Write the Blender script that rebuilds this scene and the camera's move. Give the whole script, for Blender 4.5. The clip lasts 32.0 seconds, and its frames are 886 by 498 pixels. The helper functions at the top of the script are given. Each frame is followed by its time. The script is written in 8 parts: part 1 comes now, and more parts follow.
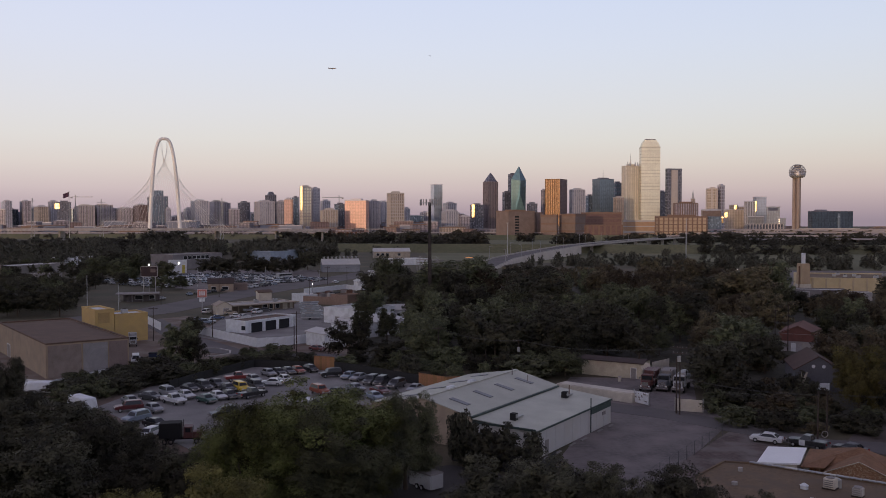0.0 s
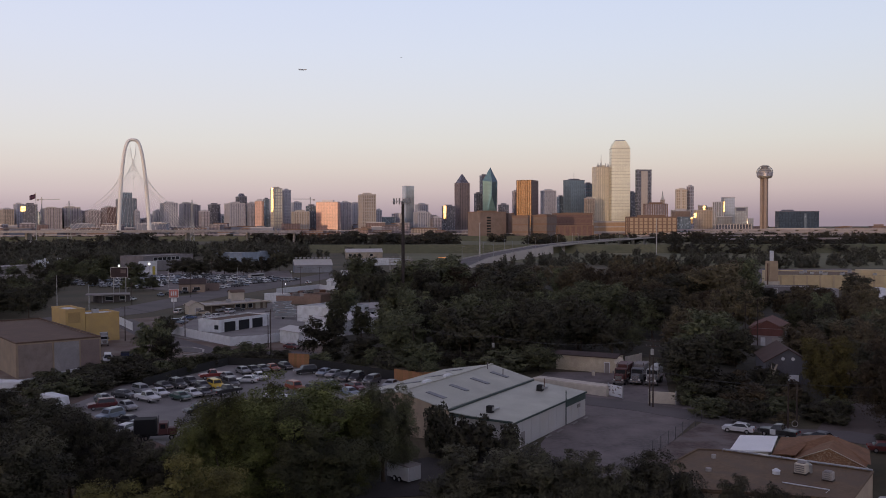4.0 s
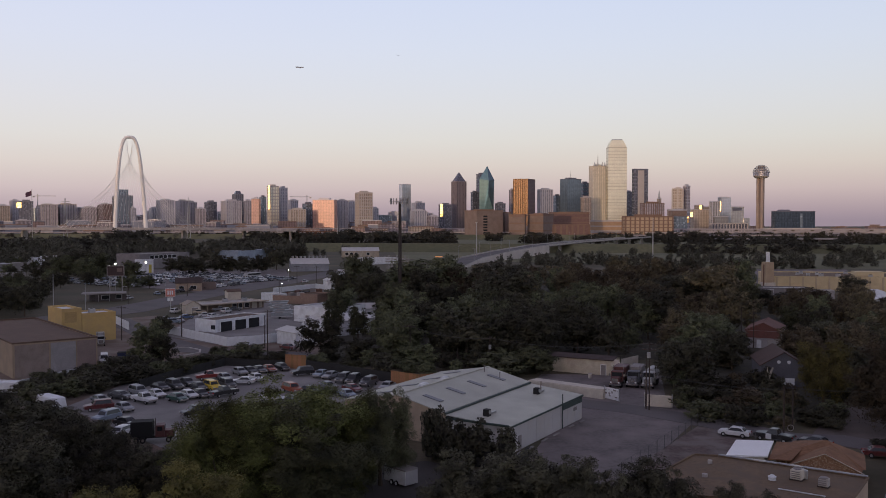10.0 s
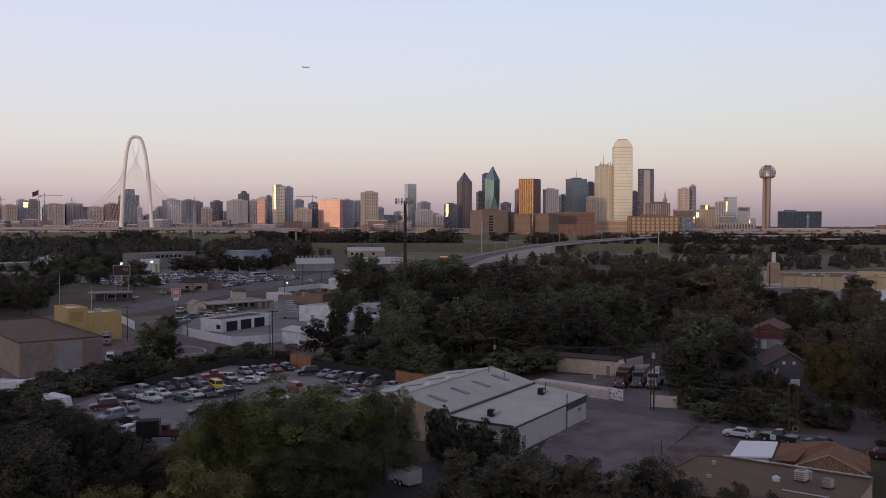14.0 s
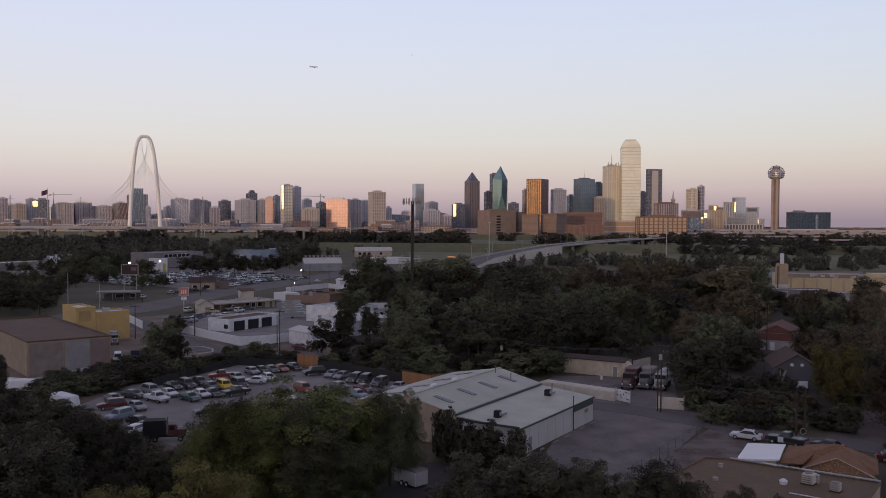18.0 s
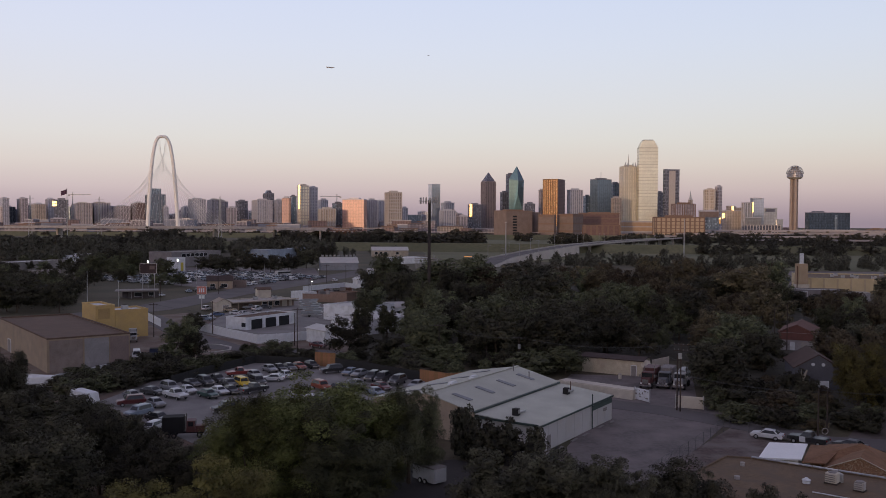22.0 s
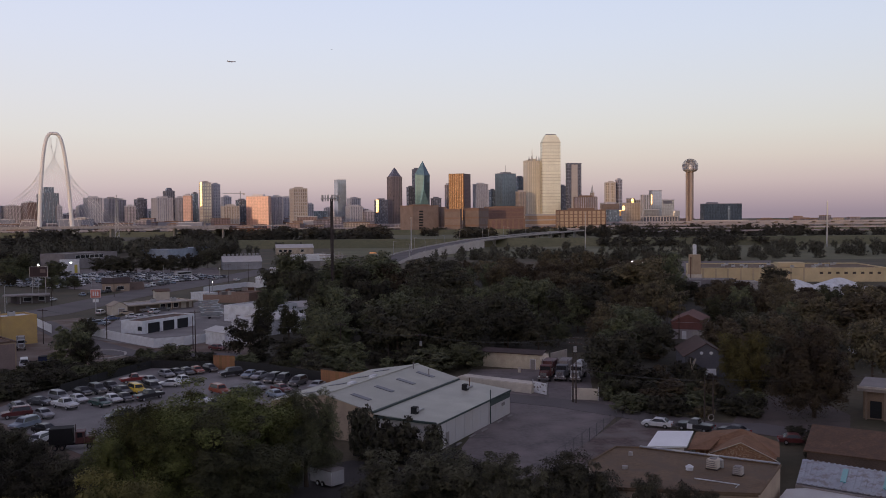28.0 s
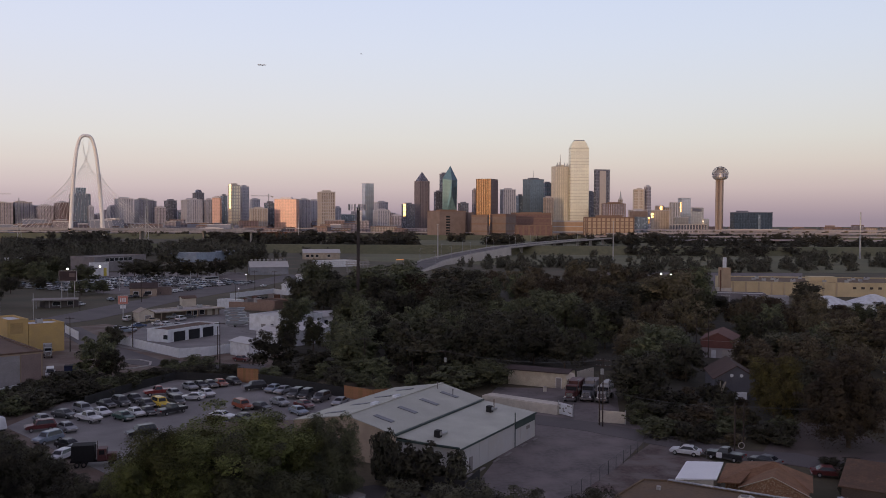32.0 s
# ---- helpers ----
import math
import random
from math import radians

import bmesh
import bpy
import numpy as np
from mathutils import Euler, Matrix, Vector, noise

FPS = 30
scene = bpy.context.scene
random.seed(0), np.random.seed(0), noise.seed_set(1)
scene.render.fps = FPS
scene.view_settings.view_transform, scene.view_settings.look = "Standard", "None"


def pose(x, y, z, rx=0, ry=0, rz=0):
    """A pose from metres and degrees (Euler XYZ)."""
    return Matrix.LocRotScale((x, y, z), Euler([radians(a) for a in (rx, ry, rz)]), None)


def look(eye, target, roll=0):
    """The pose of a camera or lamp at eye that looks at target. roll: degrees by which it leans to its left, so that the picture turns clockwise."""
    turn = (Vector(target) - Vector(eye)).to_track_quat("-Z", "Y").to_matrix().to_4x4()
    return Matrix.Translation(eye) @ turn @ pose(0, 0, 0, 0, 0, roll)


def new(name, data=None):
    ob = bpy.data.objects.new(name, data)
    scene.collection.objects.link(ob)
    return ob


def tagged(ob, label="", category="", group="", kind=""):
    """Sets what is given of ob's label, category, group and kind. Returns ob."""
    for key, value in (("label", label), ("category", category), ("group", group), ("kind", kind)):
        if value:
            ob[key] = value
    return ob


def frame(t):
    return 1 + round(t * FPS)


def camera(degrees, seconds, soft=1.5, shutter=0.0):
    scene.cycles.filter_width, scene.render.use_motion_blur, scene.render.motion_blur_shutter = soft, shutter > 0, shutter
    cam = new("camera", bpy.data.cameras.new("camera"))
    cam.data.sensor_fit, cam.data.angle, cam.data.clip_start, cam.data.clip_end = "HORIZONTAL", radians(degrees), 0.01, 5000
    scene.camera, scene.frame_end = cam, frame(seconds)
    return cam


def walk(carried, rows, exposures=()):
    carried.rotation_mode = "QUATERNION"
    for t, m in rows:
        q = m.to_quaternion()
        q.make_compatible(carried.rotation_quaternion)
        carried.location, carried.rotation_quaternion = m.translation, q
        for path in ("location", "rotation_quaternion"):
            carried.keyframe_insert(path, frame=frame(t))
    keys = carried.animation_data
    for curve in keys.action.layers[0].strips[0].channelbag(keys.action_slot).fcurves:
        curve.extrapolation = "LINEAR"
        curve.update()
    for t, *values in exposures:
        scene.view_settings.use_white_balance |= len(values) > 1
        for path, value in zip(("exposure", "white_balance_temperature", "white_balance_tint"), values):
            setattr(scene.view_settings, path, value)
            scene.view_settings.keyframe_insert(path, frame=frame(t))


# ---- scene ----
cam = camera(53.4, 32.0, soft=0.9)
ROWS = [
    (0, 0.0, 0.0, 31.6, -0.0, -1.83, 0.0),
    (0.5, -0.152, -0.04, 31.423, -0.303, -1.773, 0.009),
    (1, -0.302, -0.057, 31.269, -0.001, -1.73, 0.012),
    (1.5, -0.369, -0.065, 31.081, 0.466, -1.731, -0.067),
    (2, -0.372, -0.112, 30.848, 0.351, -1.7, 0.008),
    (2.5, -0.382, -0.188, 30.675, 0.105, -1.702, 0.047),
    (3, -0.372, -0.327, 30.561, -0.288, -1.74, 0.033),
    (3.5, -0.477, -0.474, 30.519, -1.887, -1.725, 0.203),
    (5.5, -0.682, -0.833, 30.85, -1.622, -1.786, 0.201),
    (6, -0.605, -0.823, 30.931, -1.766, -1.841, 0.196),
    (6.5, -0.573, -0.777, 31.012, -1.688, -1.853, 0.218),
    (7, -0.536, -0.739, 31.099, -1.415, -1.869, 0.094),
    (7.5, -0.545, -0.701, 31.139, -1.258, -1.885, 0.041),
    (8, -0.567, -0.671, 31.115, -1.652, -1.89, -0.024),
    (8.5, -0.622, -0.632, 31.099, -1.042, -1.879, -0.202),
    (9, -0.659, -0.623, 31.139, -0.939, -1.921, -0.187),
    (9.5, -0.683, -0.658, 31.212, -1.919, -1.875, -0.088),
    (10, -0.741, -0.705, 31.306, -2.068, -1.847, -0.04),
    (10.5, -0.773, -0.754, 31.386, -1.466, -1.796, -0.12),
    (11, -0.783, -0.791, 31.419, -1.597, -1.792, -0.137),
    (11.5, -0.756, -0.824, 31.443, -2.017, -1.805, -0.085),
    (12, -0.722, -0.862, 31.431, -1.848, -1.814, -0.084),
    (12.5, -0.674, -0.894, 31.413, -1.789, -1.824, -0.112),
    (13, -0.627, -0.909, 31.406, -1.859, -1.818, -0.144),
    (13.5, -0.641, -0.884, 31.38, -1.787, -1.815, -0.097),
    (14, -0.601, -0.859, 31.369, -1.706, -1.856, -0.103),
    (14.5, -0.577, -0.833, 31.351, -2.137, -1.854, -0.051),
    (16.5, -0.446, -0.793, 31.47, -1.367, -1.852, -0.095),
    (17, -0.392, -0.848, 31.478, -1.563, -1.917, -0.152),
    (17.5, -0.442, -0.849, 31.49, -1.57, -1.889, -0.173),
    (18, -0.488, -0.801, 31.518, -1.209, -1.867, -0.236),
    (18.5, -0.503, -0.733, 31.53, -0.958, -1.898, -0.293),
    (19, -0.564, -0.65, 31.524, -1.115, -1.948, -0.276),
    (19.5, -0.612, -0.598, 31.507, -1.078, -1.921, -0.27),
    (20, -0.695, -0.547, 31.474, -0.973, -1.942, -0.291),
    (20.5, -0.759, -0.502, 31.435, -0.883, -1.927, -0.301),
    (21, -0.771, -0.498, 31.324, -0.861, -1.821, -0.303),
    (21.5, -0.813, -0.482, 31.179, -0.246, -1.784, -0.303),
    (22, -0.834, -0.462, 31.054, -0.169, -1.848, -0.291),
    (22.5, -0.857, -0.462, 30.941, -0.038, -1.814, -0.273),
    (23, -0.861, -0.508, 30.853, 0.406, -1.826, -0.3),
    (23.5, -0.909, -0.638, 30.746, -1.521, -1.836, -0.111),
    (24, -0.989, -0.768, 30.72, -1.463, -1.788, -0.108),
    (24.5, -1.003, -0.904, 30.812, -0.96, -1.788, -0.131),
    (25, -0.908, -1.045, 30.973, -1.363, -1.833, -0.051),
    (25.5, -0.716, -1.175, 31.179, -1.281, -1.871, 0.118),
    (26, -0.396, -1.321, 31.355, -2.483, -1.913, 0.222),
    (26.5, -0.073, -1.448, 31.489, -6.045, -1.986, 0.64),
    (28.5, 0.94, -0.625, 31.769, -6.194, -2.207, 0.495),
    (29, 1.024, -0.393, 31.784, -5.528, -2.144, 0.375),
    (29.5, 1.166, -0.17, 31.848, -5.704, -2.192, 0.237),
    (30, 1.248, 0.084, 31.992, -5.853, -2.32, 0.214),
    (30.5, 1.239, 0.343, 32.266, -6.292, -2.27, 0.039),
    (31, 1.126, 0.616, 32.759, -5.189, -2.179, -0.167),
    (31.5, 1.109, 0.82, 33.392, -4.976, -2.052, -0.203),
    (32, 1.069, 0.973, 34.027, -4.433, -1.919, -0.226),
]
walk(cam, [(t, pose(x, y, z, 90 + pitch, roll, yaw)) for t, x, y, z, yaw, pitch, roll in ROWS])

# ---------------------------------------------------------------- sky and sun
SUN_AZ, SUN_EL = 208.0, 2.0      # degrees clockwise from +Y, degrees above the horizon


def srgb(r, g, b):
    return [((c / 255 + 0.055) / 1.055) ** 2.4 if c > 10 else c / 255 / 12.92 for c in (r, g, b)]


world = bpy.data.worlds.new("dusk_sky")
scene.world = world
world.use_nodes = True
wn, wl = world.node_tree.nodes, world.node_tree.links
wn.clear()
w_out = wn.new("ShaderNodeOutputWorld")
w_sky = wn.new("ShaderNodeTexSky")
w_sky.sky_type = "NISHITA"
w_sky.sun_disc = False
w_sky.sun_elevation, w_sky.sun_rotation = radians(SUN_EL), radians(SUN_AZ)
w_sky.dust_density, w_sky.ozone_density = 2.0, 2.0
w_bg = wn.new("ShaderNodeBackground")
w_bg.inputs[1].default_value = 0.14
wl.new(w_sky.outputs[0], w_bg.inputs[0])
# the even twilight gradient: mauve at the horizon, peach over it, blue above
w_tc = wn.new("ShaderNodeTexCoord")
w_sep = wn.new("ShaderNodeSeparateXYZ")
w_ramp = wn.new("ShaderNodeValToRGB")
wl.new(w_tc.outputs["Generated"], w_sep.inputs[0])
wl.new(w_sep.outputs[2], w_ramp.inputs[0])
TWILIGHT = ((0.0, (160, 145, 159)), (0.012, (175, 159, 170)), (0.035, (196, 182, 189)), (0.062, (207, 197, 199)), (0.09, (210, 204, 207)),
            (0.125, (210, 205, 213)), (0.19, (207, 206, 222)), (0.26, (202, 204, 226)), (0.36, (158, 150, 177)), (1.0, (113, 101, 115)))
while len(w_ramp.color_ramp.elements) < len(TWILIGHT):
    w_ramp.color_ramp.elements.new(0.5)
for el, (at, col) in zip(w_ramp.color_ramp.elements, TWILIGHT):
    el.position = at
    el.color = (*srgb(*col), 1)
w_bg2 = wn.new("ShaderNodeBackground")
# the glow fades away from the sunset side
w_fade = wn.new("ShaderNodeMapRange")
w_fade.inputs[1].default_value, w_fade.inputs[2].default_value = -0.4, 0.55
w_fade.inputs[3].default_value, w_fade.inputs[4].default_value = 1.0, 0.87
wl.new(w_sep.outputs[0], w_fade.inputs[0])
# and the western half of the sky, behind the camera, still holds more light
w_west = wn.new("ShaderNodeMapRange")
w_west.inputs[1].default_value, w_west.inputs[2].default_value = 0.2, -0.9
w_west.inputs[3].default_value, w_west.inputs[4].default_value = 1.0, 1.12
w_mul = wn.new("ShaderNodeMath")
w_mul.operation = "MULTIPLY"
wl.new(w_sep.outputs[1], w_west.inputs[0])
wl.new(w_fade.outputs[0], w_mul.inputs[0])
wl.new(w_west.outputs[0], w_mul.inputs[1])
wl.new(w_mul.outputs[0], w_bg2.inputs[1])
wl.new(w_ramp.outputs[0], w_bg2.inputs[0])
w_add = wn.new("ShaderNodeAddShader")
wl.new(w_bg.outputs[0], w_add.inputs[0])
wl.new(w_bg2.outputs[0], w_add.inputs[1])
wl.new(w_add.outputs[0], w_out.inputs[0])

sun_dir = Vector((math.sin(radians(SUN_AZ)) * math.cos(radians(SUN_EL)), math.cos(radians(SUN_AZ)) * math.cos(radians(SUN_EL)), math.sin(radians(SUN_EL))))
sun = new("sun", bpy.data.lights.new("sun", "SUN"))
sun.data.energy, sun.data.angle, sun.data.color = 1.1, radians(0.6), (1.0, 0.7, 0.46)
sun.matrix_world = look(sun_dir * 500, (0, 0, 0))

# ---------------------------------------------------------------- materials
MATS = {}


def mat(name, col, rough=0.8, metal=0.0, vary=0.25, scale=0.3, bump=0.2, fine=6.0, spec=0.4, per=0.0, dirt=None, dirt_at=0.58, soft=0.2):
    """A surface: base colour varied at two scales, with grain in its relief; per: difference from one object to the next; dirt: a second colour in patches."""
    if name in MATS:
        return MATS[name]
    m = bpy.data.materials.new(name)
    m.use_nodes = True
    n, l = m.node_tree.nodes, m.node_tree.links
    b = n["Principled BSDF"]
    b.inputs["Roughness"].default_value = rough
    b.inputs["Metallic"].default_value = metal
    b.inputs["Specular IOR Level"].default_value = spec
    tc = n.new("ShaderNodeTexCoord")
    big, small = n.new("ShaderNodeTexNoise"), n.new("ShaderNodeTexNoise")
    big.inputs["Scale"].default_value, small.inputs["Scale"].default_value = scale, fine
    big.inputs["Detail"].default_value, small.inputs["Detail"].default_value = 4, 3
    l.new(tc.outputs["Object"], big.inputs[0])
    l.new(tc.outputs["Object"], small.inputs[0])
    mixn = n.new("ShaderNodeMath")
    mixn.operation = "ADD"
    l.new(big.outputs[0], mixn.inputs[0])
    l.new(small.outputs[0], mixn.inputs[1])
    ramp = n.new("ShaderNodeValToRGB")
    ramp.color_ramp.elements[0].position, ramp.color_ramp.elements[1].position = 0.35, 0.65
    half = n.new("ShaderNodeMath")
    half.operation, half.inputs[1].default_value = "MULTIPLY", 0.5
    l.new(mixn.outputs[0], half.inputs[0])
    l.new(half.outputs[0], ramp.inputs[0])
    ramp.color_ramp.elements[0].color = (*[c * (1 - vary) for c in col], 1)
    ramp.color_ramp.elements[1].color = (*[min(1, c * (1 + vary)) for c in col], 1)
    out = ramp.outputs[0]
    if dirt:
        spots = n.new("ShaderNodeTexNoise")
        spots.inputs["Scale"].default_value, spots.inputs["Detail"].default_value = scale * 2.3, 6
        l.new(tc.outputs["Object"], spots.inputs[0])
        lim = n.new("ShaderNodeMapRange")
        lim.inputs[1].default_value, lim.inputs[2].default_value = dirt_at - soft, dirt_at + soft
        l.new(spots.outputs[0], lim.inputs[0])
        mx = n.new("ShaderNodeMix")
        mx.data_type = "RGBA"
        l.new(lim.outputs[0], mx.inputs[0])
        l.new(out, mx.inputs[6])
        mx.inputs[7].default_value = (*dirt, 1)
        out = mx.outputs[2]
    if per:
        info = n.new("ShaderNodeObjectInfo")
        hsv = n.new("ShaderNodeHueSaturation")
        mr = n.new("ShaderNodeMapRange")
        mr.inputs[3].default_value, mr.inputs[4].default_value = 1 - per, 1 + per
        l.new(info.outputs["Random"], mr.inputs[0])
        l.new(mr.outputs[0], hsv.inputs["Value"])
        mh = n.new("ShaderNodeMapRange")
        mh.inputs[3].default_value, mh.inputs[4].default_value = 0.5 + per * 0.06, 0.5 - per * 0.08
        l.new(info.outputs["Random"], mh.inputs[0])
        l.new(mh.outputs[0], hsv.inputs["Hue"])
        l.new(out, hsv.inputs["Color"])
        out = hsv.outputs[0]
    l.new(out, b.inputs["Base Color"])
    if bump:
        bp = n.new("ShaderNodeBump")
        bp.inputs["Strength"].default_value, bp.inputs["Distance"].default_value = bump, 0.05
        l.new(small.outputs[0], bp.inputs["Height"])
        l.new(bp.outputs[0], b.inputs["Normal"])
    MATS[name] = m
    return m


def facade_glass(name, col, rough=0.12, metal=0.6, floor=4.0, bay=3.0, spread=0.35, joints=0.25, storeys=0.12):
    """A far facade: each pane its own tint and gloss, by floor and bay; joints, storeys: how dark the window bays and floors stand against the piers and slabs."""
    if name in MATS:
        return MATS[name]
    m = bpy.data.materials.new(name)
    m.use_nodes = True
    n, l = m.node_tree.nodes, m.node_tree.links
    b = n["Principled BSDF"]
    b.inputs["Metallic"].default_value = metal
    tc, snap, wh = n.new("ShaderNodeTexCoord"), n.new("ShaderNodeVectorMath"), n.new("ShaderNodeTexWhiteNoise")
    snap.operation = "SNAP"
    snap.inputs[1].default_value = (bay, bay, floor)
    l.new(tc.outputs["Object"], snap.inputs[0])
    l.new(snap.outputs[0], wh.inputs[0])
    ramp = n.new("ShaderNodeValToRGB")
    ramp.color_ramp.elements[0].color = (*[c * (1 - spread) for c in col], 1)
    ramp.color_ramp.elements[1].color = (*[min(1, c * (1 + spread)) for c in col], 1)
    l.new(wh.outputs[0], ramp.inputs[0])
    # window bays and storeys
    sep, along = n.new("ShaderNodeSeparateXYZ"), n.new("ShaderNodeMath")
    along.operation = "ADD"
    l.new(tc.outputs["Object"], sep.inputs[0])
    l.new(sep.outputs[0], along.inputs[0])
    l.new(sep.outputs[1], along.inputs[1])
    dark = []
    for src, size, share, depth in ((along.outputs[0], bay * 2.6, 0.5, joints), (sep.outputs[2], floor, 0.6, storeys)):
        div, fr, gt, mul = [n.new("ShaderNodeMath") for _ in range(4)]
        div.operation, fr.operation, gt.operation, mul.operation = "DIVIDE", "FRACT", "LESS_THAN", "MULTIPLY_ADD"
        div.inputs[1].default_value, gt.inputs[1].default_value = size, share
        mul.inputs[1].default_value, mul.inputs[2].default_value = -depth, 1.0
        l.new(src, div.inputs[0])
        l.new(div.outputs[0], fr.inputs[0])
        l.new(fr.outputs[0], gt.inputs[0])
        l.new(gt.outputs[0], mul.inputs[0])
        dark.append(mul.outputs[0])
    both = n.new("ShaderNodeMath")
    both.operation = "MULTIPLY"
    l.new(dark[0], both.inputs[0])
    l.new(dark[1], both.inputs[1])
    big = n.new("ShaderNodeTexNoise")
    big.inputs["Scale"].default_value = 0.03
    l.new(tc.outputs["Object"], big.inputs[0])
    mx = n.new("ShaderNodeMix")
    mx.data_type, mx.blend_type = "RGBA", "MULTIPLY"
    mx.inputs[0].default_value = 0.3
    l.new(ramp.outputs[0], mx.inputs[6])
    l.new(big.outputs[0], mx.inputs[7])
    hsv = n.new("ShaderNodeHueSaturation")
    l.new(both.outputs[0], hsv.inputs["Value"])
    l.new(mx.outputs[2], hsv.inputs["Color"])
    l.new(hsv.outputs[0], b.inputs["Base Color"])
    mr = n.new("ShaderNodeMapRange")
    mr.inputs[3].default_value, mr.inputs[4].default_value = rough * (1 - spread), rough * (1 + spread)
    l.new(wh.outputs[0], mr.inputs[0])
    l.new(mr.outputs[0], b.inputs["Roughness"])
    MATS[name] = m
    return m


def foliage(name, col, per=0.38):
    if name in MATS:
        return MATS[name]
    m = bpy.data.materials.new(name)
    m.use_nodes = True
    n, l = m.node_tree.nodes, m.node_tree.links
    b = n["Principled BSDF"]
    b.inputs["Roughness"].default_value, b.inputs["Specular IOR Level"].default_value = 0.7, 0.12
    tc, no, ge, info = n.new("ShaderNodeTexCoord"), n.new("ShaderNodeTexNoise"), n.new("ShaderNodeNewGeometry"), n.new("ShaderNodeObjectInfo")
    no.inputs["Scale"].default_value = 7.0
    l.new(tc.outputs["Object"], no.inputs[0])
    ramp = n.new("ShaderNodeValToRGB")
    ramp.color_ramp.elements[0].position, ramp.color_ramp.elements[1].position = 0.3, 0.7
    ramp.color_ramp.elements[0].color = (*[c * 0.5 for c in col], 1)
    ramp.color_ramp.elements[1].color = (col[0] * 1.6, col[1] * 1.55, col[2] * 1.15, 1)
    l.new(no.outputs[0], ramp.inputs[0])
    hsv, add = n.new("ShaderNodeHueSaturation"), n.new("ShaderNodeMath")
    add.operation = "ADD"
    m1, m2, m3 = n.new("ShaderNodeMapRange"), n.new("ShaderNodeMapRange"), n.new("ShaderNodeMapRange")
    m1.inputs[3].default_value, m1.inputs[4].default_value = 0.86, 1.12
    m2.inputs[3].default_value, m2.inputs[4].default_value = -per * 1.2, per * 1.5
    m3.inputs[3].default_value, m3.inputs[4].default_value = 0.5 - per * 0.05, 0.5 + per * 0.035
    l.new(ge.outputs["Random Per Island"], m1.inputs[0])
    l.new(info.outputs["Random"], m2.inputs[0])
    l.new(info.outputs["Random"], m3.inputs[0])
    l.new(m1.outputs[0], add.inputs[0])
    l.new(m2.outputs[0], add.inputs[1])
    l.new(add.outputs[0], hsv.inputs["Value"])
    l.new(m3.outputs[0], hsv.inputs["Hue"])
    l.new(ramp.outputs[0], hsv.inputs["Color"])
    l.new(hsv.outputs[0], b.inputs["Base Color"])
    # thin leaves let some light through
    tr, mx = n.new("ShaderNodeBsdfTranslucent"), n.new("ShaderNodeMixShader")
    mx.inputs[0].default_value = 0.14
    l.new(hsv.outputs[0], tr.inputs[0])
    l.new(b.outputs[0], mx.inputs[1])
    l.new(tr.outputs[0], mx.inputs[2])
    l.new(mx.outputs[0], n["Material Output"].inputs[0])
    MATS[name] = m
    return m


def glow(name, col, power):
    if name in MATS:
        return MATS[name]
    m = bpy.data.materials.new(name)
    m.use_nodes = True
    b = m.node_tree.nodes["Principled BSDF"]
    b.inputs["Emission Color"].default_value, b.inputs["Emission Strength"].default_value = (*col, 1), power
    b.inputs["Base Color"].default_value = (*col, 1)
    MATS[name] = m
    return m


CONCRETE = mat("pale_concrete", (0.42, 0.39, 0.36), 0.85, vary=0.18, scale=0.2, dirt=(0.3, 0.28, 0.26))
FREEWAYGREY = mat("weathered_freeway_concrete", (0.34, 0.315, 0.335), 0.85, vary=0.15, scale=0.1)
DARKCONC = mat("dark_concrete", (0.24, 0.22, 0.21), 0.85, vary=0.2, scale=0.2)
ASPHALT = mat("worn_asphalt", (0.13, 0.114, 0.108), 0.9, vary=0.3, scale=0.09, fine=1.6, dirt=(0.2, 0.17, 0.162), dirt_at=0.54, soft=0.14)
ROADTAR = mat("road_asphalt", (0.102, 0.091, 0.092), 0.9, vary=0.2, scale=0.05, dirt=(0.14, 0.127, 0.12), dirt_at=0.55)
GRAVEL = mat("gravel_lot", (0.232, 0.22, 0.21), 0.95, vary=0.25, scale=0.08, dirt=(0.175, 0.165, 0.16), dirt_at=0.56)
DIRT = mat("packed_dirt", (0.14, 0.1, 0.078), 0.95, vary=0.3, scale=0.08, dirt=(0.2, 0.165, 0.135), dirt_at=0.53, soft=0.1)
PAD = mat("worn_red_pad", (0.1, 0.072, 0.063), 0.95, vary=0.45, scale=0.12, fine=2.0, dirt=(0.165, 0.14, 0.128), dirt_at=0.5, soft=0.1)
GRASS = mat("dry_grass", (0.1, 0.08, 0.05), 0.95, vary=0.35, scale=0.02, fine=0.8, dirt=(0.06, 0.058, 0.032), dirt_at=0.5)
LEVEE = mat("levee_grass", (0.145, 0.138, 0.072), 0.95, vary=0.3, scale=0.01, fine=0.3, dirt=(0.098, 0.104, 0.055), dirt_at=0.55)
WHITE = mat("white_paint", (0.67, 0.69, 0.71), 0.6, vary=0.1, scale=0.3, dirt=(0.47, 0.475, 0.48), dirt_at=0.62)
OFFWHITE = mat("cream_paint", (0.55, 0.5, 0.42), 0.7, vary=0.12, scale=0.3, dirt=(0.4, 0.36, 0.3), dirt_at=0.62)
TAN = mat("tan_stucco", (0.42, 0.33, 0.24), 0.85, vary=0.12, scale=0.2, dirt=(0.32, 0.25, 0.19))
YELLOW = mat("yellow_stucco", (0.5, 0.35, 0.14), 0.85, vary=0.1, scale=0.2, dirt=(0.42, 0.3, 0.14), dirt_at=0.6)
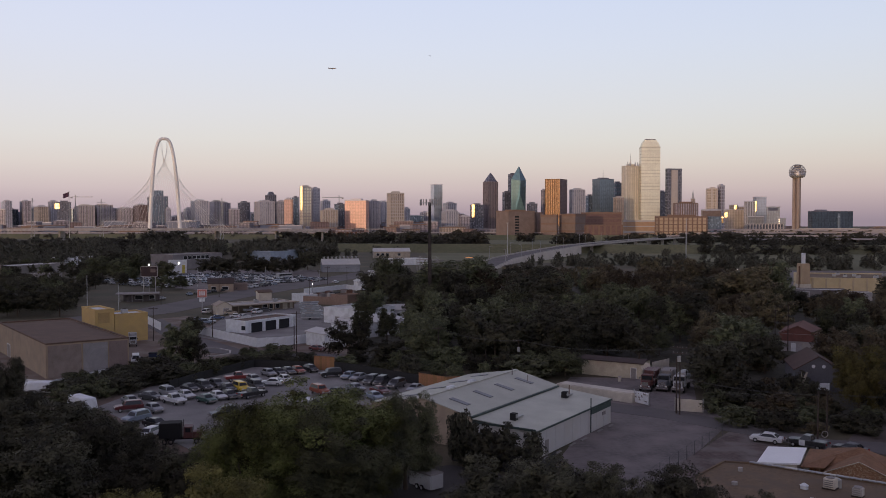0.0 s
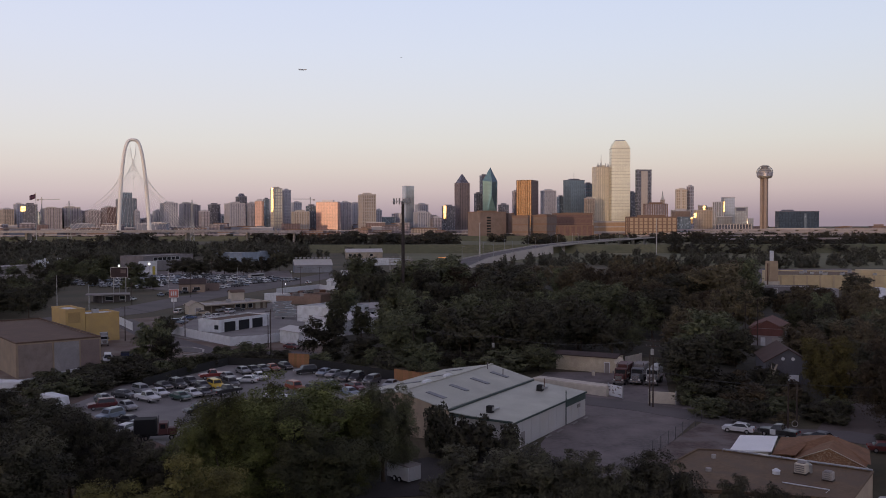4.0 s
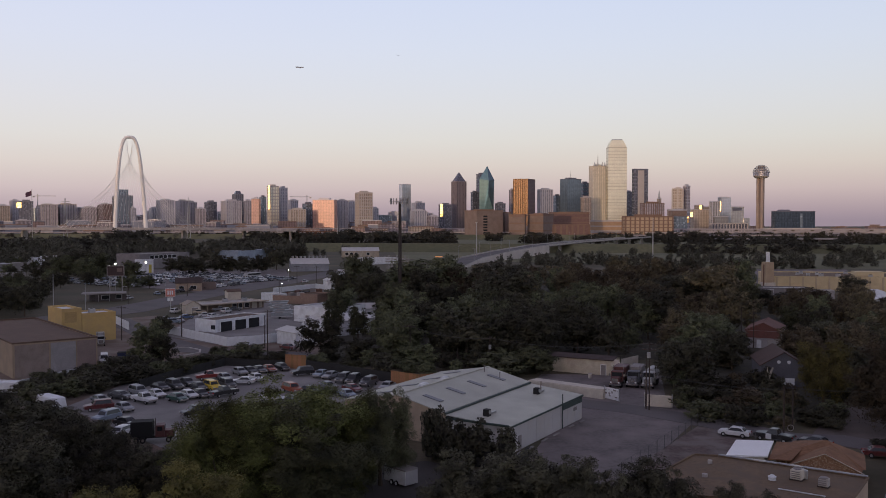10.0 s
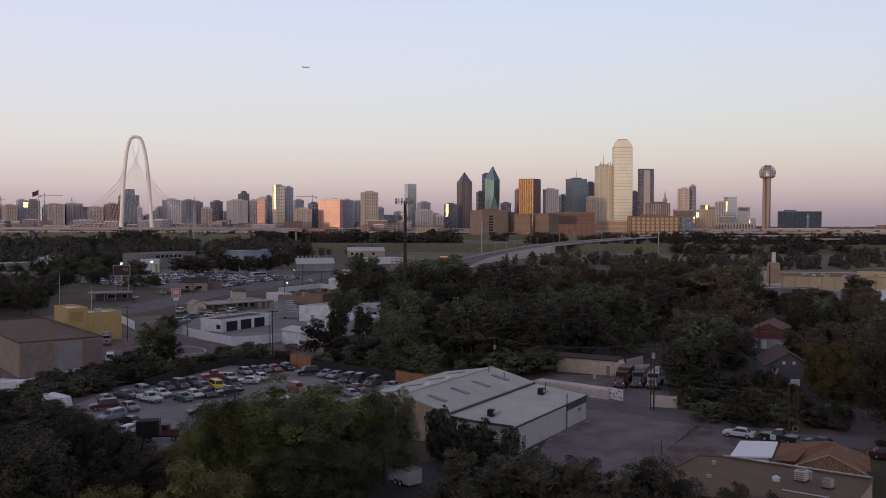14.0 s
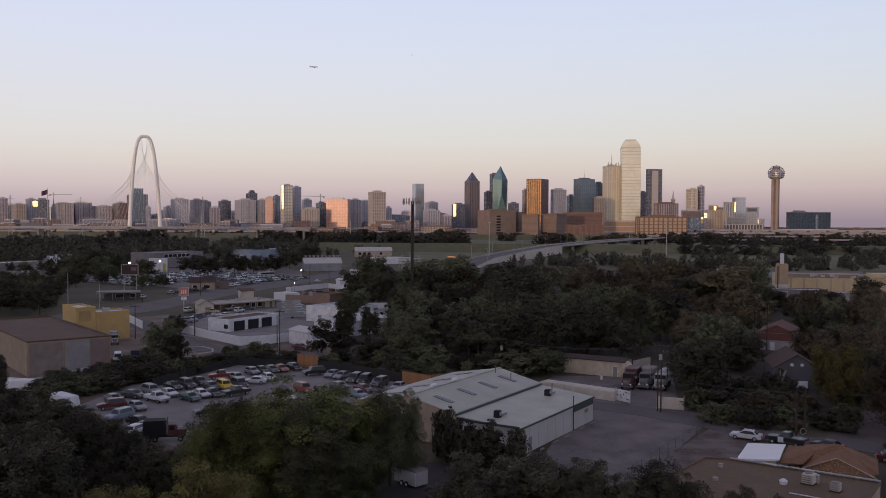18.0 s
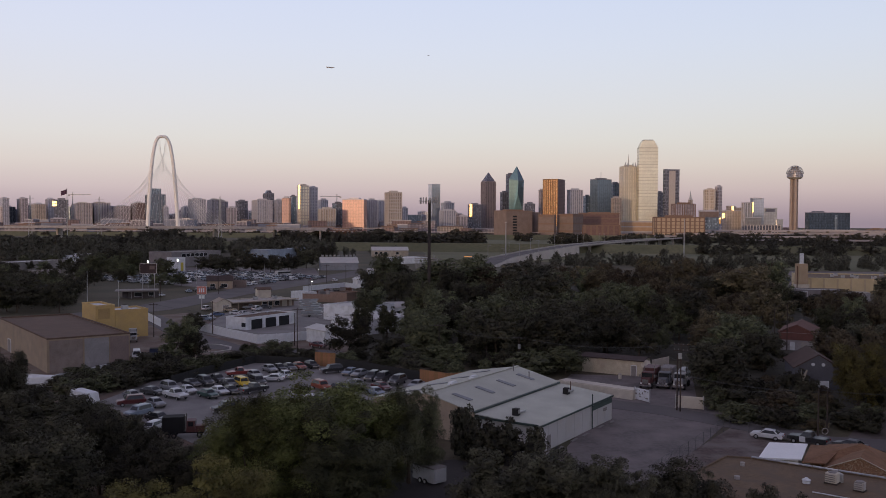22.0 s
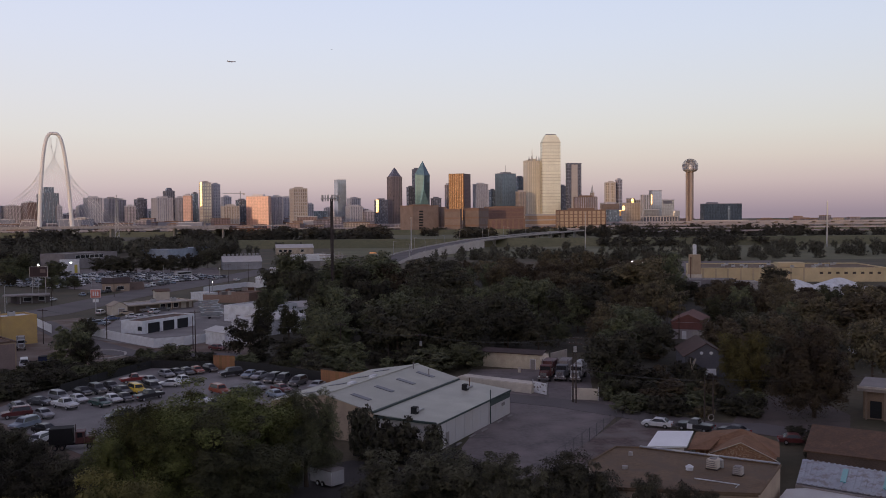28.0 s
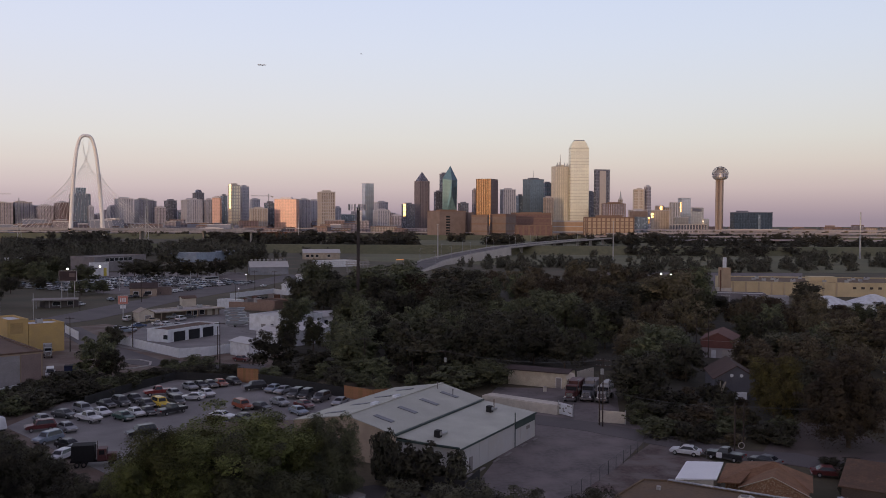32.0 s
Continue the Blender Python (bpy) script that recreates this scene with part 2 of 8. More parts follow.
BROWNROOF = mat("brown_roofing", (0.13, 0.083, 0.06), 0.9, vary=0.2, scale=0.2, dirt=(0.1, 0.066, 0.05))
TARROOF = mat("tar_roof", (0.15, 0.1, 0.06), 0.9, vary=0.25, scale=0.2, fine=3.0, dirt=(0.13, 0.092, 0.062), dirt_at=0.53, soft=0.1)
METALROOF = mat("white_metal_roof", (0.5, 0.49, 0.47), 0.5, 0.0, vary=0.08, scale=0.15, dirt=(0.44, 0.42, 0.4), dirt_at=0.58)
SKYLIGHT = mat("skylight_plastic", (0.16, 0.165, 0.18), 0.5, vary=0.15)
GREENTRIM = mat("green_trim", (0.045, 0.068, 0.06), 0.6, vary=0.15)
BRICK = mat("brown_brick", (0.205, 0.155, 0.135), 0.85, vary=0.2, scale=0.1, fine=2.0)
REDBRICK = mat("red_brick", (0.17, 0.105, 0.095), 0.85, vary=0.2, scale=0.2, fine=3.0)
ORANGEBRICK = mat("orange_brick", (0.4, 0.26, 0.16), 0.85, vary=0.15, scale=0.1, fine=2.0)
DARKGLASS = mat("dark_window_glass", (0.02, 0.022, 0.025), 0.18, vary=0.2, bump=0, spec=0.5)
BLACK = mat("black_rubber", (0.015, 0.015, 0.015), 0.85, vary=0.2)
STEEL = mat("galvanised_steel", (0.4, 0.4, 0.4), 0.5, 0.7, vary=0.15)
RUST = mat("rusty_steel", (0.14, 0.07, 0.045), 0.8, 0.2, vary=0.3)
POLEWOOD = mat("pole_wood", (0.055, 0.04, 0.033), 0.9, vary=0.25, scale=1.0)
FENCEWOOD = mat("fence_wood", (0.3, 0.16, 0.075), 0.85, vary=0.25, scale=0.5, per=0.15)
BARK = mat("tree_bark", (0.1, 0.075, 0.055), 0.95, vary=0.3, scale=1.0)
BRIDGEWHITE = mat("white_bridge_steel", (0.78, 0.76, 0.74), 0.45, vary=0.05, scale=0.05)
WIRE = mat("power_wire", (0.1, 0.1, 0.1), 0.6, vary=0.1, bump=0)
LEAF = foliage("tree_leaves", (0.105, 0.112, 0.08))
LEAFYEL = foliage("yellowing_leaves", (0.12, 0.106, 0.05))
# greyer leaf for the distant woods: distance haze is mixed into its colour
LEAFHAZE = foliage("haze_grey_leaves", (0.088, 0.086, 0.082))
LEAFBRIGHT = foliage("lit_green_leaves", (0.122, 0.136, 0.06))
LEAFOLIVE = foliage("olive_brown_leaves", (0.12, 0.1, 0.078))
LEAFDARK = foliage("dark_leaves", (0.072, 0.07, 0.06), 0.28)
CHROME = mat("chrome", (0.6, 0.6, 0.6), 0.2, 1.0, vary=0.05, bump=0)
LAMPGLASS = mat("lamp_glass", (0.6, 0.6, 0.58), 0.2, vary=0.1, bump=0)
TAILRED = mat("tail_lamp_red", (0.3, 0.02, 0.02), 0.25, vary=0.1, bump=0)


# ---------------------------------------------------------------- building blocks
def add_box(bm, size, at=(0, 0, 0), rz=0.0, taper=1.0):
    m = Matrix.Translation(at) @ Matrix.Rotation(radians(rz), 4, "Z") @ Matrix.Diagonal((*size, 1))
    r = bmesh.ops.create_cube(bm, size=1.0, matrix=m)
    if taper != 1.0:
        for v in r["verts"]:
            if v.co.z > at[2]:
                v.co.x, v.co.y = at[0] + (v.co.x - at[0]) * taper, at[1] + (v.co.y - at[1]) * taper
    return r["verts"]


def box(size, at=(0, 0, 0), rz=0.0, taper=1.0, bevel=0.0):
    bm = bmesh.new()
    add_box(bm, size, at, rz, taper)
    if bevel:
        bmesh.ops.bevel(bm, geom=bm.edges[:], offset=bevel, segments=1, affect="EDGES")
    return bm


def add_cyl(bm, r1, r2, h, at=(0, 0, 0), seg=12, axis="Z"):
    """A cylinder or cone that starts at `at` and runs h along the axis."""
    turn = {"Z": Matrix(), "X": Matrix.Rotation(radians(90), 4, "Y"), "Y": Matrix.Rotation(radians(-90), 4, "X")}[axis]
    m = Matrix.Translation(at) @ turn @ Matrix.Translation((0, 0, h / 2))
    bmesh.ops.create_cone(bm, cap_ends=True, segments=seg, radius1=r1, radius2=r2, depth=h, matrix=m)


def cyl(r1, r2, h, at=(0, 0, 0), seg=12, axis="Z"):
    bm = bmesh.new()
    add_cyl(bm, r1, r2, h, at, seg, axis)
    return bm


def add_prism(bm, poly, z0, z1):
    """An upright prism over a polygon in the plan."""
    lo = [bm.verts.new((x, y, z0)) for x, y in poly]
    hi = [bm.verts.new((x, y, z1)) for x, y in poly]
    bm.faces.new(hi)
    bm.faces.new(lo[::-1])
    for i in range(len(poly)):
        j = (i + 1) % len(poly)
        bm.faces.new((lo[i], lo[j], hi[j], hi[i]))
    bmesh.ops.recalc_face_normals(bm, faces=bm.faces[:])


def prism(poly, z0, z1):
    bm = bmesh.new()
    add_prism(bm, poly, z0, z1)
    return bm


def extrude_profile(profile, y0, y1):
    """A side profile of (x, z) points, given thickness from y0 to y1."""
    bm = bmesh.new()
    a = [bm.verts.new((x, y0, z)) for x, z in profile]
    b = [bm.verts.new((x, y1, z)) for x, z in profile]
    bm.faces.new(a)
    bm.faces.new(b[::-1])
    for i in range(len(a)):
        j = (i + 1) % len(a)
        bm.faces.new((a[j], a[i], b[i], b[j]))
    bmesh.ops.recalc_face_normals(bm, faces=bm.faces[:])
    return bm


def add_tube(bm, pts, radii, seg=8):
    """A round tube through points."""
    pts = [Vector(p) for p in pts]
    rings = []
    for i, p in enumerate(pts):
        d = (pts[min(i + 1, len(pts) - 1)] - pts[max(i - 1, 0)]).normalized()
        side = d.cross(Vector((0, 1, 0)) if abs(d.y) < 0.9 else Vector((1, 0, 0))).normalized()
        up = side.cross(d)
        r = radii[i] if isinstance(radii, (list, tuple)) else radii
        rings.append([bm.verts.new(p + (side * math.cos(a) + up * math.sin(a)) * r) for a in [2 * math.pi * k / seg for k in range(seg)]])
    for a, b in zip(rings, rings[1:]):
        for k in range(seg):
            bm.faces.new((a[k], a[(k + 1) % seg], b[(k + 1) % seg], b[k]))
    bm.faces.new(rings[0][::-1])
    bm.faces.new(rings[-1])


def tube(pts, radii, seg=8):
    bm = bmesh.new()
    add_tube(bm, pts, radii, seg)
    return bm


def mesh_of(name, bm, material, smooth=False):
    me = bpy.data.meshes.new(name)
    bm.to_mesh(me)
    bm.free()
    me.materials.append(material)
    if smooth:
        for p in me.polygons:
            p.use_smooth = True
    return me


def part(name, bm, material, parent, label="", smooth=False):
    ob = new(name, bm if isinstance(bm, bpy.types.Mesh) else mesh_of(name, bm, material, smooth))
    ob.parent = parent
    if label:
        ob["label"] = label
    return ob


def thing(name, x, y, z=0.0, rz=0.0, label="", category="", group="", kind=""):
    ob = new(name)
    ob.matrix_basis = pose(x, y, z, 0, 0, rz)
    ob.empty_display_size = 0.5
    return tagged(ob, label, category, group, kind)


def at(ob, x, y, z=0.0, rz=0.0):
    ob.matrix_basis = pose(x, y, z, 0, 0, rz)
    return ob


def setting(name, bm, material, label="", category=""):
    return tagged(new(name, mesh_of(name, bm, material)), label, category, "", "structure")

# ---------------------------------------------------------------- ground, roads, river plain
g_bm = bmesh.new()
bmesh.ops.create_grid(g_bm, x_segments=60, y_segments=60, size=1.0, matrix=Matrix.Translation((0, 1900, 0)) @ Matrix.Diagonal((4200, 4200, 1, 1)))
setting("ground", g_bm, GRASS, "dry grassy ground with darker green patches", "ground")
# unseen hill added behind the viewpoint to block the low sun from the near ground
h_bm = bmesh.new()
bmesh.ops.create_grid(h_bm, x_segments=40, y_segments=8, size=1.0, matrix=Matrix.Translation((0, -420, 0)) @ Matrix.Diagonal((1500, 120, 1, 1)))
for v in h_bm.verts:
    s = max(0.0, 1 - abs(v.co.y + 420) / 120)
    v.co.z = (s ** 0.7) * (75 + 4 * math.sin(v.co.x * 0.011)) - 0.3
setting("hill", h_bm, LEVEE, "unseen grassy hill added to keep the low sun off the neighbourhood", "hill")


def flat(name, poly, z, material, label, category):
    return setting(name, prism(poly, -0.2, z), material, label, category)


def strip(pts, width):
    """The outline of a road of that width along its middle line."""
    left, right = [], []
    for i, p in enumerate(pts):
        a, b = Vector(pts[max(i - 1, 0)]), Vector(pts[min(i + 1, len(pts) - 1)])
        d = (b - a).normalized()
        nrm = Vector((-d.y, d.x)) * width / 2
        left.append((p[0] + nrm.x, p[1] + nrm.y))
        right.append((p[0] - nrm.x, p[1] - nrm.y))
    return left + right[::-1]


def road_mesh(pts, width, z0, z1, z_at=None):
    """A road slab along its middle line; z_at gives the height at each point."""
    bm = bmesh.new()
    out = strip(pts, width)
    n = len(pts)
    hs = z_at or [z1] * n
    top = [bm.verts.new((*out[i], hs[i])) for i in range(n)] + [bm.verts.new((*out[2 * n - 1 - i], hs[i])) for i in range(n)]
    low = [bm.verts.new((v.co.x, v.co.y, v.co.z - (z1 - z0))) for v in top]
    for i in range(n - 1):
        bm.faces.new((top[i], top[i + 1], top[n + i + 1], top[n + i]))
        bm.faces.new((low[i], low[n + i], low[n + i + 1], low[i + 1]))
        bm.faces.new((top[i], low[i], low[i + 1], top[i + 1]))
        bm.faces.new((top[n + i], top[n + i + 1], low[n + i + 1], low[n + i]))
    bmesh.ops.recalc_face_normals(bm, faces=bm.faces[:])
    return bm


flat("dirt_block", [(-75.4, 149), (-124.7, 247), (-85, 291.1), (-21.8, 235.2), (-19.3, 182.5), (-4.7, 164), (-19.2, 132.7), (-34.4, 99.5), (-50.5, 99.5)], 0.02, DIRT, "bare packed dirt between the lots", "ground")
flat("car_lot", [(-34, 119.6), (-58.7, 148.1), (-54.5, 174.6), (-36.1, 197.2), (-22.7, 191), (-1, 172.1), (-4.3, 151.3), (-29.2, 149)], 0.06, GRAVEL, "pale gravel car lot", "lot")
# asphalt sheet whose colour is darkened for the tree shade over it
flat("clearing", [(-9, 96), (-7, 109), (1, 113), (7, 109), (10, 98)], 0.07, mat("shade_dark_asphalt", (0.045, 0.04, 0.038), 0.9, vary=0.3, scale=0.2), "asphalt clearing darkened for the shade under the trees", "yard")
flat("yard", [(12.1, 106.5), (32.4, 164), (39.8, 170.9), (46.5, 139.6), (27.3, 106.5), (21.6, 99.5), (11.3, 99.5)], 0.06, ASPHALT, "cracked pale asphalt yard beside the warehouse", "yard")
flat("truck_yard", [(21.3, 164), (25.8, 177.2), (49.7, 174.6), (43.1, 148.1), (33.1, 152.7)], 0.05, ASPHALT, "dark asphalt truck yard", "yard")
flat("vacant_pad", [(26.5, 107.7), (42.8, 130.9), (46.6, 127.5), (49.2, 119.6), (31.4, 104.2)], 0.07, PAD, "brown dirt pad with worn concrete", "ground")
setting("road_1", road_mesh([(24.9, 150.8), (37.2, 142), (46.6, 132), (53.9, 123.3), (54, 125.9), (62, 116.6), (67.4, 109.7)][:4] + [(60.6, 121.8), (68.9, 112.1)], 6.5, -0.1, 0.1), ROADTAR, "narrow worn asphalt street", "road")
# dirt of this lot is toned down to include the tree shadows on it
flat("side_lot", [(55.3, 121.2), (70.8, 145), (79.3, 140.3), (78.3, 127.6), (68.2, 110.9)], 0.08, mat("shaded_dirt_lot", (0.1, 0.08, 0.072), 0.95, vary=0.3, scale=0.15, dirt=(0.135, 0.11, 0.098), dirt_at=0.55), "worn dirt parking area", "lot")
setting("road_2", road_mesh([(-127.9, 253.4), (-114.7, 281.1), (-101.1, 305.7), (-90.1, 364.8), (-65.1, 452.2), (-43.2, 542.1)], 19, -0.1, 0.1), ROADTAR, "wide asphalt avenue past the car lots", "road")
setting("road_3", road_mesh([(-94.4, 281.1), (-68.7, 235.2), (-52.6, 212.7), (-35, 205.5), (-24.2, 203.8)], 8, -0.1, 0.09), ROADTAR, "asphalt side street by the white fence", "road")
flat("shop_apron", [(-67.8, 239.8), (-71.9, 291.1), (-53.6, 341.9), (-27, 291.1), (-25.8, 230.7), (-40.7, 222.3), (-49.3, 222.3)], 0.07, GRAVEL, "concrete apron round the repair shop", "lot")
flat("big_car_lot", [(-133.7, 421.2), (-176.3, 567.1), (-81.6, 567.1), (-64.6, 469.5), (-89.3, 381.8)], 0.06, ASPHALT, "asphalt sales lot full of cars", "lot")
flat("brown_apron", [(-65.7, 182.5), (-84.2, 235.2), (-81.7, 247), (-65.6, 224.4), (-59.2, 185.9)], 0.07, DIRT, "dirt apron by the yellow building", "lot")
flat("far_lot", [(100.5, 452.2), (129.6, 567.1), (279.1, 554.3), (227.8, 452.2)], 0.06, ASPHALT, "asphalt works yard", "lot")

flat("river_plain", [(-10, 720), (240, 560), (1400, 500), (1500, 1700), (-60, 1700)], 0.03, LEVEE, "dry green-brown grass of the river plain", "ground")

setting("kerb", road_mesh([(-63.0, 206.0), (-57.5, 203.6), (-53.4, 204.0), (-50.6, 208.0), (-51.6, 212.6), (-55.2, 216.5), (-60.5, 217.2)], 0.5, -0.1, 0.24), CONCRETE, "pale concrete kerb of the turning lane", "kerb")

# weedy ground with the shade of the tree gaps put into its colour
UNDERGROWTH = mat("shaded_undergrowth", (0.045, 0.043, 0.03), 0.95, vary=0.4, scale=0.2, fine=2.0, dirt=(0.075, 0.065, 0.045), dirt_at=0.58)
flat("undergrowth", [(-20, 188), (-26, 291), (-26, 432), (118, 432), (122, 300), (112, 255), (92, 205), (76, 150), (62, 152), (54, 196), (28, 190), (-1, 184)], 0.04, UNDERGROWTH, "weedy undergrowth darkened for the shade between the trees", "ground")
flat("hedge_strip", [(43, 141), (55, 186), (72, 178), (70, 146), (58, 132), (50, 134)], 0.05, UNDERGROWTH, "weeds darkened for the shade along the hedge", "ground")
flat("works_yard", [(122, 388), (158, 376), (236, 540), (150, 540)], 0.07, ASPHALT, "grey asphalt yard beside the works", "yard")

# levees along the river plain
for k, (y0, hgt, half) in enumerate(((900, 8.0, 26), (1480, 8.0, 26))):
    bm = bmesh.new()
    a = radians(-7)
    prof = [(-half, -0.2), (-5, hgt), (5, hgt), (half, -0.2)]
    vs = [[bm.verts.new((x * math.cos(a) - p * math.sin(a), y0 + p * math.cos(a) + x * math.sin(a), z)) for p, z in prof] for x in (-2600, 2600)]
    for i in range(3):
        bm.faces.new((vs[0][i], vs[0][i + 1], vs[1][i + 1], vs[1][i]))
    bmesh.ops.recalc_face_normals(bm, faces=bm.faces[:])
    setting("levee_%d" % (k + 1), bm, LEVEE, "long grassy river levee", "levee")

# the viaduct that leads over the plain to the city
via = thing("viaduct", 0, 0, 0, 0, "grey concrete road viaduct over the grassy river plain", "bridge")
via_pts = [(22.2, 567.1), (44.7, 657.3), (73.9, 715), (116.6, 803.7), (166.6, 908), (231.4, 1042.4), (320.9, 1202.5)]
via_h = [0.1, 3.0, 6.0, 8.5, 9.0, 9.0, 9.0]
part("deck", road_mesh(via_pts, 17.4, -1.2, 0.0, via_h), ROADTAR, via, "grey asphalt deck")
for s in (-1, 1):
    side = [Vector(p) for p in via_pts]
    off = strip(via_pts, 17.6)
    line = off[:len(via_pts)] if s < 0 else off[len(via_pts):][::-1]
    part("parapet", road_mesh(line, 0.5, -1.6, 0.0, [h + 1.0 for h in via_h]), CONCRETE, via, "pale concrete parapet")
wall_line = strip(via_pts, 18.6)[len(via_pts):][::-1][:4]
part("retaining_wall", road_mesh(wall_line, 0.7, -7.0, 0.0, [h + 0.4 for h in via_h[:4]]), mat("pale_retaining_wall", (0.5, 0.46, 0.42), 0.85, vary=0.15, scale=0.1), via, "pale concrete retaining wall")
pier_me = mesh_of("pier", box((2.0, 9, 9.0), (0, 0, 2.0)), CONCRETE)
for k in range(14):
    u = 1.6 + k * (len(via_pts) - 2.7) / 13
    i = int(u)
    p = Vector(via_pts[i]).lerp(Vector(via_pts[min(i + 1, len(via_pts) - 1)]), u - i)
    hz = via_h[i] + (via_h[min(i + 1, len(via_h) - 1)] - via_h[i]) * (u - i)
    o = part("pier", pier_me, None, via)
    o.location = (p.x, p.y, hz - 7.9)

# ---------------------------------------------------------------- the city skyline
# distance haze is mixed into the grey, blue, rose, mauve and trim tones
PALEGLASS = facade_glass("pale_mirror_glass", (0.98, 0.93, 0.76), 0.3, 0.6, spread=0.04, joints=0.03, storeys=0.1)
BLUEGLASS = facade_glass("blue_curtain_glass", (0.27, 0.33, 0.4), 0.25, 0.35, spread=0.14)
GREENGLASS = facade_glass("green_curtain_glass", (0.25, 0.41, 0.42), 0.14, 0.5, spread=0.06, joints=0.08)
# darker copy of the green glass, for the prism's shaded face
SHADEGREEN = facade_glass("shade_green_curtain_glass", (0.12, 0.19, 0.23), 0.14, 0.4, spread=0.08, joints=0.08)
DUSKGLASS = facade_glass("dark_curtain_glass", (0.2, 0.205, 0.255), 0.25, 0.3, spread=0.16)
DARKTRIM = mat("dark_mullions", (0.15, 0.15, 0.185), 0.4, 0.2, vary=0.1, bump=0)
GOLDGLASS = facade_glass("gold_mirror_glass", (0.56, 0.35, 0.2), 0.25, 0.75, spread=0.12)
GREYGLASS = facade_glass("hazed_grey_glass", (0.49, 0.485, 0.56), 0.35, 0.2, spread=0.18, joints=0.32, bay=2.6)
HAZEDROSE = facade_glass("hazed_rose_facade", (0.5, 0.455, 0.505), 0.55, 0.05, spread=0.2, joints=0.42, bay=3.2, storeys=0.2)
TANSTONE = facade_glass("tan_stone_facade", (0.5, 0.42, 0.36), 0.5, 0.05, spread=0.18, joints=0.36, bay=2.4, storeys=0.2)
BROWNSTONE = facade_glass("brown_stone_facade", (0.27, 0.19, 0.19), 0.6, 0.05, spread=0.18, joints=0.3, bay=2.8, storeys=0.2)
HAZEDMAUVE = facade_glass("hazed_mauve_facade", (0.32, 0.285, 0.325), 0.7, 0.0, spread=0.3, joints=0.3, bay=3.5, storeys=0.3)
SKYGLASS = facade_glass("sky_blue_glass", (0.72, 0.78, 0.86), 0.15, 0.6, spread=0.06, joints=0.08)
SILVERGLASS = facade_glass("silver_mirror_glass", (0.7, 0.69, 0.68), 0.22, 0.6, spread=0.12, joints=0.12)
COPPERGLASS = facade_glass("copper_mirror_glass", (0.85, 0.54, 0.43), 0.5, 0.25, spread=0.1, joints=0.1)
GLINTGLASS = facade_glass("sun_mirror_glass", (1.0, 0.66, 0.3), 0.36, 1.0, spread=0.15, joints=0.1)
MULLION = mat("grey_mullions", (0.47, 0.455, 0.49), 0.5, 0.2, vary=0.1, bump=0)
STONEBAND = mat("stone_bands", (0.44, 0.405, 0.385), 0.8, vary=0.1, bump=0)
BROWNBAND = mat("brown_bands", (0.2, 0.13, 0.1), 0.8, vary=0.1, bump=0)
CREAMBAND = mat("cream_bands", (0.5, 0.46, 0.36), 0.5, 0.2, vary=0.1, bump=0)
GOLDFIN = mat("bronze_fins", (0.2, 0.11, 0.05), 0.5, 0.4, vary=0.1, bump=0)


LAST = [0.0, 0.0, 0.0]     # width, depth and height of the tower built last


def tower(name, label, x, y, w, d, h, rz, glass, bands=0, fins=0, trim=None, roof=2.5, step=None, band=0.2, group="city towers"):
    """A tall building: its curtain wall, floor bands, upright fins and a plant room on the roof."""
    trim = trim or (DARKTRIM if glass in (DUSKGLASS, BLUEGLASS) else MULLION)
    if len(label.split()) < 4:
        label += " in the city"
    e = thing(name, x, y, 0, rz, label, "skyscraper" if h > 90 else "building", group)
    w, d = max(w, 4), max(d, 4)
    LAST[:] = [w, d, h]
    part("facade", box((w, d, h), (0, 0, h / 2)), glass, e)
    if bands >= 12 or (bands and group == "brick blocks"):
        me = mesh_of("floor_band", box((w + 0.7, d + 0.7, h / bands * band)), trim)
        for k in range(bands):
            o = part("floor_band", me, None, e)
            o.location = (0, 0, h * (k + 0.85) / bands)
    if fins:
        mx = mesh_of("fin", box((w / fins * 0.3, 0.9, h)), trim)
        for k in range(fins + 1):
            for s in (-1, 1):
                o = part("fin", mx, None, e)
                o.location = (w * (k / fins - 0.5), s * d / 2, h / 2)
        nd = max(2, round(fins * d / w))
        if nd <= 14:
            my = mesh_of("fin", box((0.9, d / nd * 0.3, h)), trim)
            for k in range(nd + 1):
                for s in (-1, 1):
                    o = part("fin", my, None, e)
                    o.location = (s * w / 2, d * (k / nd - 0.5), h / 2)
    part("parapet", box((w + 1, d + 1, 1.6), (0, 0, h + 0.2)), trim, e)
    if roof:
        part("plant_room", box((w * 0.55, d * 0.5, roof * 2), (0, 0, h + roof)), trim, e)
    if step:
        sw, sh = step
        part("upper_block", box((w * sw, d * sw, sh), (0, 0, h + sh / 2)), glass, e)
    return e


# towers of the quarter behind the bridge
tower("apartment_tower", "grey stepped office tower in the haze", -1479.64, 2990.12, 20.08, 196.53, 96.9, 30, GREYGLASS, 8)
tower("apartment_tower", "grey apartment block in the haze", -1408.93, 2972.6, 21.97, 154.97, 96.9, 30, HAZEDROSE, 8)
tower("office_block", "pale low office block", -1262.41, 2768.15, 28.64, 140.86, 75.2, 30, TANSTONE, 5)
tower("office_block", "grey office block beside the dark hotel", -1256.64, 2840, 21.56, 79.92, 92.9, 30, GREYGLASS, 6)
hotel = tower("hotel", "dark glass block with a gold sunset reflection", -1056.32, 2458.34, 35.89, -94.83, 83.1, 14, DUSKGLASS, 7)
tower("apartment_block", "long pale apartment block with balcony rows", -1170.75, 2873.21, 45.16, 361.17, 78.6, 25, HAZEDROSE, 7, 9, STONEBAND)
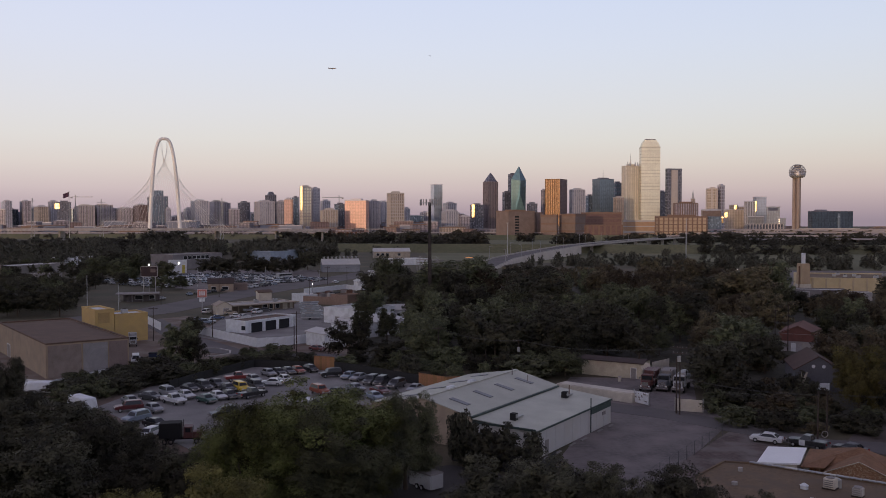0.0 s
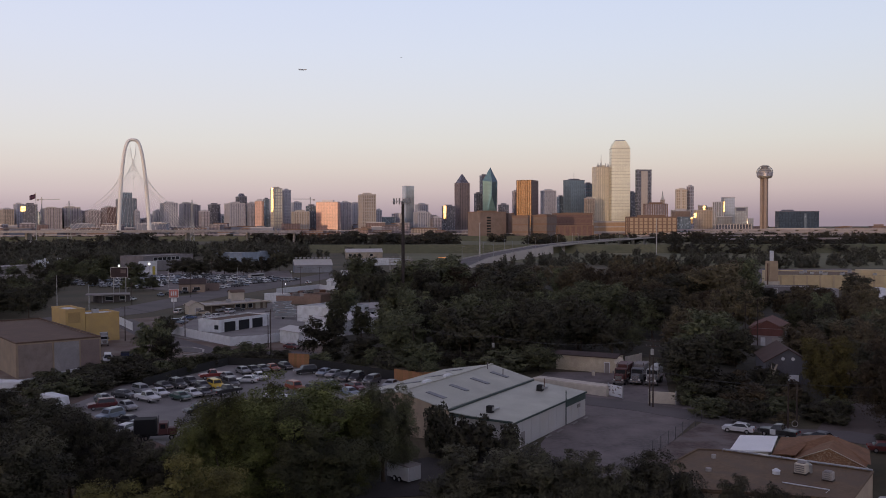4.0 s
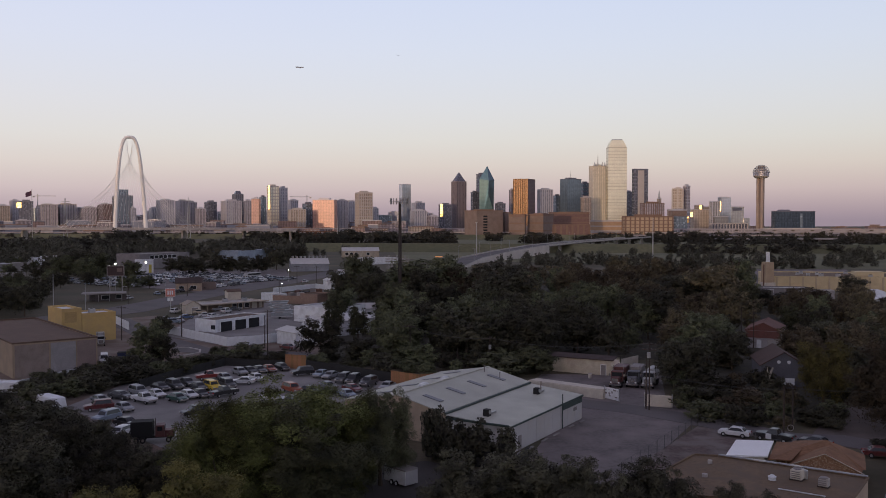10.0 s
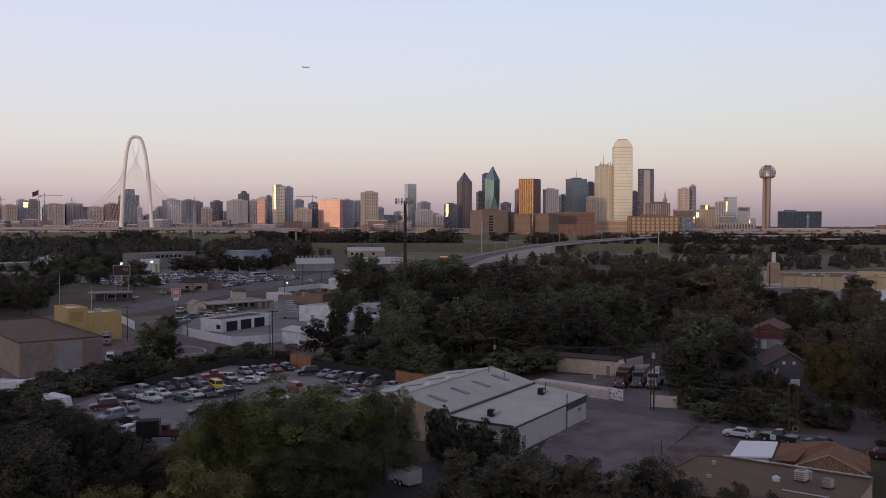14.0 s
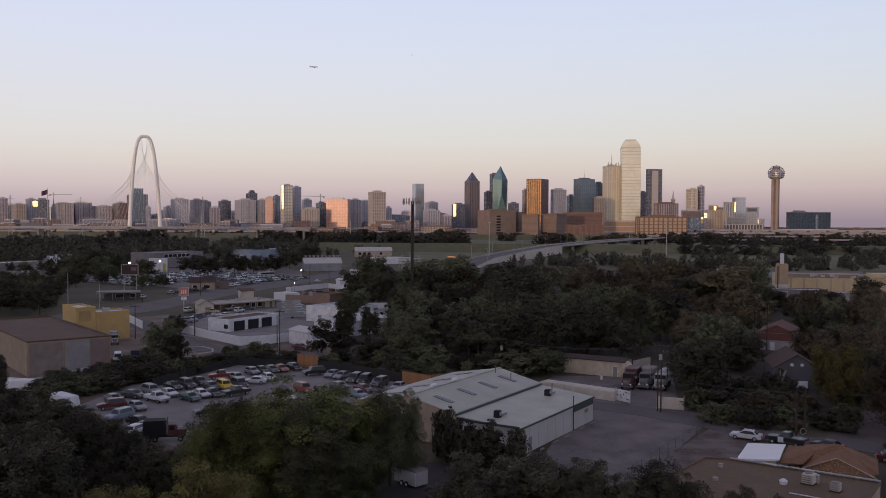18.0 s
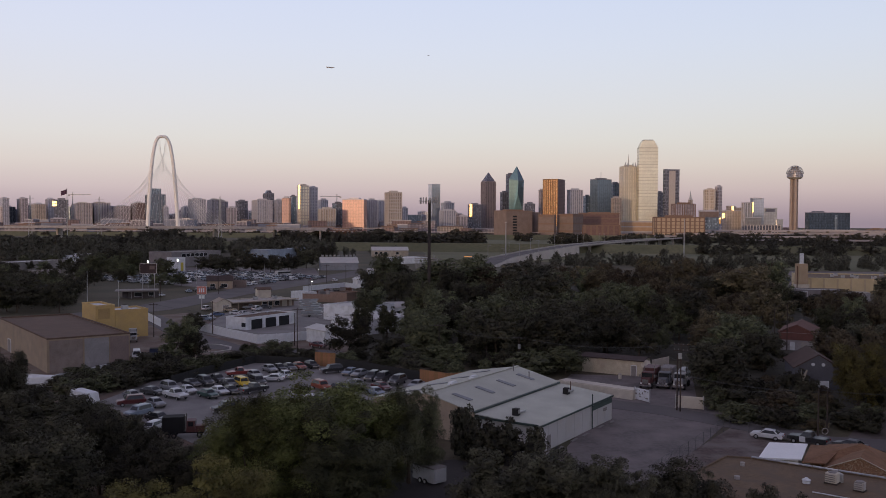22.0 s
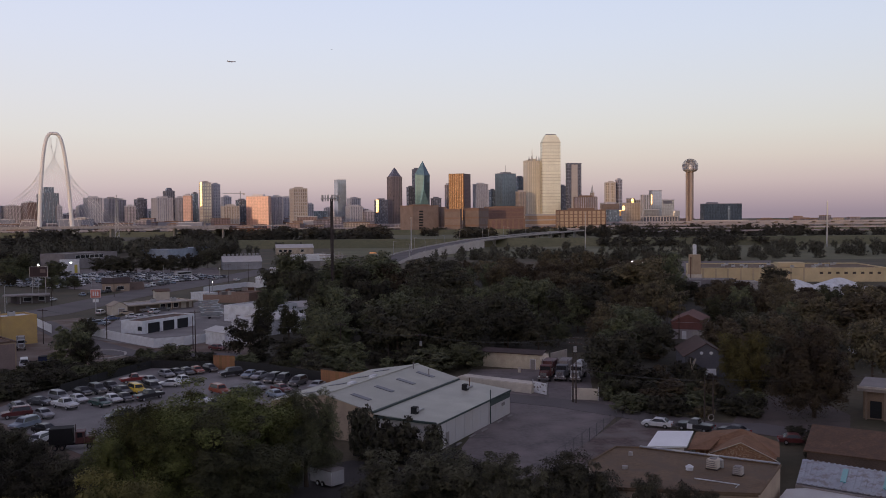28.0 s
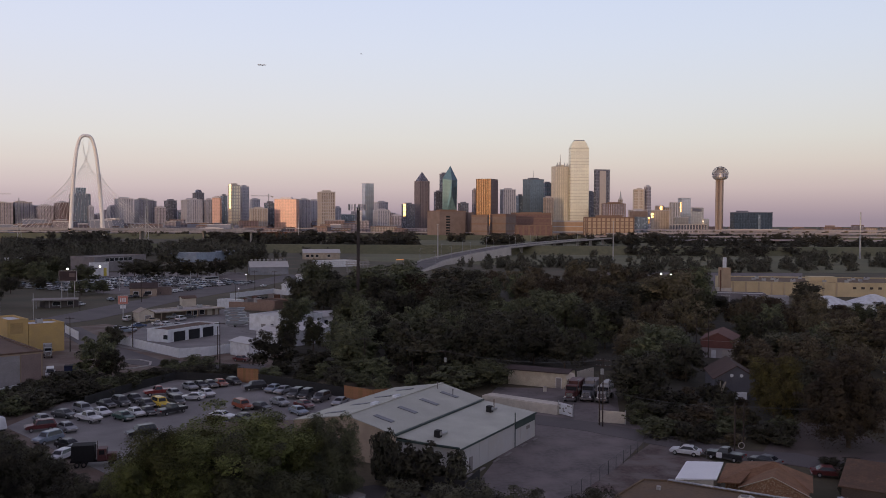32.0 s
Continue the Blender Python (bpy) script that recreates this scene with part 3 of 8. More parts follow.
tower("apartment_block", "long pale apartment block with balcony rows", -1139.5, 2943.32, 47.18, 294.27, 82.1, 25, HAZEDROSE, 7, 9, STONEBAND)
tower("apartment_block", "low pale apartment block", -1008.63, 2789.55, 36.11, 180.78, 70, 25, HAZEDROSE, 5)
tower("apartment_block", "brown block with red rooftop lamps", -919.18, 2677.9, 25.46, 160.02, 78.5, 25, BROWNSTONE, 6)
tower("office_tower", "dark stepped glass tower seen through the arch", -827.8, 2557.64, 41.66, 107.77, 100.7, 25, BLUEGLASS, 10, 5, step=(0.6, 18))
tower("office_tower", "low grey block beside the dark tower", -789.11, 2524.25, 13.96, 47, 65.5, 25, GREYGLASS, 5)
tower("apartment_block", "low grey apartment block", -789.28, 2729.01, 18.58, 55.35, 68.2, 25, GREYGLASS, 5)
tower("office_tower", "broad grey office tower", -730.37, 2644.9, 37.65, 81.53, 90.2, 25, GREYGLASS, 9, 6)
tower("apartment_tower", "pale tower with upright stripes", -704.79, 2740.25, 27.34, 76.07, 90.7, 25, HAZEDROSE, 0, 7, STONEBAND)
tower("apartment_tower", "pale tower with upright stripes", -700.7, 2830.59, 24.95, 55.86, 87.5, 25, HAZEDROSE, 0, 7, STONEBAND)
tower("office_tower", "dark squat office tower", -593.78, 2630.25, 25.05, 55.07, 85.2, 25, DUSKGLASS, 7)
tower("apartment_block", "grey low block", -597.76, 2522.7, 22.34, 39.67, 63.9, 25, HAZEDROSE, 5)
tower("apartment_tower", "wide grey apartment tower", -515.04, 2540.65, 42.26, 69.99, 86.3, 25, GREYGLASS, 9, 8)
e = tower("office_tower", "dark tower with a rounded dark top", -532.02, 2724.45, 22.8, 43.31, 111.4, 25, DUSKGLASS, 10, 4, roof=0)
part("rounded_top", box((20, 20, 10), (0, 0, 111.4 + 5), 0, 0.6), DUSKGLASS, e)
tower("office_tower", "narrow grey tower", -463.46, 2518.2, 17.99, 31.76, 86.3, 25, GREYGLASS, 8)
tower("apartment_tower", "rose tower glowing in the last sun", -430.58, 2459.73, 7.27, 26.33, 91.5, 60, COPPERGLASS, 9)
tower("office_tower", "dark grey tower", -429.11, 2563.94, 13.39, 24.51, 98.8, 25, BLUEGLASS, 9)
cream_t = tower("apartment_tower", "cream tower with a gold-lit glass edge", -384.2, 2465.74, 24.29, 21.43, 126, 35, PALEGLASS, 14, 5, STONEBAND)
tower("apartment_tower", "grey tower joined to the cream tower", -365.91, 2519.07, 18.28, 33.56, 123.1, 25, GREYGLASS, 14, 4)
tower("office_tower", "squat rounded grey tower", -362.57, 2718.2, 23.42, 29.25, 92.4, 25, GREYGLASS, 7)
tower("apartment_block", "cream low apartment block", -308.32, 2384.49, 39.26, 60.89, 60.5, 15, TANSTONE, 5, 6, STONEBAND)
tower("office_tower", "grey glass tower", -288.13, 2468.6, 23.09, 30.27, 77.4, 25, BLUEGLASS, 8)
e = tower("office_slab", "broad office slab mirroring the rose sunset sky", -236.48, 2419.36, 26.58, 61.22, 87.2, 78, COPPERGLASS, 0, 0)
tower("office_tower", "grey striped tower", -193.87, 2467.69, 25.15, 27.31, 86.8, 25, GREYGLASS, 0, 6)
tower("office_tower", "grey striped tower", -174.56, 2567.66, 24.6, 27.49, 85.8, 25, GREYGLASS, 0, 6)
tower("apartment_tower", "tan stone tower with corner bays and a crown", -127.96, 2373.8, 36.27, 37.44, 105.6, 20, TANSTONE, 12, 6, STONEBAND)
tower("office_tower", "narrow grey tower", -100.98, 2460.32, 13.65, 16.4, 64.8, 25, GREYGLASS, 6)

# towers of the centre
e = tower("museum_tower", "pale blue glass tower with a curved top", -21.56, 2918.79, 30.82, 27.1, 150.7, 25, SKYGLASS, 0, 0, roof=0)
tower("office_block", "stepped grey office block", 20.12, 2523.82, 36.07, 37.57, 59.1, 20, GREYGLASS, 6, 5)
tower("office_block", "grey office block behind", 20.86, 2719.99, 33.33, 30.41, 85.5, 20, GREYGLASS, 7)
tower("office_block", "low grey block", 60.44, 2515.24, 27.6, 22.38, 43.1, 20, HAZEDROSE, 4)
gold_t = tower("office_tower", "grey tower with a blazing gold reflection", 100.75, 2619.74, 29.69, 28.44, 78.5, 30, DUSKGLASS, 8)
e = tower("office_tower", "brown granite tower with a pointed roof", 143.83, 2670.91, 34.64, 28.29, 148.9, 30, facade_glass("brown_granite_glass", (0.2, 0.165, 0.18), 0.3, 0.1, spread=0.1), 0, 6, mat("granite_fins", (0.23, 0.19, 0.2), 0.6), roof=0)
part("pointed_roof", box((LAST[0], LAST[1], 30), (0, 0, 148.9 + 13), 0, 0.06), DUSKGLASS, e)
tower("office_tower", "narrow dark tower", 194.65, 2710.67, 19.81, 14.31, 118.3, 25, DUSKGLASS, 10)
tower("office_tower", "dark tower behind the green prism", 220.82, 2811.41, 22.72, 14.58, 178.8, 25, DUSKGLASS, 12)
tower("office_block", "low dark block", 263.89, 2613.18, 27.07, 16.46, 81.9, 25, DUSKGLASS, 5)
tower("office_tower", "narrow dark brown tower", 309.01, 2707.49, 14.14, 9.94, 125.2, 25, HAZEDROSE, 9)
e = tower("office_tower", "gold mirror-glass tower with bronze fins", 338.7, 2640, 46, 60, 154.8, -28, GOLDGLASS, 0, 8, GOLDFIN, roof=0)
# thin dark skin that paints the shade of the tower's far side
part("shaded_face", box((0.6, 60, 154.8), (23.7, 0, 77.4)), BROWNSTONE, e, "side face coloured dark for its shade")
tower("office_tower", "grey glass tower with a dark roof band", 413.57, 2715.85, 43.11, 18.05, 127, 20, GREYGLASS, 9, 6)
tower("office_tower", "grey tower in the second row", 458.57, 2761.5, 17.96, 17.93, 109.4, 20, BLUEGLASS, 9)
e = tower("office_tower", "broad blue-grey glass tower with a mast", 495.21, 2729.12, 56.33, 34.73, 159.7, 30, facade_glass("slate_blue_glass", (0.2, 0.265, 0.33), 0.2, 0.4, spread=0.1, joints=0.1), 0, 0, DARKTRIM)
part("mast", cyl(0.9, 0.3, 28, (0, 0, 159.7), 6), STEEL, e)
tower("office_tower", "dark blue tower behind", 555.66, 2813.75, 26.23, 18.1, 152, 25, BLUEGLASS, 12)
tower("office_tower", "pale stone tower with a low shoulder", 530.24, 2663.41, 27, 16.99, 101.5, 25, TANSTONE, 9, 0, STONEBAND)
e = tower("office_tower", "pale tower with cross-braced cladding and a crown of spires", 588.54, 2769.08, 48.01, 24.53, 202.5, 18, facade_glass("cream_grid_facade", (0.9, 0.85, 0.74), 0.45, 0.15, spread=0.08), 16, 9, mat("olive_grid", (0.58, 0.54, 0.46), 0.6, vary=0.1, bump=0), roof=3, band=0.12)
top = 202.5
for dx, r in ((-18, 1.1), (-9, 1.1), (9, 1.1), (18, 1.1)):
    part("crown_spire", cyl(r * 3, 0.4, 14, (dx, -12, top), 6), STEEL, e)
part("mast", cyl(2.2, 0.3, 40, (0, 0, top), 6), STEEL, e)
e = tower("office_tower", "tallest tower, pale mirror glass with chamfered shoulders", 640.2, 2735.9, 57.3, 40, 258, -3, PALEGLASS, 26, 0, CREAMBAND, roof=0, band=0.1)
for sw, z0, z1 in ((0.93, 258, 266), (0.83, 266, 273), (0.7, 273, 279), (0.58, 279, 281.5)):
    part("shoulder", box((LAST[0] * sw, LAST[1] * sw, z1 - z0), (0, 0, (z0 + z1) / 2)), PALEGLASS, e)
part("roof", box((LAST[0] * 0.54, LAST[1] * 0.54, 2.4), (0, 0, 282.6)), DARKTRIM, e, "dark flat roof")
tower("office_tower", "dark low tower in the second row", 698.01, 2809.32, 20.21, 11.14, 123.3, 25, DUSKGLASS, 9)
e = tower("office_tower", "dark tower with a pale central slab", 708.04, 2709.95, 47.21, 13.46, 190.8, 8, DUSKGLASS, 18, 0, DARKTRIM, roof=0)
part("central_slab", box((LAST[0] * 0.42, 2.5, LAST[2] - 8), (0, -LAST[1] / 2 - 1, LAST[2] / 2)), STONEBAND, e)
tower("old_hotel", "dark old stone block with roof turrets", 707.89, 2570.68, 64.19, 25.62, 82.5, 15, HAZEDROSE, 9, 9, BROWNBAND)
e = tower("office_tower", "slim stone tower with a stepped spire", 738.12, 2604.47, 11.24, 6.25, 96.8, 15, TANSTONE, 8, roof=0)
part("spire", cyl(4, 0.3, 26, (0, 0, 96.8), 8), STEEL, e)
tower("office_tower", "tan tower with fine upright lines", 806.12, 2637.84, 69.48, 30.36, 126.8, 70, TANSTONE, 16, 5, STONEBAND)
tower("office_tower", "dark-edged twin shaft of the tan tower", 828.92, 2630.28, 18.55, 12.12, 135.9, 35, HAZEDROSE, 14)
tower("office_block", "brown low block", 736.39, 2415.43, 45.26, 19.82, 59.6, 15, BRICK, 6)
# pinkish low-sun brightness is put into this facade's cream colour
cream_b = tower("office_block", "cream stepped block catching the low sun", 764.0, 2300.0, 53.8, 18.0, 60.6, 12, facade_glass("sunlit_cream_facade", (0.66, 0.55, 0.45), 0.5, 0.1, spread=0.12, joints=0.2), roof=0)
cream_s = tower("office_block", "cream upper step with gold windows", 771.1, 2340.0, 20.2, 12.0, 73.3, 12, TANSTONE, roof=0)
tower("office_block", "low cream shoulder beside the gold-lit block", 795.2, 2350.0, 18.8, 12.0, 68.9, 12, TANSTONE, roof=0)
tower("office_block", "dark blue-grey glass block behind the prison", 662.1, 2150.0, 29.1, 16.0, 42.0, 10, BLUEGLASS, roof=0)
tower("office_block", "low tan stone block with a ledge", 745.7, 2450.0, 52.7, 16.0, 62.5, 10, TANSTONE, roof=0)
tower("hotel_wing", "silver mirror-glass hotel wing", 786.9, 2262.0, 22.3, 14.0, 80.7, 16, SILVERGLASS, 0, 3, roof=0)
wing_t = tower("hotel_wing", "tall silver mirror-glass hotel wing", 815.0, 2270.0, 30.8, 14.0, 92.6, 14, SKYGLASS, 0, 0, roof=0)
wing_r = tower("hotel_wing", "stepped silver hotel wing with a dark roof band", 850.7, 2282.0, 39.4, 14.0, 67.8, 14, SILVERGLASS, 0, 0, roof=0)
part("roof_band", box((LAST[0] * 0.72, 0.8, 8), (-1.5, -LAST[1] / 2 - 0.4, LAST[2] - 6)), DARKTRIM, wing_r, "dark roof band")
tower("hotel_wing", "low silver hotel wing at the end of the row", 877.4, 2285.0, 16.9, 12.0, 38.2, 14, SILVERGLASS, roof=0)
tower("hotel_wing", "low silver hotel wing before the tall one", 797.2, 2245.0, 38.7, 10.0, 42.5, 14, SILVERGLASS, roof=0)
tower("hotel_podium", "low dark glass podium of the hotel with pale frames", 806.8, 2215.0, 95.6, 14.0, 23.6, 6, DUSKGLASS, 0, 12, STONEBAND, roof=0)
omni = tower("convention_hotel", "broad dark blue glass hotel slab with a tilted roof edge", 930.1, 2116.0, 106.2, 17.0, 54.2, 8, facade_glass("navy_hotel_glass", (0.075, 0.105, 0.15), 0.2, 0.3, spread=0.2, joints=0.15), 0, 0, DARKTRIM, roof=0)
part("roof_house", box((LAST[0] * 0.3, 10, 5), (-LAST[0] * 0.24, 0, LAST[2] + 2), 0, 0.8), DARKTRIM, omni)
part("corner_glass", box((LAST[0] * 0.06, 1.0, LAST[2] - 10), (LAST[0] * 0.16, -LAST[1] / 2 - 0.4, LAST[2] / 2)), BLUEGLASS, omni, "paler glass strip")

# brick buildings in front of the centre
tower("court_building", "brown brick block with a column of dark windows", 138.07, 1683.19, 59.81, 42.11, 49.8, 30, BRICK, 0, 0, BROWNBAND, roof=1.5, group="brick blocks")
for row in range(7):
    o = new("window", mesh_of("window", box((9, 0.6, 3.2)), DARKGLASS))
    o.parent = bpy.data.objects["court_building"]
    o.location = (-LAST[0] * 0.18, -LAST[1] / 2 - 0.2, 8 + row * 5.2)
tower("court_building", "dark brown brick block", 184, 1708.16, 13.52, 11.03, 47, 30, BRICK, 0, 0, BROWNBAND, roof=0, group="brick blocks")
tower("court_building", "windowless brown brick block", 200.88, 1661.89, 14.26, 30.35, 42.4, 70, BRICK, 3, 0, BROWNBAND, roof=0, group="brick blocks")
tower("court_building", "windowless brown brick block with a grey core", 248.52, 1691, 53.11, 32.01, 43.5, 60, BRICK, 3, 0, BROWNBAND, roof=1, group="brick blocks")
tower("jail_block", "dark red brick block with a row of small windows", 326.66, 1820.82, 76.82, 31.24, 48, 8, REDBRICK, 5, 0, BROWNBAND, roof=1, group="brick blocks")
tower("jail_block", "low dark red brick block", 275.43, 1510.33, 60.3, 14.44, 24.1, 6, REDBRICK, 0, 6, BROWNBAND, roof=0, group="brick blocks")
tower("brick_terrace", "tan brick terrace building", 426.95, 1916.85, 63.62, 25.09, 31.8, 8, ORANGEBRICK, 3, 0, STONEBAND, roof=0, group="brick blocks")
tower("jail_tower", "orange brick prison block with pale floor bands", 435.98, 1613.63, 90.53, 17.89, 39, 6, mat("tan_brick", (0.43, 0.325, 0.23), 0.85, vary=0.12, scale=0.1), 6, 10, BROWNBAND, roof=2, group="brick blocks")

# the tower with the ball
ball = thing("observation_tower", 875.3, 2180, 0, 0, "concrete observation tower with a glass ball in a lattice dome", "tower")
part("central_shaft", cyl(5.0, 5.0, 140, (0, 0, 0), 16), BRICK, ball)
for k in range(3):
    a = 2 * math.pi * k / 3 + 0.5
    part("outer_shaft", cyl(3.7, 3.7, 142, (7.6 * math.cos(a), 7.6 * math.sin(a), 0), 12), mat("tower_shaft_brown", (0.34, 0.27, 0.23), 0.8, vary=0.12, scale=0.05), ball)
part("lower_ring", cyl(13, 19, 5, (0, 0, 138), 24), CONCRETE, ball)
part("deck_ring", cyl(19, 19, 11, (0, 0, 143), 24), GREYGLASS, ball, "glass deck ring")
part("upper_drum", cyl(17, 12, 7, (0, 0, 154), 24), CONCRETE, ball)
part("roof_drum", cyl(9, 8, 7, (0, 0, 161), 20), DARKCONC, ball)
for k in range(10):
    a = math.pi * k / 10
    pts = [(20 * math.cos(a) * math.cos(b), 20 * math.sin(a) * math.cos(b), 151 + 20 * math.sin(b)) for b in [math.pi * j / 16 for j in range(17)]]
    part("dome_rib", tube(pts, 0.35, 4), STEEL, ball)
for z, r in ((140, 16.7), (146, 19.5), (151, 20), (157, 19), (163, 16), (168, 10.5)):
    part("dome_ring", tube([(r * math.cos(b), r * math.sin(b), z) for b in [2 * math.pi * j / 24 for j in range(25)]], 0.35, 4), STEEL, ball)

# panes that throw the last sun back
def sun_panes(owner, px, pz, yy, w, h, label):
    bearing = math.degrees(math.atan2(px, yy))
    turn = -(SUN_AZ - 180 + bearing) / 2
    n = max(1, round(h / 8))
    me = mesh_of("mirror_pane", box((w, 0.8, h / n - 0.8)), GLINTGLASS)
    for k in range(n):
        o = part("mirror_pane", me, None, owner, label)
        o.matrix_basis = owner.matrix_basis.inverted() @ pose(px, yy, pz + (k + 0.5 - n / 2) * h / n, 0, 0, turn)


sun_panes(hotel, -1050.3, 71.8, 2400, 13, 15, "gold mirror panes")
sun_panes(gold_t, 88.5, 60.6, 2585, 8, 38, "blazing gold panes")
sun_panes(cream_t, -391.5, 94.6, 2440, 5, 66, "gold-lit glass edge")
sun_panes(cream_b, 733.6, 47.1, 2285, 7, 13, "gold-lit window")
sun_panes(cream_b, 719.8, 33.8, 2270, 5, 17, "gold-lit window")
sun_panes(cream_s, 771.8, 65.5, 2328, 6, 15, "gold-lit window")
sun_panes(wing_t, 800.0, 68.8, 2255, 3, 26, "gold-lit glass edge")

# low roofs and freeway works along the foot of the city
random.seed(4)
for k in range(85):
    yy = random.uniform(1750, 3000)
    xx = random.uniform(-0.55, 0.62) * yy
    ww, dd, hh = random.uniform(18, 60), random.uniform(15, 35), random.uniform(6, 20)
    if abs(xx - 850) < 60 and yy < 2300:
        continue
    tower("low_building", "low pale building at the foot of the city", xx, yy, ww, dd, hh, random.uniform(-25, 30), random.choice((HAZEDMAUVE, HAZEDMAUVE, BROWNSTONE, TANSTONE)), 0, 0, BROWNBAND, roof=random.choice((0, 0.8)), group="low city buildings")

# wall tone with the distance haze mixed into it
GREYWALL = mat("hazed_grey_stucco", (0.25, 0.26, 0.31), 0.85, vary=0.15, scale=0.05)
# the nearer rows of roofs that close the foot of the towers
for k in range(150):
    yy = random.uniform(1900, 2450)
    xx = random.uniform(-0.56, 0.03) * yy
    if abs(xx / yy + 0.097) < 0.03:
        yy = random.uniform(2460, 2600)
    ww, dd, hh = random.uniform(18, 60), random.uniform(14, 30), random.uniform(9, 22) + (10 if k % 5 == 0 else 0)
    tower("low_building", "hazy low building at the foot of the towers", xx, yy, ww, dd, hh, random.uniform(-20, 30), random.choice((HAZEDMAUVE, HAZEDMAUVE, BROWNSTONE, GREYWALL)), 0, 0, random.choice((DARKTRIM, BROWNBAND, MULLION)), roof=random.choice((0, 0, 1.2)), group="low city buildings")
# the far row that closes the gaps between the towers
for k in range(64):
    yy = random.uniform(2900, 3200)
    xx = (-0.56 + 0.6 * (k + random.random()) / 64) * yy
    hh = random.uniform(44, 62) + (18 if xx / yy < -0.36 else 0)
    tower("apartment_block", "hazy apartment block in the far row", xx, yy, random.uniform(26, 62), 20, hh, random.uniform(-15, 30), random.choice((HAZEDMAUVE, GREYGLASS, HAZEDROSE, BLUEGLASS, GREYWALL)), 0, 0, MULLION, roof=random.choice((0, 2.0)), group="far city row")
tower("exhibition_hall", "long low pale exhibition hall", 839.64, 1914.03, 125.93, 19.31, 14.5, 4, FREEWAYGREY, 2, 0, STONEBAND, roof=0, group="low city buildings")
tower("exhibition_hall", "long low pale exhibition hall", 1010.93, 2017.85, 205.85, 21.39, 12.0, 4, FREEWAYGREY, 2, 0, STONEBAND, roof=0, group="low city buildings")

# freeway decks on piers
def freeway(y0, y1, x0, x1, z, width, name, label):
    e = thing(name, 0, 0, 0, 0, label, "bridge")
    pts = [(x0 + (x1 - x0) * k / 10, y0 + (y1 - y0) * k / 10 + 12 * math.sin(k * 0.6)) for k in range(11)]
    part("deck", road_mesh(pts, width, -1.3, 0.0, [z] * 11), FREEWAYGREY, e)
    off = strip(pts, width + 0.8)
    for line in (off[:11], off[11:][::-1]):
        part("parapet", road_mesh(line, 0.5, -0.9, 0.0, [z + 0.8] * 11), FREEWAYGREY, e)
    me = mesh_of("pier", box((1.4, width * 0.6, z - 1.2), (0, 0, (z - 1.2) / 2)), DARKCONC)
    for k in range(24):
        u = (k + 0.5) / 24 * 10
        i = int(u)
        p = Vector(pts[i]).lerp(Vector(pts[i + 1]), u - i)
        o = part("pier", me, None, e)
        o.location = (p.x, p.y, 0)


freeway(1650, 1750, -950, 820, 9, 22, "freeway", "pale concrete freeway viaduct")
freeway(1950, 1850, 300, 1300, 11, 26, "freeway", "pale concrete freeway interchange deck")
freeway(1560, 1500, 420, 1300, 10, 20, "freeway", "pale concrete freeway ramp")
freeway(1740, 1640, 520, 1400, 15, 22, "freeway", "pale concrete freeway interchange deck")
freeway(1350, 1290, 330, 1100, 9, 18, "freeway", "pale concrete freeway ramp")
freeway(1450, 1370, 470, 1250, 13, 18, "freeway", "pale concrete freeway interchange deck")
freeway(1240, 1200, 430, 1000, 6, 14, "freeway", "low concrete freeway ramp")
freeway(2050, 2150, -1300, 300, 12, 24, "freeway", "pale concrete freeway viaduct")

# ---------------------------------------------------------------- the cable-stayed bridge with the arch
BY = 1050.0
bridge = thing("arch_bridge", -331.3, BY, 0, 0, "white cable-stayed bridge with a tall steel arch", "bridge")
deck_z = 21.6
arch_h, half_w = 129.0, 16.6
arch = []
for k in range(61):
    u = (k - 30) / 30
    arch.append((half_w * u, u * 7.5, arch_h * (1 - abs(u) ** 3.4)))
part("arch", tube(arch, [2.5 - 0.7 * math.sin(math.pi * k / 60) for k in range(61)], 10), BRIDGEWHITE, bridge, "white steel arch", True)
part("deck", road_mesh([(-420, 60), (-140, 8), (0, 0), (100, 6), (190, 25)], 26, -1.7, 0.0, [deck_z - 3, deck_z, deck_z, deck_z, deck_z - 2]), mat("grey_white_deck_edge", (0.3, 0.285, 0.295), 0.7), bridge, "pale grey deck edge")
for s in (-1, 1):
    part("railing", road_mesh([(-420, 60 + s * 13.4), (-140, 8 + s * 13.4), (0, s * 13.4), (100, 6 + s * 13.4), (190, 25 + s * 13.4)], 0.3, -1.6, 0.0, [deck_z - 1.8, deck_z + 1.2, deck_z + 1.2, deck_z + 1.2, deck_z - 0.8]), mat("grey_white_deck_edge", (0.3, 0.285, 0.295), 0.7), bridge)
# the stays: those from high on the arch land close by, those from low on it far out
for side, reach in ((-1, 72), (1, 64)):
    for k in range(14):
        far = (k + 0.5) / 14
        for leg in (-1, 1):
            u = -side * (0.12 + 0.58 * far ** 0.8) if leg < 0 else side * (0.64 + 0.12 * far)
            a = Vector((half_w * u, u * 7.5, arch_h * (1 - abs(u) ** 3.4)))
            b = Vector((side * (1 + reach * 1.2 * far if leg < 0 else 18 + reach * far), 2, deck_z))
            part("cable", tube([a, a.lerp(b, 0.5) + Vector((0, 0, -0.8)), b], 0.08, 4), BRIDGEWHITE, bridge)
for px in (-390, -300, -215, -130, 60, 130, 185):
    part("pier", box((2.2, 14, deck_z - 2), (px, 25 * abs(px) / 200, (deck_z - 2) / 2 - 0.3)), CONCRETE, bridge)

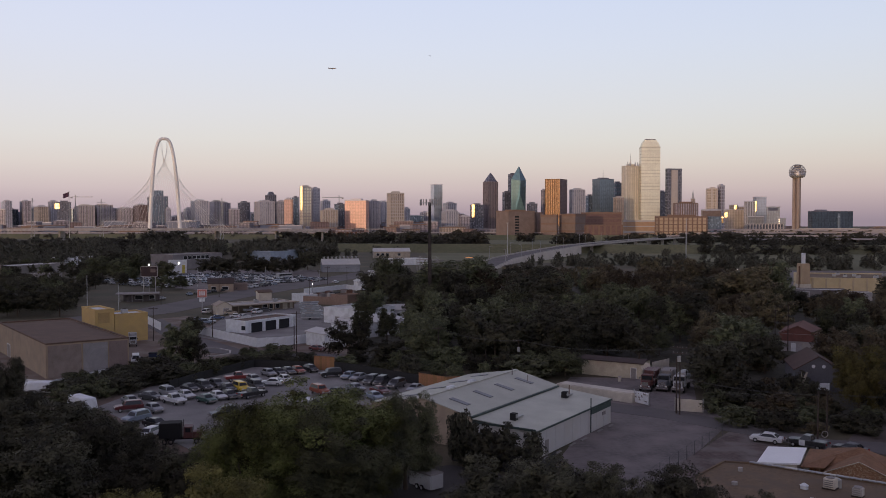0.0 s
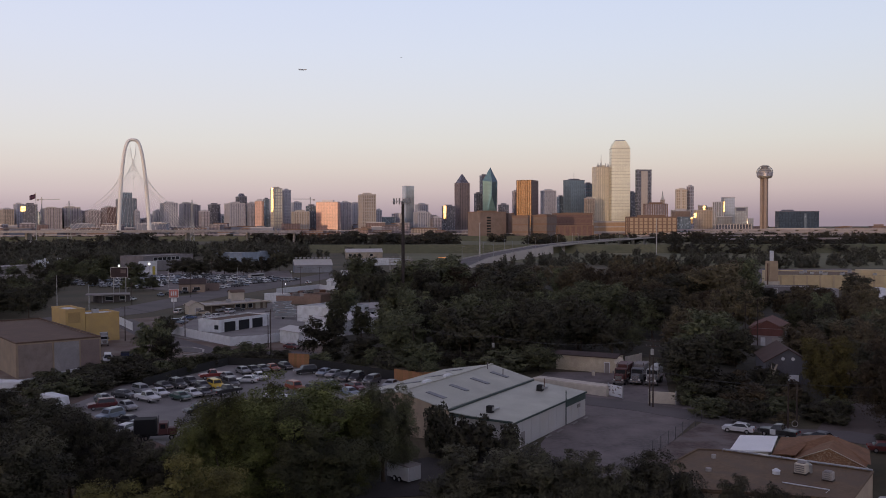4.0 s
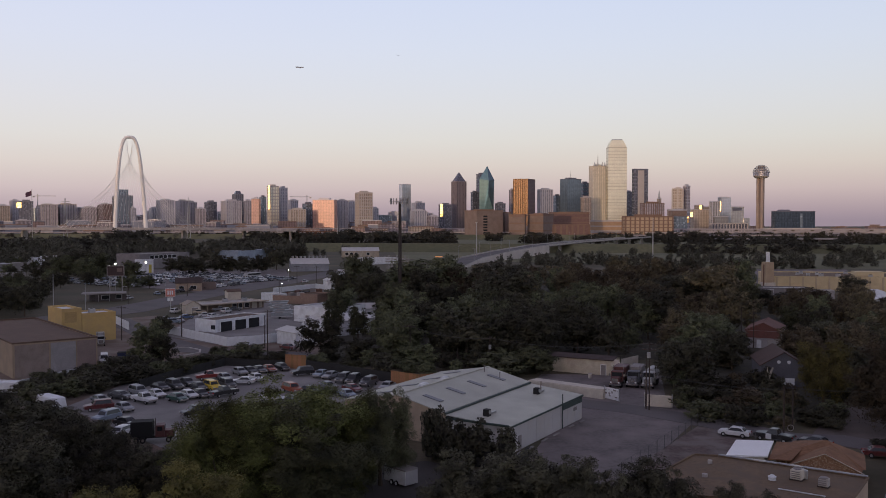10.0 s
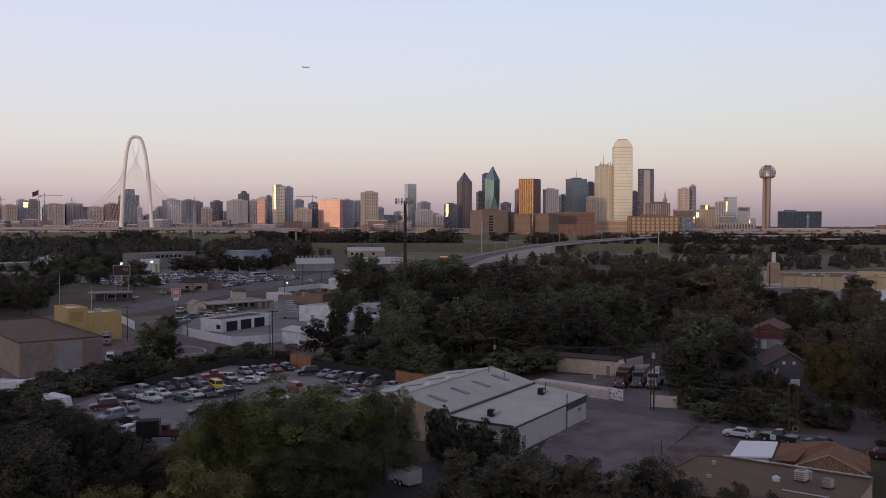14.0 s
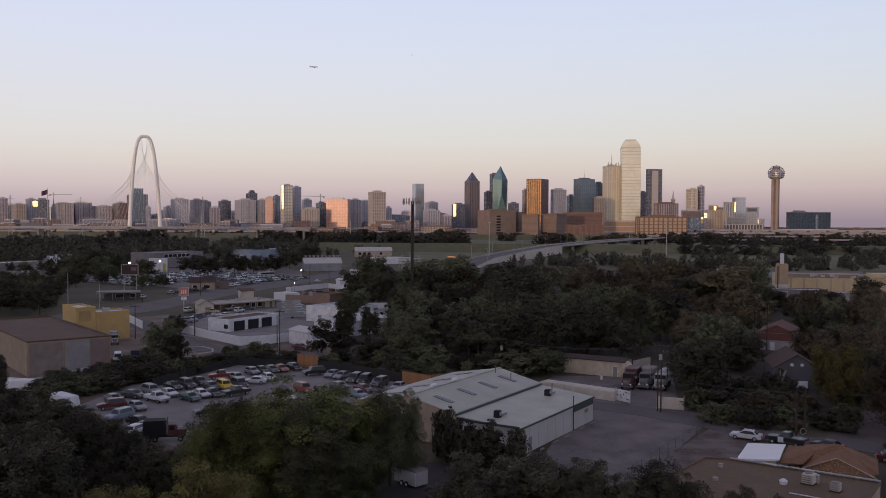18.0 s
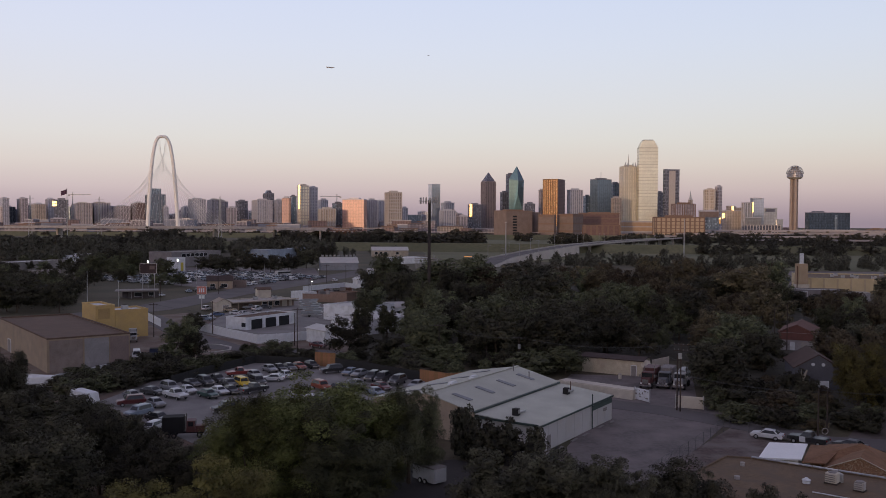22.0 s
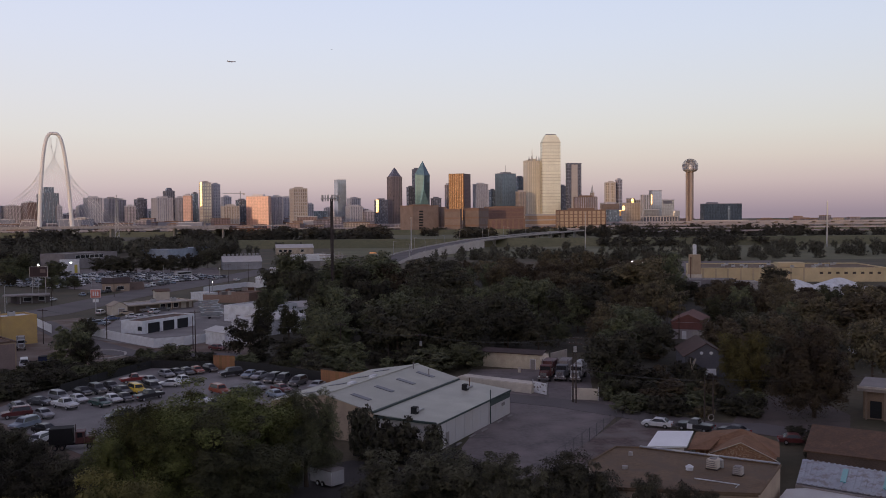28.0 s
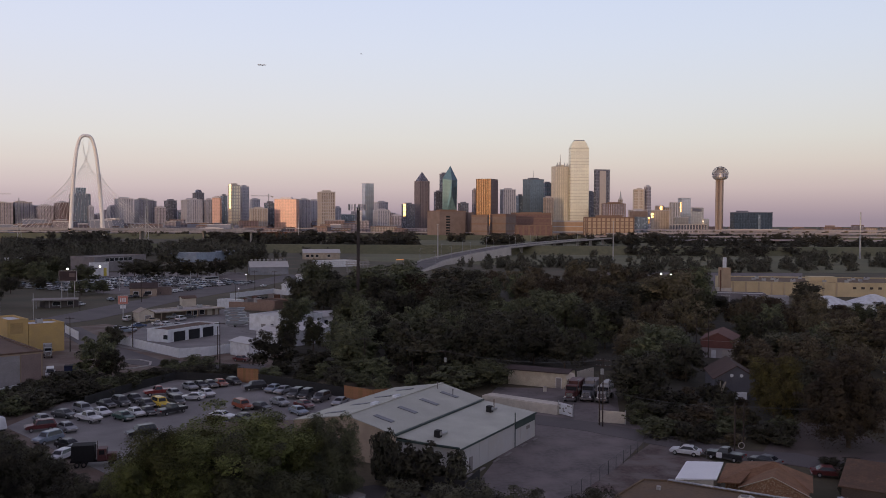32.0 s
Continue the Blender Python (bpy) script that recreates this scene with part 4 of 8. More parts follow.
for k in range(16):
    u = 0.6 + k * 0.32
    i = int(u)
    a_, b_ = Vector(via_pts[i]), Vector(via_pts[min(i + 1, len(via_pts) - 1)])
    p = a_.lerp(b_, u - i)
    hz = via_h[i] + (via_h[min(i + 1, len(via_h) - 1)] - via_h[i]) * (u - i)
    d_ = (b_ - a_).normalized()
    side_off = Vector((-d_.y, d_.x)) * (8.6 if k % 2 else -8.6)
    lp = thing("street_lamp", p.x + side_off.x, p.y + side_off.y, hz + 0.9, math.degrees(math.atan2(d_.y, d_.x)), "slim grey street lamp on the viaduct parapet", "lamp post", "viaduct lamps")
    part("post", cyl(0.14, 0.09, 9, (0, 0, 0), 6), STEEL, lp)
    part("arm", box((0.15, 2.2, 0.12), (0, -1.0 if k % 2 else 1.0, 9)), STEEL, lp)

# iron trestle over the plain
tx, tz = (-117.1, 8.9)
tre = thing("rail_trestle", tx, 1080, 0, -4, "dark rusty iron railway truss on the plain", "bridge")
ty0 = 8.9
for z in (ty0, ty0 + 9):
    part("chord", box((44, 5, 0.9), (0, 0, z)), RUST, tre)
for k in range(9):
    x0 = -22 + k * 5.5
    for s in (-2.4, 2.4):
        part("upright", box((0.6, 0.6, 9), (x0, s, ty0 + 4.5)), RUST, tre)
        if k < 8:
            part("diagonal", tube([(x0, s, ty0 + (0 if k % 2 else 9)), (x0 + 5.5, s, ty0 + (9 if k % 2 else 0))], 0.35, 4), RUST, tre)
for x0 in (-21, -7, 7, 21):
    part("pier", box((2, 5, ty0), (x0, 0, ty0 / 2)), DARKCONC, tre)

# cranes over building sites
for cx, cz0, jib in ((600, 346, -1), (390, 337, 1)):
    xx, zz = ((-294.6, 103.9), (-1042.4, 105.5))[cx == 390]
    cr = thing("tower_crane", xx, 2500, 0, 12, "thin steel tower crane over the roofs", "crane", "cranes")
    part("mast", box((2.2, 2.2, zz), (0, 0, zz / 2)), STEEL, cr)
    part("jib", box((56, 1.4, 1.6), (jib * 20, 0, zz - 6)), STEEL, cr)
    part("counterweight", box((5, 3, 4), (-jib * 10, 0, zz - 8)), CONCRETE, cr)

# ---------------------------------------------------------------- buildings of the neighbourhood
LASTW = {}     # width of the hall built last under each name


def hall(name, label, x, y, w, d, h, rz, wall, roof, parapet=0.4, windows=(), doors=(), units=0, pitch=0.0, gable=None, category="building", trim=None, group=""):
    """A low building: four walls, flat or pitched roof, openings (side, along, sill, width, height) and roof units. Sides: f, b, l, r."""
    e = thing(name, x, y, 0, rz, label, category, group)
    LASTW[name] = w
    t = 0.25
    part("wall", box((w, t, h), (0, -d / 2 + t / 2, h / 2)), wall, e)
    part("wall", box((w, t, h), (0, d / 2 - t / 2, h / 2)), wall, e)
    part("wall", box((t, d - 2 * t, h), (-w / 2 + t / 2, 0, h / 2)), wall, e)
    part("wall", box((t, d - 2 * t, h), (w / 2 - t / 2, 0, h / 2)), wall, e)
    if pitch:
        o = 0.35
        bm = extrude_profile([(-w / 2 - o, h - 0.05), (0, h + pitch), (w / 2 + o, h - 0.05), (w / 2 + o, h + 0.12), (0, h + pitch + 0.17), (-w / 2 - o, h + 0.12)], -d / 2 - o, d / 2 + o) if w < d else None
        if bm is None:
            bm = extrude_profile([(-d / 2 - o, h - 0.05), (0, h + pitch), (d / 2 + o, h - 0.05), (d / 2 + o, h + 0.12), (0, h + pitch + 0.17), (-d / 2 - o, h + 0.12)], -w / 2 - o, w / 2 + o)
            bmesh.ops.rotate(bm, verts=bm.verts[:], cent=(0, 0, 0), matrix=Matrix.Rotation(radians(90), 3, "Z"))
        part("roof", bm, roof, e)
        for s in (-1, 1):
            if w < d:
                g = extrude_profile([(-w / 2 + 0.02, h), (w / 2 - 0.02, h), (0, h + pitch - 0.03)], s * d / 2 - (t if s > 0 else 0), s * d / 2 + (0 if s > 0 else t))
            else:
                g = extrude_profile([(-d / 2 + 0.02, h), (d / 2 - 0.02, h), (0, h + pitch - 0.03)], s * w / 2 - (t if s > 0 else 0), s * w / 2 + (0 if s > 0 else t))
                bmesh.ops.rotate(g, verts=g.verts[:], cent=(0, 0, 0), matrix=Matrix.Rotation(radians(90), 3, "Z"))
            part("gable", g, gable or wall, e)
    else:
        part("roof", box((w - 2 * t - 0.02, d - 2 * t - 0.02, 0.25), (0, 0, h - 0.2 if parapet else h)), roof, e)
        if parapet:
            tr = trim or wall
            part("coping", box((w + 0.1, t + 0.12, parapet), (0, -d / 2 + t / 2, h + parapet / 2)), tr, e)
            part("coping", box((w + 0.1, t + 0.12, parapet), (0, d / 2 - t / 2, h + parapet / 2)), tr, e)
            part("coping", box((t + 0.12, d - 2 * t - 0.12, parapet), (-w / 2 + t / 2, 0, h + parapet / 2)), tr, e)
            part("coping", box((t + 0.12, d - 2 * t - 0.12, parapet), (w / 2 - t / 2, 0, h + parapet / 2)), tr, e)
    place = {"f": (0, -d / 2, 0), "b": (0, d / 2, 180), "l": (-w / 2, 0, -90), "r": (w / 2, 0, 90)}
    for kind, items in (("window", windows), ("door", doors)):
        for side, u, sill, ww, hh, *m in items:
            cx, cy, turn = place[side]
            c = pose(cx, cy, 0, 0, 0, turn) @ pose(u, -0.02, sill + hh / 2)
            ob = part(kind, box((ww, 0.1, hh)), m[0] if m else (DARKGLASS if kind == "window" else DARKCONC), e)
            ob.matrix_basis = c
            fr = bmesh.new()
            for q in (-1, 1):
                add_box(fr, (0.1, 0.16, hh + 0.2), (q * (ww / 2 + 0.05), 0, 0))
                add_box(fr, (ww, 0.16, 0.1), (0, 0, q * (hh / 2 + 0.05)))
            part("frame", fr, WHITE if not m else wall, ob)
    for k in range(units):
        ux, uy = (random.random() - 0.5) * w * 0.7, (random.random() - 0.5) * d * 0.7
        u = part("roof_unit", box((1.6, 1.3, 1.1), (ux, uy, h + 0.5), 0, 0.97, 0.05), STEEL, e)
        part("fan", cyl(0.45, 0.45, 0.12, (ux, uy, h + 1.05), 12), BLACK, u)
    return e


random.seed(11)
# left: brown metal warehouse and the yellow building
hall("metal_warehouse", "brown metal warehouse with a shallow brown roof", -87.0, 199.0, 16.4, 47.0, 6.8, 37.0, mat("dull_tan_sheet", (0.32, 0.25, 0.18), 0.8, vary=0.12, scale=0.2, dirt=(0.24, 0.19, 0.15)), BROWNROOF, 0.3, trim=BROWNROOF, doors=(("f", -4.6, 0.02, 6.4, 6.5, mat("brown_sheet", (0.2, 0.16, 0.14), 0.7, dirt=(0.25, 0.215, 0.2))), ("f", 1.4, 0.02, 4.9, 6.5, mat("grey_sheet", (0.27, 0.26, 0.27), 0.6, dirt=(0.2, 0.19, 0.2))), ("f", 6.0, 0.02, 3.8, 6.5, mat("dark_brown_sheet", (0.2, 0.155, 0.145), 0.7)), ("l", -12, 0, 3, 3.0)), category="warehouse")
hall("yellow_building", "yellow stucco building with a white flat roof", -84.32, 233.51, 8.61, 8.5, 7.1, 38.87, YELLOW, WHITE, 0.35, units=1, category="building")
# its one window is a darker yellow panel painting a shaded recess, no glass
yb = hall("yellow_building", "taller yellow stucco block with roof pipes", -90.56, 230.41, 4.84, 11.5, 8.5, 38.29, YELLOW, WHITE, 0.4, windows=(("f", -0.3, 5.3, 3.0, 2.7, mat("shade_yellow", (0.36, 0.25, 0.11), 0.85)),), category="building")
for k in range(4):
    part("pipe", cyl(0.08, 0.08, 2.8, (-1.6 + k * 0.9, -4.36, 5.3), 6), DARKCONC, yb)

# the repair shop behind the white fence
# the three bay doors are dark panels standing for the shade inside open bays
hall("repair_shop", "white repair shop with three open bays", -53.03, 256.54, 20.36, 8, 3.3, 57.64, WHITE, BROWNROOF, 0.25, windows=(("l", 3, 0.9, 1.6, 1.2),), doors=(("f", -6.1, 0, 4.4, 2.8, DARKGLASS), ("f", -0.4, 0, 4.4, 2.8, DARKGLASS), ("f", 5.2, 0, 4.4, 2.8, DARKGLASS)), category="shop")
# tan walls coloured darker to carry the shadow of the deep eave
office = hall("tan_office", "low tan office building with a deep flat roof and shaded front", -66.5, 313.5, 25.0, 10, 2.5, 42, mat("shade_tan", (0.2, 0.155, 0.12), 0.85), CONCRETE, 0.2, trim=OFFWHITE, windows=[("f", u, 0.6, 1.7, 1.5) for u in (0.5, 3, 5.5)], doors=(("f", 8.6, 0, 2.0, 2.2, OFFWHITE), ("f", 11.2, 0, 1.2, 2.2, OFFWHITE)), units=2, category="building")
part("eave", box((26.4, 2.6, 0.3), (0, -6.1, 2.55)), mat("pale_tan_roofing", (0.36, 0.31, 0.25), 0.9), office, "pale flat eave")
for u in (-11, -6.5, -2, 2.5):
    part("eave_post", box((0.18, 0.18, 2.4), (u, -7.1, 1.2)), TAN, office)
hall("cream_pavilion", "small cream pavilion with a gabled roof", -75.2, 298.8, 5.0, 6.0, 2.9, 30, OFFWHITE, mat("pale_tan_roofing", (0.36, 0.31, 0.25), 0.9), 0, pitch=1.3, doors=(("f", 0.6, 0, 2.0, 2.1),), category="building")
hall("stair_house", "small cream roof house on the office", -66.6, 326.5, 4.79, 4.5, 5.2, 26.03, OFFWHITE, BROWNROOF, 0.2, pitch=0.7, category="building")
hall("white_shop", "white flat-roofed workshop with a door", -26.18, 275.38, 15.43, 16, 4.6, -35.24, WHITE, METALROOF, 0.3, doors=(("f", -2, 0, 1.8, 2.2),), windows=(("f", 1.5, 1.4, 1.2, 1.0),), category="shop")
hall("white_shed", "small white metal shed with open front", -29.74, 222.84, 6.18, 9, 3.4, 39.09, WHITE, METALROOF, 0, pitch=0.8, category="shed")
hall("grey_shed", "blue-grey metal-roofed shed behind the trees", -24.55, 242.26, 7.56, 12, 3.4, 37.48, WHITE, METALROOF, 0, pitch=1.2, category="shed")
hall("grey_shed", "pale metal-roofed shed under the trees", -19.77, 246.3, 12.88, 12, 4, 47.52, WHITE, METALROOF, 0, pitch=1.2, category="shed")
hall("brown_store", "low brown-walled store in the yard", -37.43, 340.96, 8.38, 9, 3, -33.31, mat("brown_wall", (0.26, 0.18, 0.14), 0.85), BROWNROOF, 0.3, category="building")
hall("white_kiosk", "small white block at the street", -54.01, 342.69, 9.3, 6, 3, -49.8, WHITE, METALROOF, 0.2, category="building")
hall("white_house", "small white house with a grey hipped roof", -36.0, 404.0, 8.0, 10, 3.8, 18, WHITE, METALROOF, 0, pitch=2.2, windows=(("f", -2, 1, 1, 1.2), ("f", 2, 1, 1, 1.2)), category="house")
hall("white_dormer", "narrow white block behind the hipped roof", -33.0, 411.0, 3.4, 3.4, 7.6, 18, WHITE, METALROOF, 0, pitch=0.8, category="house")
# station wall colour darkened for the shade beneath the canopy
hall("filling_station", "low station with a flat pale canopy", -119.82, 349.1, 11.99, 8, 2.6, 34, mat("shaded_station_wall", (0.1, 0.085, 0.085), 0.8), CONCRETE, 0.25, windows=(("f", -2, 0.8, 3, 1.4), ("f", 3, 0.8, 2, 1.4)), category="shop")
canopy = thing("station_canopy", -120.0, 345.6, 0, 16, "flat pale canopy on steel posts", "canopy")
part("roof", box((16, 8, 0.5), (0, 0, 3.1)), DARKCONC, canopy)
for sx in (-6.5, -2, 2, 6.5):
    part("post", cyl(0.12, 0.12, 3.0, (sx, -2.5, 0), 8), STEEL, canopy)
hall("cream_store", "tan car dealer's office under a dark hipped roof", -100.0, 396.0, 11.0, 9.0, 3.6, 12, mat("dealer_tan", (0.34, 0.27, 0.21), 0.85, dirt=(0.25, 0.2, 0.16)), mat("dark_brown_roof", (0.06, 0.042, 0.038), 0.9), 0, pitch=2.1, windows=(("f", -3, 0.9, 2.0, 1.4), ("f", 2, 0.9, 2.6, 1.4)), category="shop")
hall("white_store", "white-walled shop with a yellow strip by the sales lot", -161.0, 534.0, 10.5, 9, 7.5, 16, WHITE, DARKCONC, 0.3, doors=(("f", 3.4, 0, 1.6, 5.0, mat("yellow_banner", (0.5, 0.42, 0.08), 0.7)),), category="shop")
hall("low_annex", "small low brick annex beside the dealer's office", -93.4, 404.0, 7.0, 7, 2.8, 12, BRICK, BROWNROOF, 0.2, category="shop")

# farther left
hall("long_store", "long pale storage building", -251.17, 536.43, 43.28, 14, 5, 69.72, DARKCONC, METALROOF, 0.3, category="warehouse")
hall("long_store", "long pale storage building", -208.02, 460.39, 13.82, 10, 4, 37.95, DARKCONC, METALROOF, 0.3, category="warehouse")
hall("grey_warehouse", "grey warehouse with a band of dark windows", -172.0, 592.0, 45.59, 20, 9.4, 61.86, mat("grey_wall", (0.2, 0.185, 0.19), 0.8), DARKCONC, 0.4, windows=[("f", u, 6.5, 3.4, 2.0) for u in (-12, -8, -4, 0, 4, 8)], category="warehouse")
hall("blue_warehouse", "blue-grey metal warehouse beyond the lot", -135.07, 732.05, 69.32, 24, 7, 68.51, mat("blue_metal", (0.26, 0.31, 0.38), 0.6), mat("blue_roof", (0.33, 0.37, 0.43), 0.55), 0.3, category="warehouse")
hall("vent_roof_hall", "white-roofed hall with a row of roof vents", -64.5, 551.0, 23.0, 16, 4.6, 12, mat("blue_grey_sheet", (0.24, 0.25, 0.28), 0.7), METALROOF, 0, pitch=3.2, category="warehouse")
hall("grey_hall", "cream hall with a grey roof and small dark windows", -44.5, 757.0, 31.0, 16, 5.4, 8, mat("cream_block", (0.4, 0.35, 0.28), 0.8, dirt=(0.3, 0.26, 0.21)), METALROOF, 0, pitch=2.8, windows=[("f", u, 2.0, 2.4, 2.0) for u in (-12, -8, -4, 6)], category="warehouse")
hall("flat_store", "flat white-roofed store by the levee", -26.89, 640.28, 28.85, 18, 4, 34.41, WHITE, METALROOF, 0.3, category="warehouse")
hall("flat_store", "low pale store beyond the trees", -266.06, 644.79, 36.08, 18, 5, 68.2, WHITE, METALROOF, 0.3, category="warehouse")
for k in range(9):
    o = tagged(at(new("roof_vent", mesh_of("roof_vent", cyl(0.6, 0.9, 1.4, (0, 0, 0), 8), STEEL)), 0, 0), "round metal roof vent on the white hall", "vent", "roof vents")
    ob = bpy.data.objects["vent_roof_hall"]
    o.matrix_basis = ob.matrix_basis @ pose((k - 4) * 2.5, 0, 7.85)

# the works with the stack
hall("tan_factory", "long tan brick factory", 207.57, 401.58, 82.86, 40, 6, -12.48, mat("factory_brick", (0.6, 0.49, 0.3), 0.85, vary=0.15, scale=0.1, dirt=(0.48, 0.38, 0.23)), TARROOF, 0.45, windows=[("f", u * 3.6 + 12.5, 3.5, 1.5, 1.0, mat("factory_pane", (0.06, 0.045, 0.035), 0.4)) for u in range(8)], units=22, category="factory")
works = bpy.data.objects["tan_factory"]
for k in range(9):
    part("pilaster", box((0.7, 0.5, 6.1), (-40 + k * 5.6, -20.2, 3.05)), mat("pilaster_brick", (0.46, 0.37, 0.25), 0.85, vary=0.15, scale=0.2), works)
for k in range(7):
    part("wall_vent", box((0.8, 0.12, 1.1), (-12 + k * 1.7, -20.05, 4.2)), DARKCONC, works)
part("upper_bay", box((12, 8, 2.2), (2, -6, 7.1)), mat("factory_brick", (0.6, 0.49, 0.3), 0.85), works, "raised tan brick bay")
hall("grey_store", "low grey-white store in front of the works", 163.0, 352.0, 15.0, 7, 3.0, -12, mat("grey_white_block", (0.42, 0.41, 0.42), 0.85), METALROOF, 0.25, category="building")
hall("factory_annex", "low grey loading annex", 154.45, 361.25, 20.28, 9, 3.4, -14.86, mat("grey_wall", (0.2, 0.185, 0.19), 0.8), METALROOF, 0.3, doors=(("f", -6, 0, 3.4, 2.8), ("f", 3, 0, 3.4, 2.8)), category="building")
stack = thing("factory_stack", 157.6, 384.8, 0, 5, "stepped tan brick stack with a white metal top", "chimney")
part("base", box((5, 5, 4), (0, 0, 2.0)), OFFWHITE, stack)
part("shaft", box((4.2, 4.2, 9.0), (0, 0, 8.5), 0, 0.92), mat("stack_brick", (0.4, 0.3, 0.2), 0.85, vary=0.2, scale=0.3), stack)
part("flue", cyl(0.85, 0.85, 4.6, (0, 0, 12.9), 14), WHITE, stack, "white metal flue")
part("ladder", box((0.4, 0.3, 12), (-2.6, -1.5, 6)), RUST, stack)
for tx, ty in ((169.6, 316.5), (190.3, 321.8)):
    tent = thing("event_tent", tx, ty, 0, 4, "white peaked tent on poles", "tent", "tents")
    part("side_wall", box((15, 10, 3.0), (0, 0, 1.5)), WHITE, tent)
    part("canopy", box((16.5, 11.5, 3.2), (0, 0, 4.6), 0, 0.12), WHITE, tent)

# tan shed and houses on the right
hall("tan_shed", "long tan shed with a dark roof", 35.47, 180, 12.78, 5, 3.1, -30.58, mat("cream_siding", (0.5, 0.45, 0.34), 0.8, dirt=(0.38, 0.32, 0.25)), mat("dark_brown_roof", (0.06, 0.042, 0.038), 0.9), 0, pitch=0.45, doors=(("f", 4.6, 0, 1.0, 2.1),), category="shed")
hall("red_house", "two-storey house with a red gable and roof", 88.55, 217.51, 8.01, 13, 4.3, -27.53, mat("grey_siding", (0.33, 0.31, 0.31), 0.8), mat("red_roof", (0.15, 0.075, 0.06), 0.85), 0, pitch=1.9, gable=mat("red_siding", (0.145, 0.06, 0.05), 0.8, vary=0.2, scale=0.6), windows=(("f", 3.2, 2.9, 0.9, 0.8),), doors=(("f", -0.9, 0, 1.1, 2.1, WHITE), ("f", 2.6, 0, 3.0, 2.2, CONCRETE)), category="house")
rh = bpy.data.objects["red_house"]
part("upper_siding", box((LASTW["red_house"] + 0.1, 0.12, 1.7), (0, -6.56, 3.4)), mat("red_siding", (0.145, 0.06, 0.05), 0.8, vary=0.2, scale=0.6), rh, "red upper siding")
hall("dark_house", "dark grey house with a dark red roof and round gable vents", 71.0, 168.4, 8.06, 12, 3.8, -13, mat("dark_siding", (0.1, 0.1, 0.115), 0.8), mat("dark_red_roof", (0.07, 0.042, 0.034), 0.85), 0, pitch=2.6, category="house")
dh = bpy.data.objects["dark_house"]
for u in (-0.9, 0.9):
    o = part("round_vent", cyl(0.32, 0.32, 0.12, (0, 0, 0), 14, "Y"), WHITE, dh)
    o.location = (u, -6.1, 4.6)

# cottages half hidden in the trees
for cx, cy, cr_, roof_m, lab in ((26.7, 370.3, 12, METALROOF, "small white-roofed cottage among the trees"), (64.8, 298.2, -8, METALROOF, "white cottage glimpsed between the trees"), (1.1, 281.1, 5, BROWNROOF, "small brick cottage under the trees"), (-17.1, 282.7, 10, METALROOF, "long pale-roofed shed among the trees"), (117.9, 184.5, -20, METALROOF, "pale mobile home among the trees")):
    hall("tree_cottage", lab, cx, cy, 9.0, 7.0, 3.2, cr_, WHITE, roof_m, 0, pitch=1.5, windows=(("f", -2.4, 1.0, 1.1, 1.2), ("f", 2.4, 1.0, 1.1, 1.2)), doors=(("f", 0, 0, 1.0, 2.1),), category="house", group="cottages")

# ---------------------------------------------------------------- the near warehouse
WX, WY, WA = 4.0, 121.0, 57.0     # start of the valley between its two roofs, its heading
ware = thing("near_warehouse", WX, WY, 0, WA, "low metal warehouse with white roofs and green trim", "warehouse")
L = 27.0
METALWALL = mat("white_metal_wall", (0.47, 0.46, 0.45), 0.6, vary=0.1, scale=0.2, dirt=(0.46, 0.43, 0.39), dirt_at=0.6)
# gabled main bay: local y from 0 to 18, ridge at 9
def slab4(a, b, c, d, t):
    bm = bmesh.new()
    lo = [bm.verts.new(p) for p in (a, b, c, d)]
    hi = [bm.verts.new((p[0], p[1], p[2] + t)) for p in (a, b, c, d)]
    bm.faces.new(hi)
    bm.faces.new(lo[::-1])
    for i in range(4):
        j = (i + 1) % 4
        bm.faces.new((lo[i], lo[j], hi[j], hi[i]))
    bmesh.ops.recalc_face_normals(bm, faces=bm.faces[:])
    return bm


RZ, VZ, EZ = 6.2, 4.55, 3.7
LF = 25.4      # length of the low front bay
WAREROOF = mat("aged_white_roof", (0.41, 0.412, 0.345), 0.55, vary=0.14, scale=0.12, dirt=(0.345, 0.34, 0.285), dirt_at=0.56)
LM, RY, BY_ = 27.8, 8.1, 17.6     # length of the gabled bay, where its ridge and back eave run
part("roof_slope", slab4((-0.4, 0.1, VZ), (L + 0.4, 0.1, VZ), (LM + 0.4, RY, RZ), (-0.1, RY, RZ), 0.12), WAREROOF, ware, "white metal roof")
part("roof_slope", slab4((-0.1, RY, RZ), (LM + 0.4, RY, RZ), (LM + 0.4, BY_, VZ), (-0.1, BY_, VZ), 0.12), WAREROOF, ware, "white metal roof")
part("ridge_cap", box((LM + 0.5, 0.5, 0.12), (LM / 2 + 0.1, RY, RZ + 0.16)), WAREROOF, ware)
part("low_roof", slab4((-0.3, -10.0, EZ), (LF + 0.2, -10.0, EZ), (L + 0.3, -0.3, VZ - 0.3), (-0.3, -0.3, VZ - 0.3), 0.12), WAREROOF, ware, "white low roof")
part("valley_gutter", box((L + 0.5, 0.3, 0.22), (L / 2, -0.12, VZ - 0.05)), GREENTRIM, ware, "dark gutter")
part("fascia", box((LF + 0.6, 0.12, 0.24), (LF / 2, -10.1, EZ - 0.02)), GREENTRIM, ware, "green fascia")
part("fascia", box((0.12, 9.8, 0.3), (-0.42, -5.2, EZ + 0.25)), GREENTRIM, ware, "green fascia")
